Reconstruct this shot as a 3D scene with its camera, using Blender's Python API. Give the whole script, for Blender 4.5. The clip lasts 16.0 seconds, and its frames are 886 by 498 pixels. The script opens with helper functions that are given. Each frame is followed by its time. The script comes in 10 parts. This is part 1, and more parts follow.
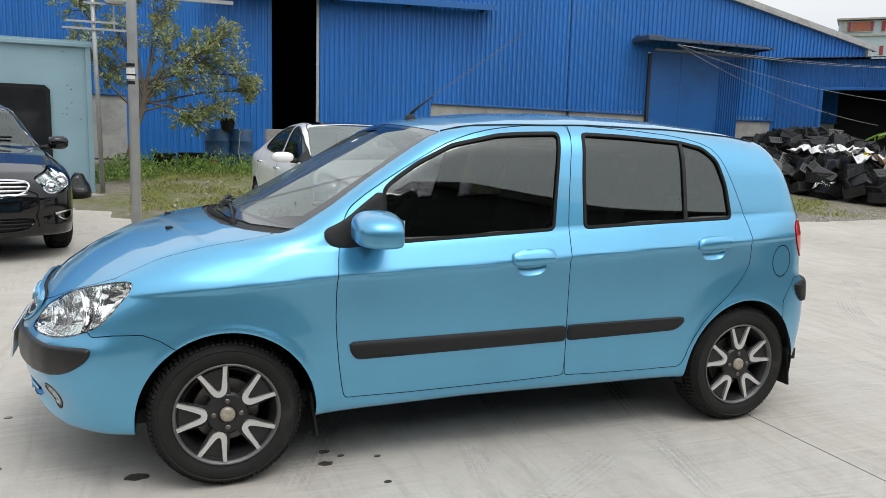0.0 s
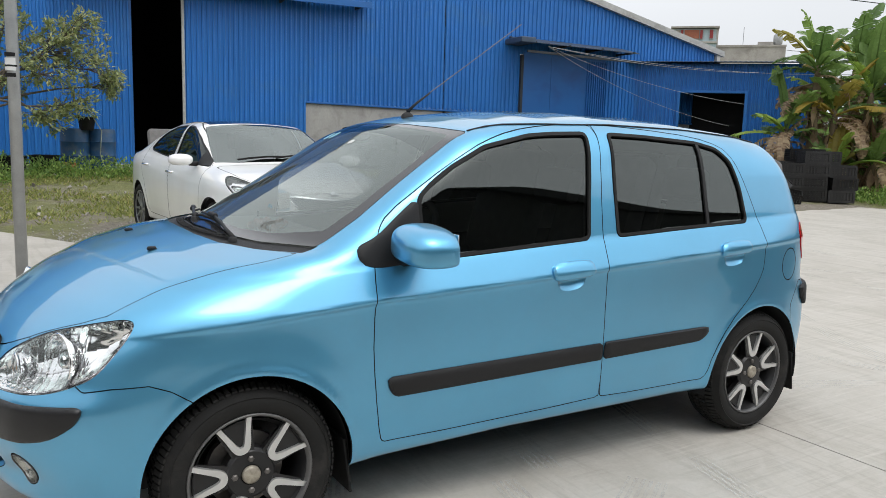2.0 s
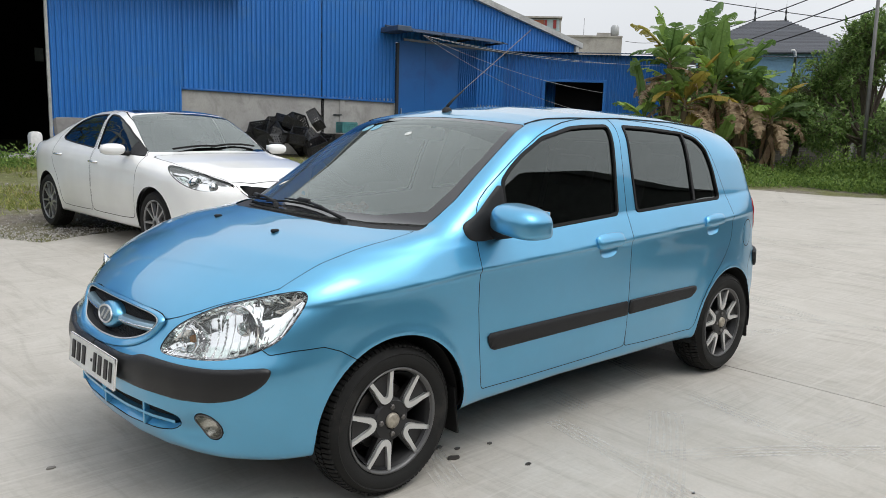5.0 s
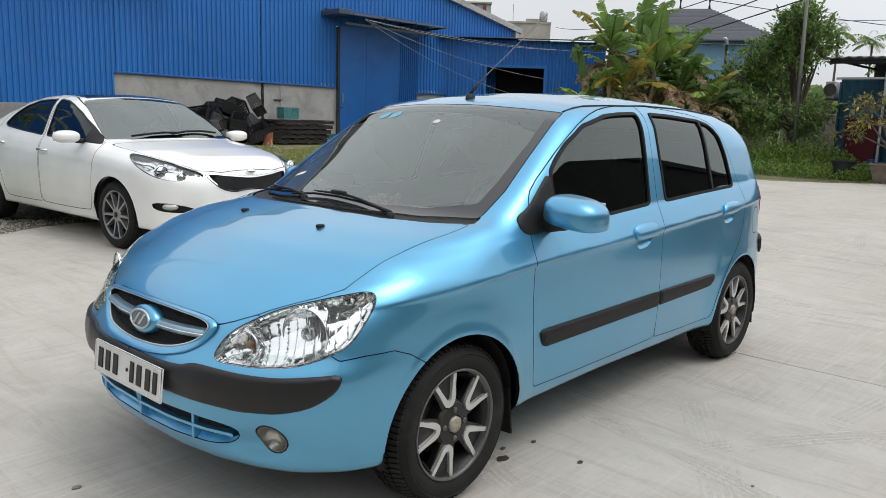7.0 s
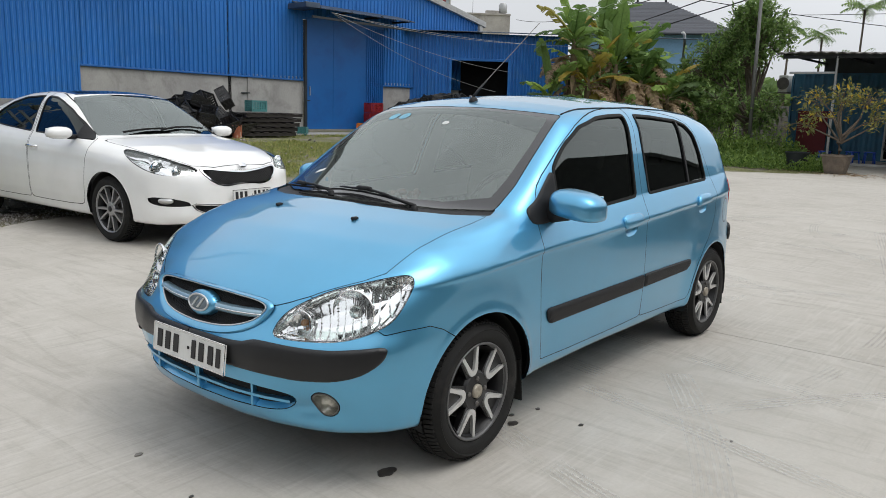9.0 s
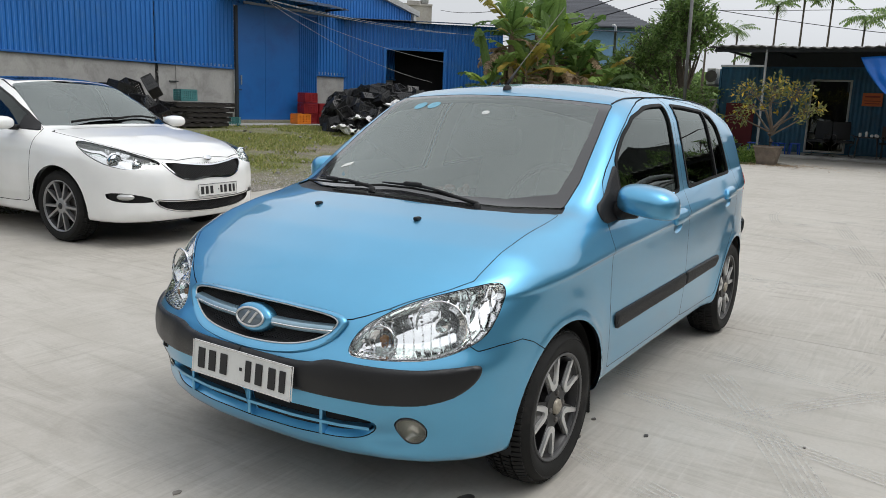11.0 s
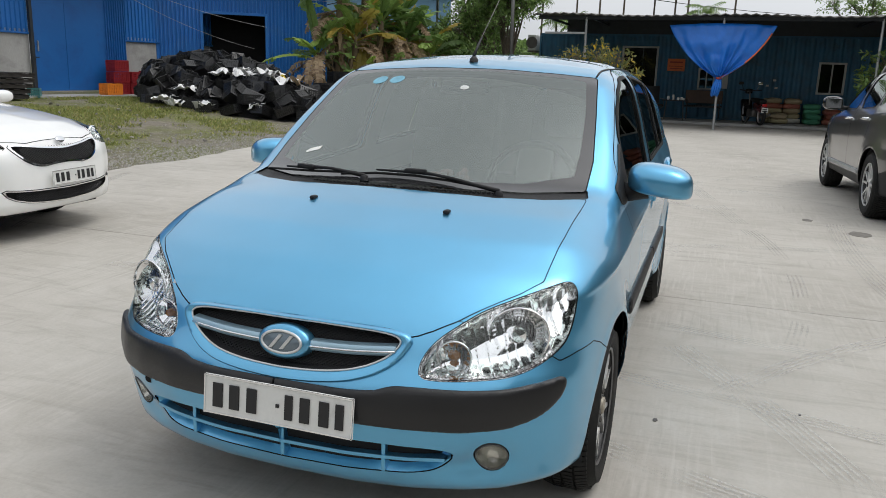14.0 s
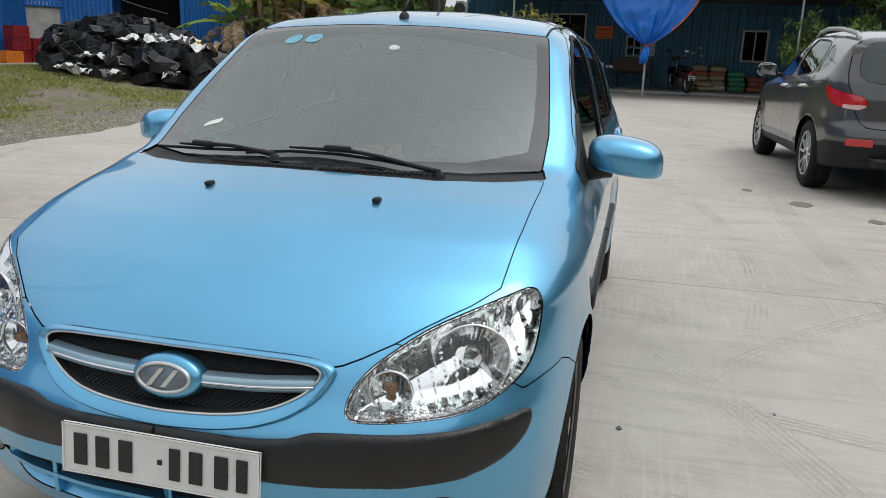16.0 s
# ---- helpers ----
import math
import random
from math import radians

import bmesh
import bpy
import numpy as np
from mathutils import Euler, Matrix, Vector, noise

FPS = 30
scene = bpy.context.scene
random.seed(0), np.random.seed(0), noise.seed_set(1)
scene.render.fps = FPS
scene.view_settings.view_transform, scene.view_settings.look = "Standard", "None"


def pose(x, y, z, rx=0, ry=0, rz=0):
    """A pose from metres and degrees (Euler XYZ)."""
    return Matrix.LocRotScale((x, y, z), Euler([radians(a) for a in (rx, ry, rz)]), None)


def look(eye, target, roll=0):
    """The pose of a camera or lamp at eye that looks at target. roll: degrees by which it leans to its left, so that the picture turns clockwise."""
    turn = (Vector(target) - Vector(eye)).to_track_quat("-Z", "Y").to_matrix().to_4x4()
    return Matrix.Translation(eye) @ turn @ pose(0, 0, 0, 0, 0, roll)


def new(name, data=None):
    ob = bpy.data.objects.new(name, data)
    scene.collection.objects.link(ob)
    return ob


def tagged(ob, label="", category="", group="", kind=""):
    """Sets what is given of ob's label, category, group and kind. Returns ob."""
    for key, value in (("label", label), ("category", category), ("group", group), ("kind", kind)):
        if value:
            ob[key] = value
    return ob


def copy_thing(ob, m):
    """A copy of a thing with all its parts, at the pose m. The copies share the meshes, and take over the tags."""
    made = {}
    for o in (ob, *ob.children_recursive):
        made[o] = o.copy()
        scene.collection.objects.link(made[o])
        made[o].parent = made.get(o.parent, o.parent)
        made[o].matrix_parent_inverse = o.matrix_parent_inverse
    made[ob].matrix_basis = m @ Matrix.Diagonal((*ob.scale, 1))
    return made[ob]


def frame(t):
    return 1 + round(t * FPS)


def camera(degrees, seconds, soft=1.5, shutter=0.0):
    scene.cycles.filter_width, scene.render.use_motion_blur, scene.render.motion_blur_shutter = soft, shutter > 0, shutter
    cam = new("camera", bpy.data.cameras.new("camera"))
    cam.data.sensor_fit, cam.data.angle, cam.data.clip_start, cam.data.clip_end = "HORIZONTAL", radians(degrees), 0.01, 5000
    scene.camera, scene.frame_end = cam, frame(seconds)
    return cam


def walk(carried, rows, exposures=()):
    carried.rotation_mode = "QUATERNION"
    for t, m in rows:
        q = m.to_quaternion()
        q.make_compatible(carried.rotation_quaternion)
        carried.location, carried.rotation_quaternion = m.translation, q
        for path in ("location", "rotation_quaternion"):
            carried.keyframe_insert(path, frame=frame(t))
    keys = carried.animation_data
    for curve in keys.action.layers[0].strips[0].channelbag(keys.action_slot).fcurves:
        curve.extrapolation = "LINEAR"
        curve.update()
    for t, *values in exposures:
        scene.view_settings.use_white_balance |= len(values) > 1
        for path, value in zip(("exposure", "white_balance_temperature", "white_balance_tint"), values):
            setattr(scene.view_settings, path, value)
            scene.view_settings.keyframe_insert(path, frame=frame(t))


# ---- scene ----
cam = camera(59.3, 16.0, soft=0.85)
PATH = [
    (0, (-0.278, -3.721, 1.389), (0.436, -1.877, 1.09), 1.7),
    (0.5, (-0.428, -3.568, 1.38), (0.341, -1.746, 1.085), 1.7),
    (1, (-0.6, -3.429, 1.379), (0.248, -1.641, 1.087), 1.7),
    (1.5, (-0.671, -3.231, 1.37), (0.273, -1.492, 1.081), 1.7),
    (2, (-0.732, -3.056, 1.369), (0.311, -1.374, 1.081), 1.7),
    (2.5, (-0.932, -2.922, 1.373), (0.206, -1.303, 1.086), 1.7),
    (3, (-1.113, -2.917, 1.377), (0.094, -1.349, 1.09), 1.7),
    (3.5, (-1.24, -3.03, 1.37), (0.014, -1.499, 1.08), 1.7),
    (4, (-1.393, -3.077, 1.368), (-0.104, -1.577, 1.072), 1.8),
    (4.5, (-1.614, -3.009, 1.373), (-0.298, -1.533, 1.071), 1.8),
    (6.8, (-1.91, -2.485, 1.368), (-0.458, -1.153, 1.024), 1.5),
    (7, (-1.974, -2.459, 1.369), (-0.509, -1.142, 1.026), 1.7),
    (7.5, (-2.103, -2.457, 1.405), (-0.615, -1.168, 1.052), 1.7),
    (8, (-2.197, -2.53, 1.402), (-0.692, -1.263, 1.042), 1.7),
    (8.5, (-2.303, -2.626, 1.401), (-0.786, -1.374, 1.039), 1.7),
    (9, (-2.416, -2.521, 1.417), (-0.887, -1.284, 1.055), 1.7),
    (9.2, (-2.483, -2.451, 1.416), (-0.95, -1.219, 1.055), 1.7),
    (11.3, (-2.523, -1.764, 1.385), (-0.849, -0.737, 1.008), 1.8),
    (11.5, (-2.571, -1.69, 1.386), (-0.878, -0.694, 1.01), 1.6),
    (12, (-2.596, -1.569, 1.387), (-0.861, -0.652, 0.999), 1.7),
    (12.5, (-2.554, -1.427, 1.381), (-0.784, -0.586, 0.98), 1.6),
    (13, (-2.505, -1.298, 1.381), (-0.705, -0.533, 0.964), 1.7),
    (13.5, (-2.494, -1.22, 1.38), (-0.671, -0.519, 0.948), 1.7),
    (14, (-2.549, -1.054, 1.397), (-0.707, -0.414, 0.952), 1.7),
    (14.5, (-2.561, -0.95, 1.398), (-0.704, -0.367, 0.94), 1.7),
    (15, (-2.434, -0.908, 1.386), (-0.566, -0.374, 0.915), 1.8),
    (15.5, (-2.239, -0.904, 1.381), (-0.364, -0.409, 0.892), 1.8),
    (16, (-2.09, -0.894, 1.357), (-0.213, -0.432, 0.843), 1.8),
]
walk(cam, [(t, look(eye, target, roll)) for t, eye, target, roll in PATH], [(0.0, 0.26), (3.5, 0.22), (7.0, 0.10), (9.0, 0.05), (12.0, -0.02), (16.0, -0.04)])

# ---- light: an overcast sky, with a weak wide sun ----
world = bpy.data.worlds.new("sky")
scene.world = world
world.use_nodes = True
wn = world.node_tree
wn.nodes.clear()
w_out = wn.nodes.new("ShaderNodeOutputWorld")
w_bg = wn.nodes.new("ShaderNodeBackground")
w_sky = wn.nodes.new("ShaderNodeTexSky")
w_sky.sky_type = "NISHITA"
w_sky.sun_disc = False
w_sky.sun_elevation, w_sky.sun_rotation = radians(62), radians(162)
w_sky.air_density, w_sky.dust_density, w_sky.ozone_density = 1.0, 6.0, 1.0
w_hsv = wn.nodes.new("ShaderNodeHueSaturation")
w_hsv.inputs["Saturation"].default_value = 0.10
w_mix = wn.nodes.new("ShaderNodeMixRGB")
w_mix.inputs["Fac"].default_value = 0.62
w_mix.inputs["Color2"].default_value = (7.2, 7.5, 7.9, 1)
w_co = wn.nodes.new("ShaderNodeTexCoord")
w_no = wn.nodes.new("ShaderNodeTexNoise")
w_no.inputs["Scale"].default_value, w_no.inputs["Detail"].default_value = 1.8, 2.0
w_mr = wn.nodes.new("ShaderNodeMapRange")
w_mr.inputs[1].default_value, w_mr.inputs[2].default_value, w_mr.inputs[3].default_value, w_mr.inputs[4].default_value = 0.3, 0.7, 0.88, 1.1
w_mul = wn.nodes.new("ShaderNodeVectorMath")
w_mul.operation = "SCALE"
wn.links.new(w_sky.outputs[0], w_hsv.inputs["Color"])
wn.links.new(w_hsv.outputs[0], w_mix.inputs["Color1"])
wn.links.new(w_co.outputs["Generated"], w_no.inputs["Vector"])
wn.links.new(w_no.outputs["Fac"], w_mr.inputs[0])
wn.links.new(w_mix.outputs[0], w_mul.inputs[0])
wn.links.new(w_mr.outputs[0], w_mul.inputs["Scale"])
# an overcast sky is brighter overhead than at the horizon
w_sep = wn.nodes.new("ShaderNodeSeparateXYZ")
w_gr = wn.nodes.new("ShaderNodeMapRange")
w_gr.inputs[1].default_value, w_gr.inputs[2].default_value, w_gr.inputs[3].default_value, w_gr.inputs[4].default_value = 0.0, 1.0, 1.08, 1.42
w_mul2 = wn.nodes.new("ShaderNodeVectorMath")
w_mul2.operation = "SCALE"
wn.links.new(w_co.outputs["Generated"], w_sep.inputs[0])
wn.links.new(w_sep.outputs[2], w_gr.inputs[0])
wn.links.new(w_mul.outputs[0], w_mul2.inputs[0])
wn.links.new(w_gr.outputs[0], w_mul2.inputs["Scale"])
wn.links.new(w_mul2.outputs[0], w_bg.inputs["Color"])
w_bg.inputs["Strength"].default_value = 0.122
wn.links.new(w_bg.outputs[0], w_out.inputs["Surface"])

sun = new("sun", bpy.data.lights.new("sun", "SUN"))
sun.data.energy, sun.data.angle, sun.data.color = 0.5, radians(24), (1.0, 0.97, 0.92)
sun.matrix_world = look((0, 0, 30), (-5.0, 15.0, 0))


# ---- materials ----
def ramp(nt, fac, stops):
    r = nt.nodes.new("ShaderNodeValToRGB")
    while len(r.color_ramp.elements) < len(stops):
        r.color_ramp.elements.new(0.5)
    for e, (p, c) in zip(r.color_ramp.elements, stops):
        e.position, e.color = p, (*c, 1) if len(c) == 3 else c
    nt.links.new(fac, r.inputs[0])
    return r.outputs[0]


def noise_node(nt, scale, detail=4.0, rough=0.55, coord="Object", stretch=None, distort=0.0):
    co = nt.nodes.new("ShaderNodeTexCoord")
    src = co.outputs[coord]
    if stretch:
        mp = nt.nodes.new("ShaderNodeMapping")
        mp.inputs["Scale"].default_value = stretch
        nt.links.new(src, mp.inputs["Vector"])
        src = mp.outputs[0]
    n = nt.nodes.new("ShaderNodeTexNoise")
    n.inputs["Scale"].default_value, n.inputs["Detail"].default_value, n.inputs["Roughness"].default_value, n.inputs["Distortion"].default_value = scale, detail, rough, distort
    nt.links.new(src, n.inputs["Vector"])
    return n.outputs["Fac"]


def shade(c, k):
    return tuple(min(1.0, v * k) for v in c)


def mix(nt, fac, a, b, mode="MIX"):
    m = nt.nodes.new("ShaderNodeMixRGB")
    m.blend_type = mode
    for sock, v in ((m.inputs[0], fac), (m.inputs[1], a), (m.inputs[2], b)):
        if isinstance(v, (int, float)):
            sock.default_value = v
        elif isinstance(v, tuple):
            sock.default_value = (*v, 1)
        else:
            nt.links.new(v, sock)
    return m.outputs[0]


def mat(name, base, rough=0.6, metal=0.0, vary=0.12, scale=6.0, fine=90.0, bump=0.0, dirt=None, dirt_at=(0.55, 0.75), dirt_scale=2.0, coat=0.0, random_by=0.0, island=0.0, spec=0.5,
        stretch=None, bump_scale=None):
    m = bpy.data.materials.new(name)
    m.use_nodes = True
    nt = m.node_tree
    p = nt.nodes["Principled BSDF"]
    big = noise_node(nt, scale, 4, stretch=stretch)
    small = noise_node(nt, fine, 3, stretch=stretch)
    col = ramp(nt, big, [(0.25, shade(base, 1 - vary)), (0.75, shade(base, 1 + vary))])
    g = ramp(nt, small, [(0.3, (1 - vary * 0.6,) * 3), (0.7, (1 + vary * 0.0,) * 3)])
    col = mix(nt, 1.0, col, g, "MULTIPLY")
    if random_by or island:
        if island:
            ge = nt.nodes.new("ShaderNodeNewGeometry")
            r = ge.outputs["Random Per Island"]
        else:
            oi = nt.nodes.new("ShaderNodeObjectInfo")
            r = oi.outputs["Random"]
        k = random_by or island
        col = mix(nt, 1.0, col, ramp(nt, r, [(0.0, (1 - k,) * 3), (1.0, (1.0,) * 3)]), "MULTIPLY")
    if dirt:
        dn = noise_node(nt, dirt_scale, 6, 0.65, distort=0.4)
        mask = ramp(nt, dn, [(dirt_at[0], (0, 0, 0)), (dirt_at[1], (1, 1, 1))])
        col = mix(nt, mask, col, dirt)
    nt.links.new(col, p.inputs["Base Color"])
    p.inputs["Metallic"].default_value = metal
    rr = nt.nodes.new("ShaderNodeMapRange")
    rr.inputs[3].default_value, rr.inputs[4].default_value = max(0.02, rough * 0.85), min(1.0, rough * 1.15)
    nt.links.new(big, rr.inputs[0])
    nt.links.new(rr.outputs[0], p.inputs["Roughness"])
    p.inputs["Coat Weight"].default_value = coat
    p.inputs["Coat Roughness"].default_value = 0.03
    p.inputs["Specular IOR Level"].default_value = spec
    if bump:
        b = nt.nodes.new("ShaderNodeBump")
        b.inputs["Strength"].default_value, b.inputs["Distance"].default_value = 1.0, bump
        src = noise_node(nt, bump_scale, 5, stretch=stretch) if bump_scale else small
        nt.links.new(src, b.inputs["Height"])
        nt.links.new(b.outputs[0], p.inputs["Normal"])
    return m


def glass_mat(name, tint, ior=1.5, rough=0.0, haze=0.0):
    """Thin tinted glass: it lets tinted light through and mirrors by its angle."""
    m = bpy.data.materials.new(name)
    m.use_nodes = True
    nt = m.node_tree
    nt.nodes.remove(nt.nodes["Principled BSDF"])
    tr = nt.nodes.new("ShaderNodeBsdfTransparent")
    tr.inputs[0].default_value = (*tint, 1)
    gl = nt.nodes.new("ShaderNodeBsdfGlossy")
    gl.inputs["Color"].default_value = (0.88, 0.95, 0.92, 1)
    gl.inputs["Roughness"].default_value = rough
    fr = nt.nodes.new("ShaderNodeFresnel")
    fr.inputs["IOR"].default_value = ior
    ms = nt.nodes.new("ShaderNodeMixShader")
    nt.links.new(fr.outputs[0], ms.inputs[0])
    nt.links.new(tr.outputs[0], ms.inputs[1])
    nt.links.new(gl.outputs[0], ms.inputs[2])
    last = ms.outputs[0]
    if haze:
        # a thin film of dust, uneven
        df = nt.nodes.new("ShaderNodeBsdfDiffuse")
        df.inputs[0].default_value = (0.56, 0.63, 0.60, 1)
        hm = nt.nodes.new("ShaderNodeMixShader")
        amt = nt.nodes.new("ShaderNodeMapRange")
        amt.inputs[1].default_value, amt.inputs[2].default_value, amt.inputs[3].default_value, amt.inputs[4].default_value = 0.25, 0.75, haze * 0.75, haze * 1.25
        nt.links.new(noise_node(nt, 3.5, 5), amt.inputs[0])
        nt.links.new(amt.outputs[0], hm.inputs[0])
        nt.links.new(last, hm.inputs[1])
        nt.links.new(df.outputs[0], hm.inputs[2])
        last = hm.outputs[0]
    nt.links.new(last, nt.nodes["Material Output"].inputs[0])
    return m


# ---- geometry helpers ----
def finish(ob, smooth=None):
    me = ob.data
    if smooth is True:
        me.shade_smooth()
    elif smooth:
        me.shade_smooth()
        me.set_sharp_from_angle(angle=radians(smooth))
    return ob


class Geo:
    """Vertices and faces gathered into one mesh."""
    def __init__(self):
        self.v, self.f = [], []

    def add(self, vs, fs, m=None):
        n = len(self.v)
        self.v += [tuple(m @ Vector(p)) if m else tuple(p) for p in vs]
        self.f += [[i + n for i in q] for q in fs]
        return self

    def box(self, c, s, m=None, bevel=0.0):
        x, y, z = (d / 2 for d in s)
        b = min(bevel, x * 0.9, y * 0.9, z * 0.9)
        if not b:
            vs = [(c[0] + i * x, c[1] + j * y, c[2] + k * z) for i in (-1, 1) for j in (-1, 1) for k in (-1, 1)]
            return self.add(vs, [(0, 1, 3, 2), (4, 6, 7, 5), (0, 4, 5, 1), (2, 3, 7, 6), (0, 2, 6, 4), (1, 5, 7, 3)], m)
        bm = bmesh.new()
        bmesh.ops.create_cube(bm, size=1.0)
        bmesh.ops.scale(bm, vec=s, verts=bm.verts)
        bmesh.ops.bevel(bm, geom=bm.edges[:], offset=b, segments=2, affect="EDGES", profile=0.5)
        bmesh.ops.translate(bm, vec=c, verts=bm.verts)
        self.bm(bm, m)
        return self

    def bm(self, bm, m=None):
        bm.verts.index_update()
        self.add([v.co[:] for v in bm.verts], [[v.index for v in f.verts] for f in bm.faces], m)
        bm.free()
        return self

    def lathe(self, prof, n=24, m=None, close=True):
        """A profile of (radius, height) turned about z."""
        vs, fs = [], []
        k = len(prof)
        for i in range(n):
            a = 2 * math.pi * i / n
            vs += [(r * math.cos(a), r * math.sin(a), h) for r, h in prof]
        for i in range(n):
            for j in range(k - 1):
                a, b = i * k + j, (i + 1) % n * k + j
                fs.append((a, b, b + 1, a + 1))
        if close:
            for j, flip in ((0, True), (k - 1, False)):
                if prof[j][0] > 1e-6:
                    ring = [i * k + j for i in range(n)]
                    fs.append(ring[::-1] if flip else ring)
        return self.add(vs, fs, m)

    def cyl(self, a, b, r, n=12, r2=None):
        a, b = Vector(a), Vector(b)
        q = (b - a).to_track_quat("Z", "Y").to_matrix().to_4x4()
        h = (b - a).length
        return self.lathe([(r, 0), (r if r2 is None else r2, h)], n, Matrix.Translation(a) @ q)

    def tube(self, pts, r, n=8, radii=None, cap=True):
        pts = [Vector(p) for p in pts]
        vs, fs = [], []
        up = Vector((0, 0, 1))
        for i, p in enumerate(pts):
            t = (pts[min(i + 1, len(pts) - 1)] - pts[max(i - 1, 0)]).normalized()
            s = t.cross(up)
            if s.length < 1e-3:
                s = t.cross(Vector((1, 0, 0)))
            s.normalize()
            u = s.cross(t).normalized()
            rr = radii[i] if radii else r
            vs += [tuple(p + (s * math.cos(2 * math.pi * k / n) + u * math.sin(2 * math.pi * k / n)) * rr) for k in range(n)]
        for i in range(len(pts) - 1):
            for k in range(n):
                a, b = i * n + k, i * n + (k + 1) % n
                fs.append((a, b, b + n, a + n))
        if cap:
            fs += [tuple(range(n))[::-1], tuple((len(pts) - 1) * n + k for k in range(n))]
        return self.add(vs, fs)

    def prism(self, poly, a, b, m=None):
        """A flat outline (u, v) made solid from depth a to b along z."""
        n = len(poly)
        vs = [(u, v, a) for u, v in poly] + [(u, v, b) for u, v in poly]
        fs = [tuple(range(n))[::-1], tuple(range(n, 2 * n))] + [(i, (i + 1) % n, n + (i + 1) % n, n + i) for i in range(n)]
        return self.add(vs, fs, m)

    def mesh(self, name):
        me = bpy.data.meshes.new(name)
        me.from_pydata(self.v, [], self.f)
        me.update()
        return me

    def ob(self, name, material, parent=None, smooth=None, label=""):
        me = self.mesh(name)
        me.materials.append(material)
        o = new(name, me)
        if parent:
            o.parent = parent
        if label:
            o["label"] = label
        return finish(o, smooth)


def thing(name, label, category, m=None, group="", kind=""):
    e = new(name)
    e.empty_display_size = 0.1
    if m:
        e.matrix_world = m
    return tagged(e, label, category, group, kind)


def rounded(poly, r):
    """A polygon with its corners rounded by about r."""
    p = [np.array(q, float) for q in poly]
    out, n = [], len(p)
    for i in range(n):
        a, b, c = p[i - 1], p[i], p[(i + 1) % n]
        la, lc = np.linalg.norm(a - b), np.linalg.norm(c - b)
        ka, kc = min(r, la * 0.45) / la, min(r, lc * 0.45) / lc
        q0, q1 = b + (a - b) * ka, b + (c - b) * kc
        for t in (0.0, 0.25, 0.5, 0.75, 1.0):
            out.append(q0 * (1 - t) ** 2 + b * 2 * t * (1 - t) + q1 * t * t)
    return np.array(out)


def chaikin(poly, times=2, closed=True):
    p = [np.array(q, float) for q in poly]
    for _ in range(times):
        out = []
        n = len(p)
        rng = range(n if closed else n - 1)
        if not closed:
            out.append(p[0])
        for i in rng:
            a, b = p[i], p[(i + 1) % n]
            out += [a * 0.75 + b * 0.25, a * 0.25 + b * 0.75]
        if not closed:
            out.append(p[-1])
        p = out
    return np.array(p)


def poly_sd(u, v, poly):
    """Signed distance to a closed outline, negative inside."""
    poly = np.asarray(poly, float)
    d2 = np.full(u.shape, 1e9)
    inside = np.zeros(u.shape, bool)
    for (ax, ay), (bx, by) in zip(poly, np.roll(poly, -1, axis=0)):
        ex, ey = bx - ax, by - ay
        t = np.clip(((u - ax) * ex + (v - ay) * ey) / (ex * ex + ey * ey + 1e-12), 0, 1)
        d2 = np.minimum(d2, (u - ax - t * ex) ** 2 + (v - ay - t * ey) ** 2)
        if abs(ey) > 1e-12:
            inside ^= ((ay > v) != (by > v)) & (u < ax + (v - ay) / ey * ex)
    d = np.sqrt(d2)
    return np.where(inside, -d, d)


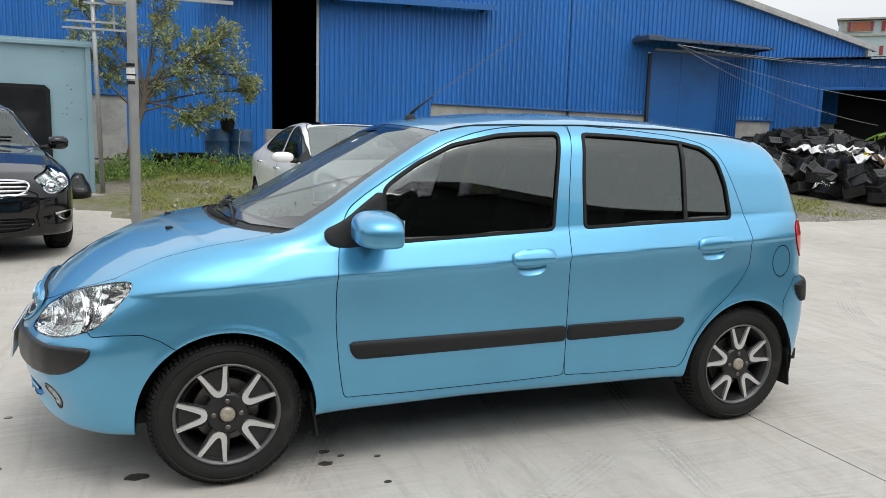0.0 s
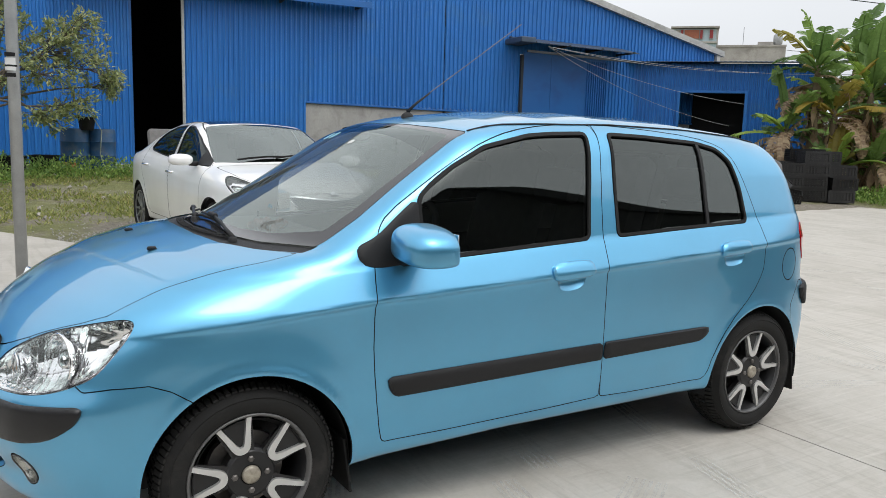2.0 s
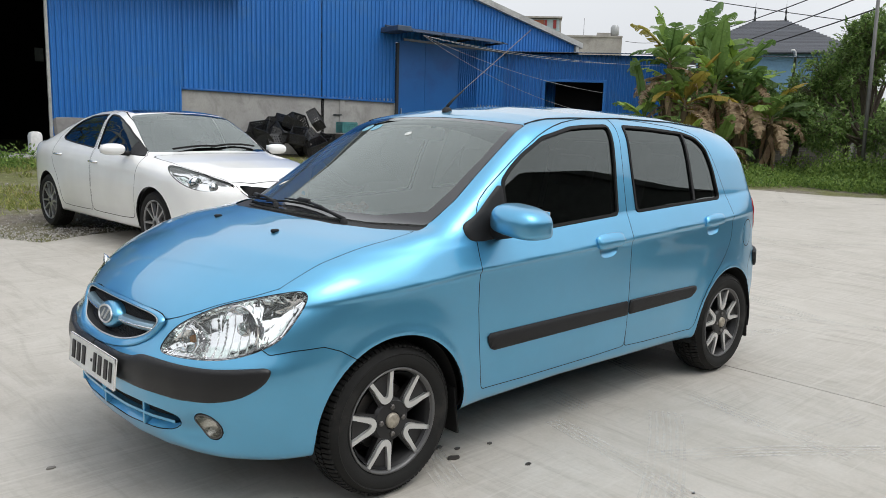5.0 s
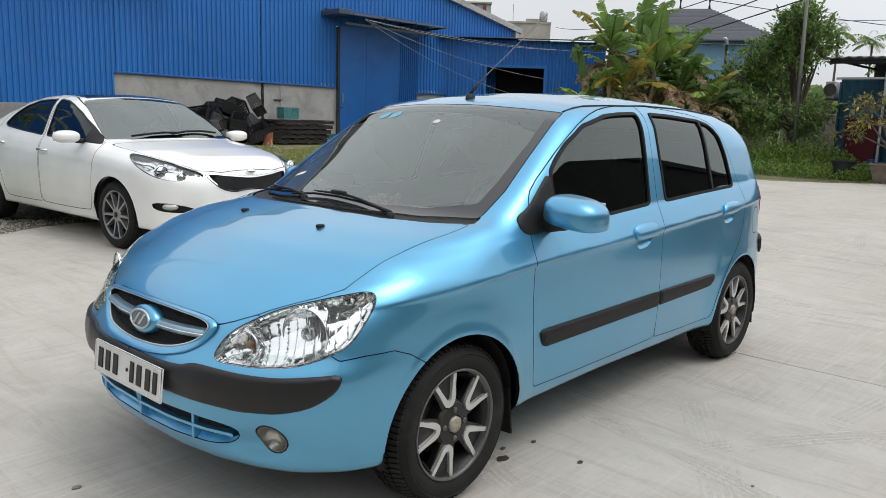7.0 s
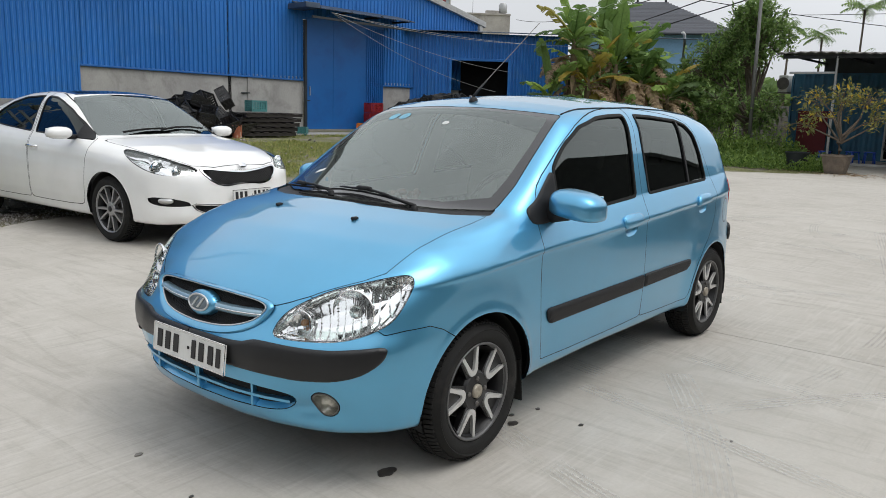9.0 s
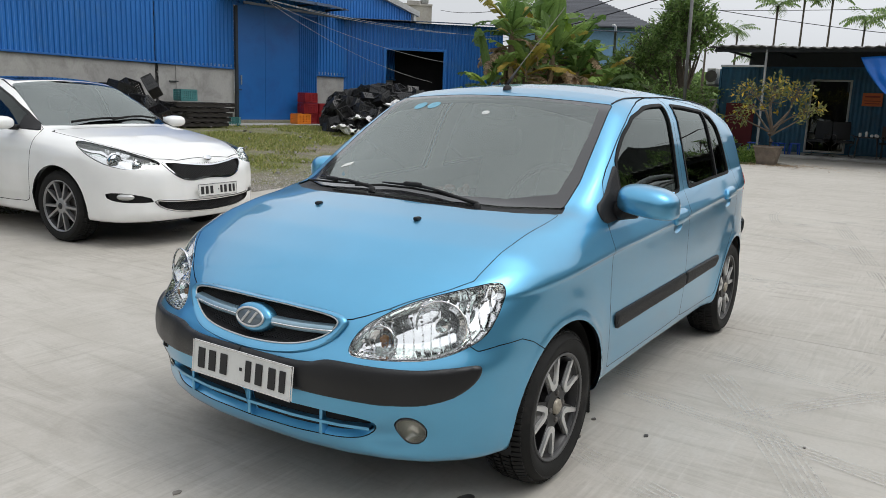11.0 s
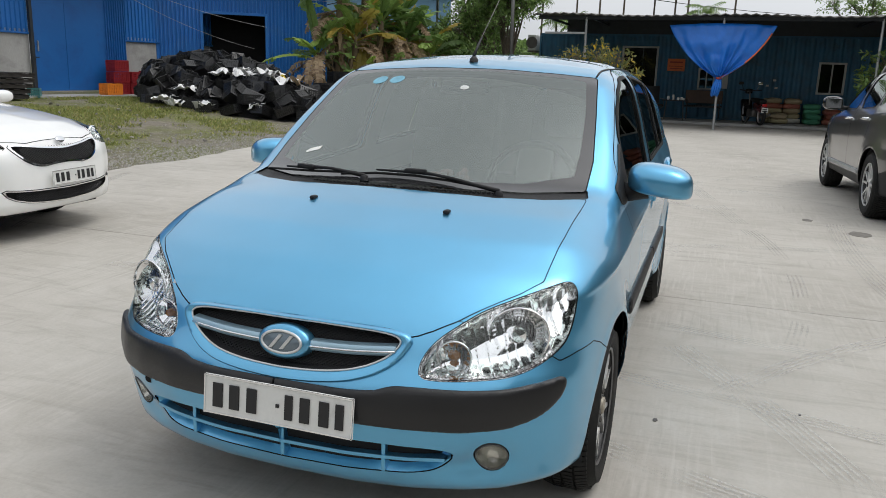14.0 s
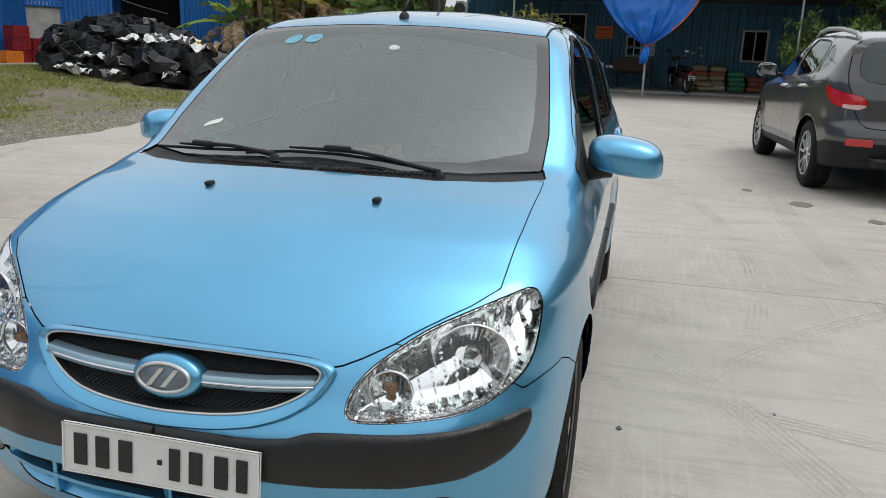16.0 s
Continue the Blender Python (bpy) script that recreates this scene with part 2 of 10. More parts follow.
class Skin:
    """A triangle mesh with its own normals, which can be cut along fields."""
    def __init__(self, v, n, f):
        self.v, self.n, self.f, self.free = v, n, f, False

    def cut(self, d):
        """The parts where d is below and above zero."""
        d = np.where(np.abs(d) < 1e-6, 1e-6, d)
        ins = d < 0
        fi = ins[self.f]
        cnt = fi.sum(1)
        sets = {}
        mixed = self.f[(cnt == 1) | (cnt == 2)]
        mi = ins[mixed]
        odd = np.where(mi.sum(1) == 1, np.argmax(mi, 1), np.argmax(~mi, 1))
        rows = np.arange(len(mixed))
        a, b, c = mixed[rows, odd], mixed[rows, (odd + 1) % 3], mixed[rows, (odd + 2) % 3]
        n0 = len(self.v)
        lo = np.concatenate([np.minimum(a, b), np.minimum(a, c)])
        hi = np.concatenate([np.maximum(a, b), np.maximum(a, c)])
        key, inv = np.unique(lo.astype(np.int64) * n0 + hi, return_inverse=True)
        i, j = key // n0, key % n0
        t = (d[i] / (d[i] - d[j]))[:, None]
        v = np.vstack([self.v, self.v[i] * (1 - t) + self.v[j] * t])
        nn = self.n[i] * (1 - t) + self.n[j] * t
        nn /= np.linalg.norm(nn, axis=1)[:, None] + 1e-12
        n = np.vstack([self.n, nn])
        e1, e2 = n0 + inv[:len(mixed)], n0 + inv[len(mixed):]
        odd_in = ins[a]
        tip = np.stack([a, e1, e2], 1)
        rest = np.vstack([np.stack([e1, b, c], 1), np.stack([e1, c, e2], 1)])
        rest_out = np.concatenate([odd_in, odd_in])
        fin = np.vstack([self.f[cnt == 3], tip[odd_in], rest[~rest_out]])
        fout = np.vstack([self.f[cnt == 0], tip[~odd_in], rest[rest_out]])
        return Skin(v, n, fin).tidy(), Skin(v, n, fout).tidy()

    def tidy(self):
        used, inv = np.unique(self.f, return_inverse=True)
        return Skin(self.v[used], self.n[used], inv.reshape(-1, 3))

    def joined(self, a, b):
        """Two cut parts welded into one skin again."""
        v, n, fc = np.vstack([a.v, b.v]), np.vstack([a.n, b.n]), np.vstack([a.f, b.f + len(a.v)])
        _, first, inv = np.unique(np.round(v, 7), axis=0, return_index=True, return_inverse=True)
        fc = inv.reshape(-1)[fc]
        keep = (fc[:, 0] != fc[:, 1]) & (fc[:, 1] != fc[:, 2]) & (fc[:, 2] != fc[:, 0])
        return Skin(v[first], n[first], fc[keep])

    def laid_on(self, f, e=0.0015):
        """Every point moved onto the zero surface of f, with its normal; points of the cut plane y = 0 stay in it."""
        v = self.v.copy()
        flat = np.abs(v[:, 1]) < 1e-5
        for _ in range(3):
            x, y, z = v.T
            g = np.stack([f(x + e, y, z) - f(x - e, y, z), f(x, y + e, z) - f(x, y - e, z), f(x, y, z + e) - f(x, y, z - e)], 1) / (2 * e)
            g[flat, 1] = 0
            v = v - np.clip(f(x, y, z) / np.maximum((g * g).sum(1), 0.05), -0.01, 0.01)[:, None] * g
        return Skin(v, g / (np.linalg.norm(g, axis=1)[:, None] + 1e-12), self.f)

    def mirror(self):
        k = np.array([1, -1, 1])
        return Skin(self.v * k, self.n * k, self.f[:, ::-1])

    def both(self):
        m = self.mirror()
        return Skin(np.vstack([self.v, m.v]), np.vstack([self.n, m.n]), np.vstack([self.f, m.f + len(self.v)]))

    def offset(self, h):
        h = np.asarray(h)
        return Skin(self.v + self.n * (h[:, None] if h.ndim else h), self.n, self.f)

    def edges(self):
        e = np.vstack([self.f[:, [0, 1]], self.f[:, [1, 2]], self.f[:, [2, 0]]])
        k = np.sort(e, 1)
        _, idx, c = np.unique(k[:, 0].astype(np.int64) * (len(self.v) + 1) + k[:, 1], return_index=True, return_counts=True)
        return e[idx[c == 1]]

    def solid(self, h, d=None, r=0.006, back=0.004):
        """Raised by h with walls down to the skin it came from; d (negative inside) rounds the rim."""
        e = self.edges()
        hh = np.full(len(self.v), h, float)
        if d is not None:
            hh = h * (0.35 + 0.65 * np.sqrt(np.clip(1 - (1 - np.clip(-d / r, 0, 1)) ** 2, 0, 1)))
        n0 = len(self.v)
        ring = np.unique(e)
        pos = np.full(n0, -1)
        pos[ring] = np.arange(len(ring))
        up = self.v + self.n * hh[:, None]
        # two wall rows of their own, so that the rim stays crisp
        w1, w0 = up[ring], self.v[ring] - self.n[ring] * back
        a, b = n0 + pos[e[:, 0]], n0 + pos[e[:, 1]]
        k = len(ring)
        walls = np.vstack([np.stack([b, a, a + k], 1), np.stack([b, a + k, b + k], 1)])
        flat = self.n[ring]
        nn = np.vstack([self.n, flat, flat])
        s = Skin(np.vstack([up, w1, w0]), nn, np.vstack([self.f, walls]))
        s.free = True
        return s

    def ob(self, name, material, parent=None, label="", custom=True):
        me = bpy.data.meshes.new(name)
        me.from_pydata(self.v.tolist(), [], self.f.tolist())
        me.shade_smooth()
        me.update()
        if custom and not self.free:
            me.normals_split_custom_set_from_vertices(self.n.tolist())
        elif self.free:
            me.set_sharp_from_angle(angle=radians(40))
        me.materials.append(material)
        o = new(name, me)
        if parent:
            o.parent = parent
        if label:
            o["label"] = label
        return o


def net(f, lo, hi, h):
    """The zero surface of f inside a box, as an even mesh laid onto the surface."""
    ax = [np.arange(a, b + h, h) for a, b in zip(lo, hi)]
    X, Y, Z = np.meshgrid(*ax, indexing="ij")
    val = f(X, Y, Z)
    ins = val < 0
    nx, ny, nz = val.shape
    acc = np.zeros((nx - 1, ny - 1, nz - 1, 3))
    num = np.zeros((nx - 1, ny - 1, nz - 1))
    for d in range(3):
        sl0 = [slice(None)] * 3
        sl1 = [slice(None)] * 3
        sl0[d], sl1[d] = slice(0, -1), slice(1, None)
        a, b = val[tuple(sl0)], val[tuple(sl1)]
        cross = (a < 0) != (b < 0)
        t = np.where(cross, a / np.where(cross, a - b, 1), 0)
        o = [q for q in range(3) if q != d]
        for i in (0, 1):
            for j in (0, 1):
                s = [None] * 3
                s[d] = slice(None)
                s[o[0]] = slice(i, val.shape[o[0]] - 1 + i)
                s[o[1]] = slice(j, val.shape[o[1]] - 1 + j)
                cr, tt = cross[tuple(s)], t[tuple(s)]
                p = np.zeros(cr.shape + (3,))
                p[..., d] = tt
                p[..., o[0]], p[..., o[1]] = i, j
                acc += p * cr[..., None]
                num += cr
    cells = num > 0
    idx = np.full(cells.shape, -1)
    idx[cells] = np.arange(cells.sum())
    base = np.argwhere(cells)
    V = (base + acc[cells] / num[cells][:, None]) * h + np.array([a[0] for a in ax])
    faces = []
    for d in range(3):
        o = [q for q in range(3) if q != d]
        s0 = [slice(1, -1)] * 3
        s1 = [slice(1, -1)] * 3
        s0[d], s1[d] = slice(0, -1), slice(1, None)
        a, b = ins[tuple(s0)], ins[tuple(s1)]
        at = np.argwhere(a != b)
        flip = a[a != b]
        at[:, o[0]] += 1
        at[:, o[1]] += 1
        q = []
        for i, j in ((0, 0), (1, 0), (1, 1), (0, 1)):
            c = at.copy()
            c[:, o[0]] -= i
            c[:, o[1]] -= j
            q.append(idx[c[:, 0], c[:, 1], c[:, 2]])
        q = np.stack(q, 1)
        if d == 1:
            flip = ~flip
        q[~flip] = q[~flip][:, ::-1]
        faces.append(q)
    Q = np.vstack(faces)
    e = 0.003

    def grad(P):
        x, y, z = P.T
        return np.stack([(f(x + e, y, z) - f(x - e, y, z)), (f(x, y + e, z) - f(x, y - e, z)), (f(x, y, z + e) - f(x, y, z - e))], 1) / (2 * e)
    for _ in range(4):
        g = grad(V)
        V = V - np.clip(f(*V.T) / np.maximum((g * g).sum(1), 0.05), -h, h)[:, None] * g
    g = grad(V)
    N = g / (np.linalg.norm(g, axis=1)[:, None] + 1e-12)
    F = np.vstack([Q[:, [0, 1, 2]], Q[:, [0, 2, 3]]])
    # faces look outwards
    fn = np.cross(V[F[:, 1]] - V[F[:, 0]], V[F[:, 2]] - V[F[:, 0]])
    back = (fn * N[F].sum(1)).sum(1) < 0
    F[back] = F[back][:, ::-1]
    return Skin(V, N, F).tidy()


# ---- car bodies as smooth solids ----
def table(pts, blur=0.0, step=0.002):
    """A smooth function through the given points."""
    px, pv = np.array(pts, float).T
    xs = np.arange(px[0], px[-1] + step, step)
    vs = np.interp(xs, px, pv)
    if blur:
        n = int(3 * blur / step) + 1
        ker = np.exp(-0.5 * (np.arange(-n, n + 1) * step / blur) ** 2)
        pad = np.concatenate([vs[0] + (np.arange(-n, 0)) * (vs[1] - vs[0]), vs, vs[-1] + np.arange(1, n + 1) * (vs[-1] - vs[-2])])
        vs = np.convolve(pad, ker / ker.sum(), "valid")
    return lambda q: np.interp(q, xs, vs)


def smax(a, b, k):
    h = np.maximum(k - np.abs(a - b), 0) / k
    return np.maximum(a, b) + h * h * k * 0.25


def car_shape(s):
    """The distance function of a car body from its profile tables. x runs from the front axle to the rear."""
    top, sweep, crown, kside = table(s["top"], s.get("topblur", 0.02)), table(s["sweep"], 0.05), table(s["crown"], 0.05), table(s["kside"], 0.05)
    wide, crease = table(s["wide"], 0.004), table(s["crease"], 0.05)
    warp, taper = table(s["warp"], 0.02), table(s["taper"], 0.05)
    nose, plan = table(s["nose"], 0.012), table(s["plan"], 0.02)
    tail, tplan = table(s["tail"], 0.012), table(s["tplan"], 0.02)
    under = table(s["under"], 0.03)
    ref, half = s["ref"], s["half"]

    def f(x, y, z):
        y = np.abs(y)
        q = (y / half) ** 2
        xs = x - sweep(x) * q
        e = 0.004
        slope = (top(xs + e) - top(xs - e)) / (2 * e)
        ft = (z - top(xs) + crown(x) * q) / np.sqrt(1 + slope * slope)
        zz = z - (crease(x) - ref) * warp(z)
        w = wide(zz) * taper(x)
        for cx, r, a in s["flare"]:
            d = np.hypot(x - cx, z - s["hub"])
            w = w + a * np.exp(-((d - r) / 0.022) ** 2) + 1.2 * a * np.exp(-((d - r - 0.02) / 0.085) ** 2) * (z > 0)
        fs = y - w
        dp = (plan(y + e) - plan(y - e)) / (2 * e)
        ff = (nose(z) + plan(y) - x) / np.sqrt(1 + dp * dp)
        dp = (tplan(y + e) - tplan(y - e)) / (2 * e)
        fr = (x - tail(z) + tplan(y)) / np.sqrt(1 + dp * dp)
        for dy, dz, ry, rz, a in s.get("dents", ()):
            ff = ff + a * np.exp(-((y - dy) / ry) ** 2 - ((z - dz) / rz) ** 2)
        g = smax(fs, ft, kside(x))
        g = smax(g, ff, s.get("kfront", 0.05))
        g = smax(g, fr, s.get("krear", 0.07))
        return smax(g, under(x) - z, 0.04)
    return f


HATCH = dict(
    half=0.70, ref=0.85, hub=0.29,
    top=[(-1.0, 0.42), (-0.78, 0.60), (-0.72, 0.675), (-0.62, 0.758), (-0.52, 0.828), (-0.37, 0.902), (-0.2, 0.953), (-0.05, 0.983), (0.03, 0.993), (0.09, 1.010),
         (0.45, 1.205), (0.78, 1.385), (0.9, 1.428), (1.03, 1.456), (1.3, 1.483), (1.65, 1.496), (2.13, 1.484), (2.5, 1.456), (2.72, 1.420), (2.9, 1.38), (3.3, 1.28)],
    sweep=[(-1.0, 0.15), (-0.1, 0.17), (0.1, 0.28), (0.45, 0.22), (0.9, 0.10), (1.3, 0.0), (3.3, 0.0)],
    crown=[(-1.0, 0.02), (0.0, 0.02), (0.6, 0.02), (1.0, 0.05), (1.4, 0.075), (3.3, 0.085)],
    kside=[(-1.0, 0.14), (-0.1, 0.14), (0.15, 0.08), (0.5, 0.05), (0.9, 0.09), (1.3, 0.13), (3.3, 0.14)],
    wide=[(0.0, 0.66), (0.18, 0.735), (0.24, 0.768), (0.30, 0.785), (0.33, 0.791), (0.42, 0.799), (0.52, 0.803), (0.62, 0.803), (0.72, 0.8005), (0.80, 0.798), (0.836, 0.7975), (0.8425, 0.7995), (0.849, 0.8075), (0.858, 0.806), (0.90, 0.787),
          (0.955, 0.762), (0.97, 0.753), (1.2, 0.692), (1.39, 0.632), (1.43, 0.612), (1.6, 0.53)],
    crease=[(-1.0, 0.73), (0.0, 0.781), (0.417, 0.811), (1.42, 0.853), (2.43, 0.904), (3.3, 0.945)],
    warp=[(0.0, 0.0), (0.45, 0.0), (0.7, 1.0), (1.05, 1.0), (1.36, 0.0), (1.7, 0.0)],
    taper=[(-1.0, 0.985), (-0.3, 0.992), (0.3, 1.0), (2.2, 1.0), (2.6, 0.992), (3.05, 0.96)],
    nose=[(0.0, -0.60), (0.2, -0.69), (0.26, -0.728), (0.34, -0.755), (0.42, -0.771), (0.5, -0.778), (0.555, -0.768), (0.62, -0.722), (0.68, -0.702), (0.72, -0.684), (0.8, -0.635), (1.1, -0.4)],
    plan=[(0.0, 0.0), (0.2, 0.006), (0.36, 0.034), (0.5, 0.084), (0.6, 0.139), (0.7, 0.238), (0.76, 0.333), (0.8, 0.45), (0.83, 0.68), (1.0, 2.0)],
    tail=[(0.0, 2.93), (0.22, 2.96), (0.35, 2.99), (0.5, 3.01), (0.68, 3.0), (0.72, 2.965), (0.9, 2.955), (1.0, 2.93), (1.2, 2.86), (1.36, 2.79), (1.44, 2.765), (1.6, 2.7)],
    tplan=[(0.0, 0.0), (0.3, 0.01), (0.5, 0.035), (0.6, 0.055), (0.7, 0.09), (0.76, 0.14), (0.8, 0.22), (0.85, 0.5), (1.0, 1.4)],
    under=[(-1.0, 0.24), (-0.6, 0.22), (0.3, 0.24), (1.0, 0.255), (2.0, 0.245), (3.3, 0.25)],
    flare=[(0.0, 0.335, 0.011), (2.455, 0.335, 0.010)],
    dents=[(0.56, 0.335, 0.07, 0.05, 0.022), (0.48, 0.32, 0.06, 0.035, 0.016), (0.0, 0.505, 0.30, 0.03, -0.004)],
)

# ---- the blue hatchback ----
def paint_mat(name, base, metal=0.55, rough=0.34, spec=0.5):
    """Metallic car paint under clear lacquer, with a little dust."""
    m = mat(name, base, rough, metal, vary=0.05, scale=3.0, fine=700.0, coat=1.0, spec=spec)
    return m


PAINT = paint_mat("blue metallic car paint", (0.13, 0.435, 0.685), 0.84, 0.36)
PAINT_WHITE = paint_mat("white car paint", (0.90, 0.90, 0.88), 0.0, 0.3)
PAINT_BLACK = paint_mat("black car paint", (0.004, 0.004, 0.005), 0.0, 0.22, 0.05)
PAINT_GREY = paint_mat("dark grey metallic car paint", (0.085, 0.082, 0.082), 0.5, 0.32)
TRIM = mat("black grained plastic", (0.014, 0.014, 0.015), 0.55, spec=0.35, vary=0.2, fine=900, bump=0.0004)
RUBBER = mat("black rubber", (0.010, 0.010, 0.010), 0.7, spec=0.3, vary=0.25, fine=400, bump=0.0003)
TYRE = mat("dusty tyre rubber", (0.015, 0.015, 0.0145), 0.75, spec=0.3, vary=0.25, scale=9, fine=250, bump=0.0006, dirt=(0.05, 0.046, 0.042), dirt_at=(0.55, 0.85), dirt_scale=7)
# near-black also puts shade into the gaps, grille and intake openings
DARK = mat("near-black underbody and gap shade", (0.010, 0.010, 0.010), 0.85)
GREYIN = mat("grey interior plastic", (0.33, 0.33, 0.31), 0.7, vary=0.15, fine=300)
FABRIC = mat("grey seat cloth", (0.16, 0.155, 0.15), 0.9, vary=0.2, scale=20, fine=400, bump=0.0008)
CHROME = mat("chrome", (0.82, 0.83, 0.84), 0.08, 1.0, vary=0.04)
ALLOY = mat("machined alloy", (0.70, 0.70, 0.69), 0.36, 0.75, vary=0.08, fine=300)
ALLOY_DARK = mat("dark grey painted alloy", (0.018, 0.018, 0.019), 0.4, 0.2, vary=0.15, dirt=(0.05, 0.047, 0.044), dirt_at=(0.55, 0.85), dirt_scale=12)
LIP_GREY = mat("dull grey rim edge", (0.16, 0.16, 0.16), 0.45, 0.6, vary=0.15)
STEEL = mat("dull steel", (0.18, 0.17, 0.16), 0.5, 0.8, vary=0.25, fine=120)
GLASS_SIDE = glass_mat("tinted side glass", (0.28, 0.285, 0.29), 1.85)
GLASS_DARK = glass_mat("dark film window glass", (0.05, 0.052, 0.055), 1.6)
GLASS_FRONT = glass_mat("dusty windscreen glass", (0.90, 0.93, 0.91), 2.45, haze=0.08)
GLASS_CLEAR = glass_mat("clear lamp glass", (0.98, 0.985, 0.985), 1.4)
LAMP_SILVER = mat("aluminised lamp plastic", (0.96, 0.96, 0.96), 0.06, 0.92, vary=0.02, bump=0.0012, bump_scale=9)
# grey put into the ribs in place of dark reflections in the dish
LAMP_RIB = mat("lamp rib grey for mirrored dark lines", (0.30, 0.30, 0.31), 0.25, 0.85, vary=0.05)
BULB_BROWN = mat("smoked amber bulb", (0.30, 0.14, 0.05), 0.2, vary=0.1, coat=0.6)
LAMP_MIRROR = mat("mirror finish lamp plastic", (0.97, 0.97, 0.97), 0.12, 1.0, vary=0.02)
TRIM_FADED = mat("faded black bumper plastic", (0.010, 0.010, 0.011), 0.36, vary=0.2, fine=900, bump=0.0004)
RED_LENS = mat("red lamp plastic", (0.55, 0.012, 0.014), 0.12, vary=0.1, coat=1.0)
WHITE_PLATE = mat("white reflective plate", (0.72, 0.72, 0.69), 0.45, vary=0.06, dirt=(0.45, 0.43, 0.39), dirt_at=(0.6, 0.9), dirt_scale=9)
BLACK_INK = mat("black plate paint", (0.015, 0.015, 0.016), 0.5)


STICK_BLUE = mat("pale blue sticker paper", (0.20, 0.45, 0.58), 0.7, vary=0.2, scale=40)
STICK_PALE = mat("grey white sticker paper", (0.62, 0.64, 0.62), 0.7, vary=0.2, scale=60)
STICK_WHITE = mat("white sticker paper", (0.80, 0.80, 0.76), 0.7, vary=0.15, scale=60)
ORNAMENT = mat("pink-brown glazed figurine", (0.42, 0.24, 0.19), 0.35, vary=0.35, scale=25)


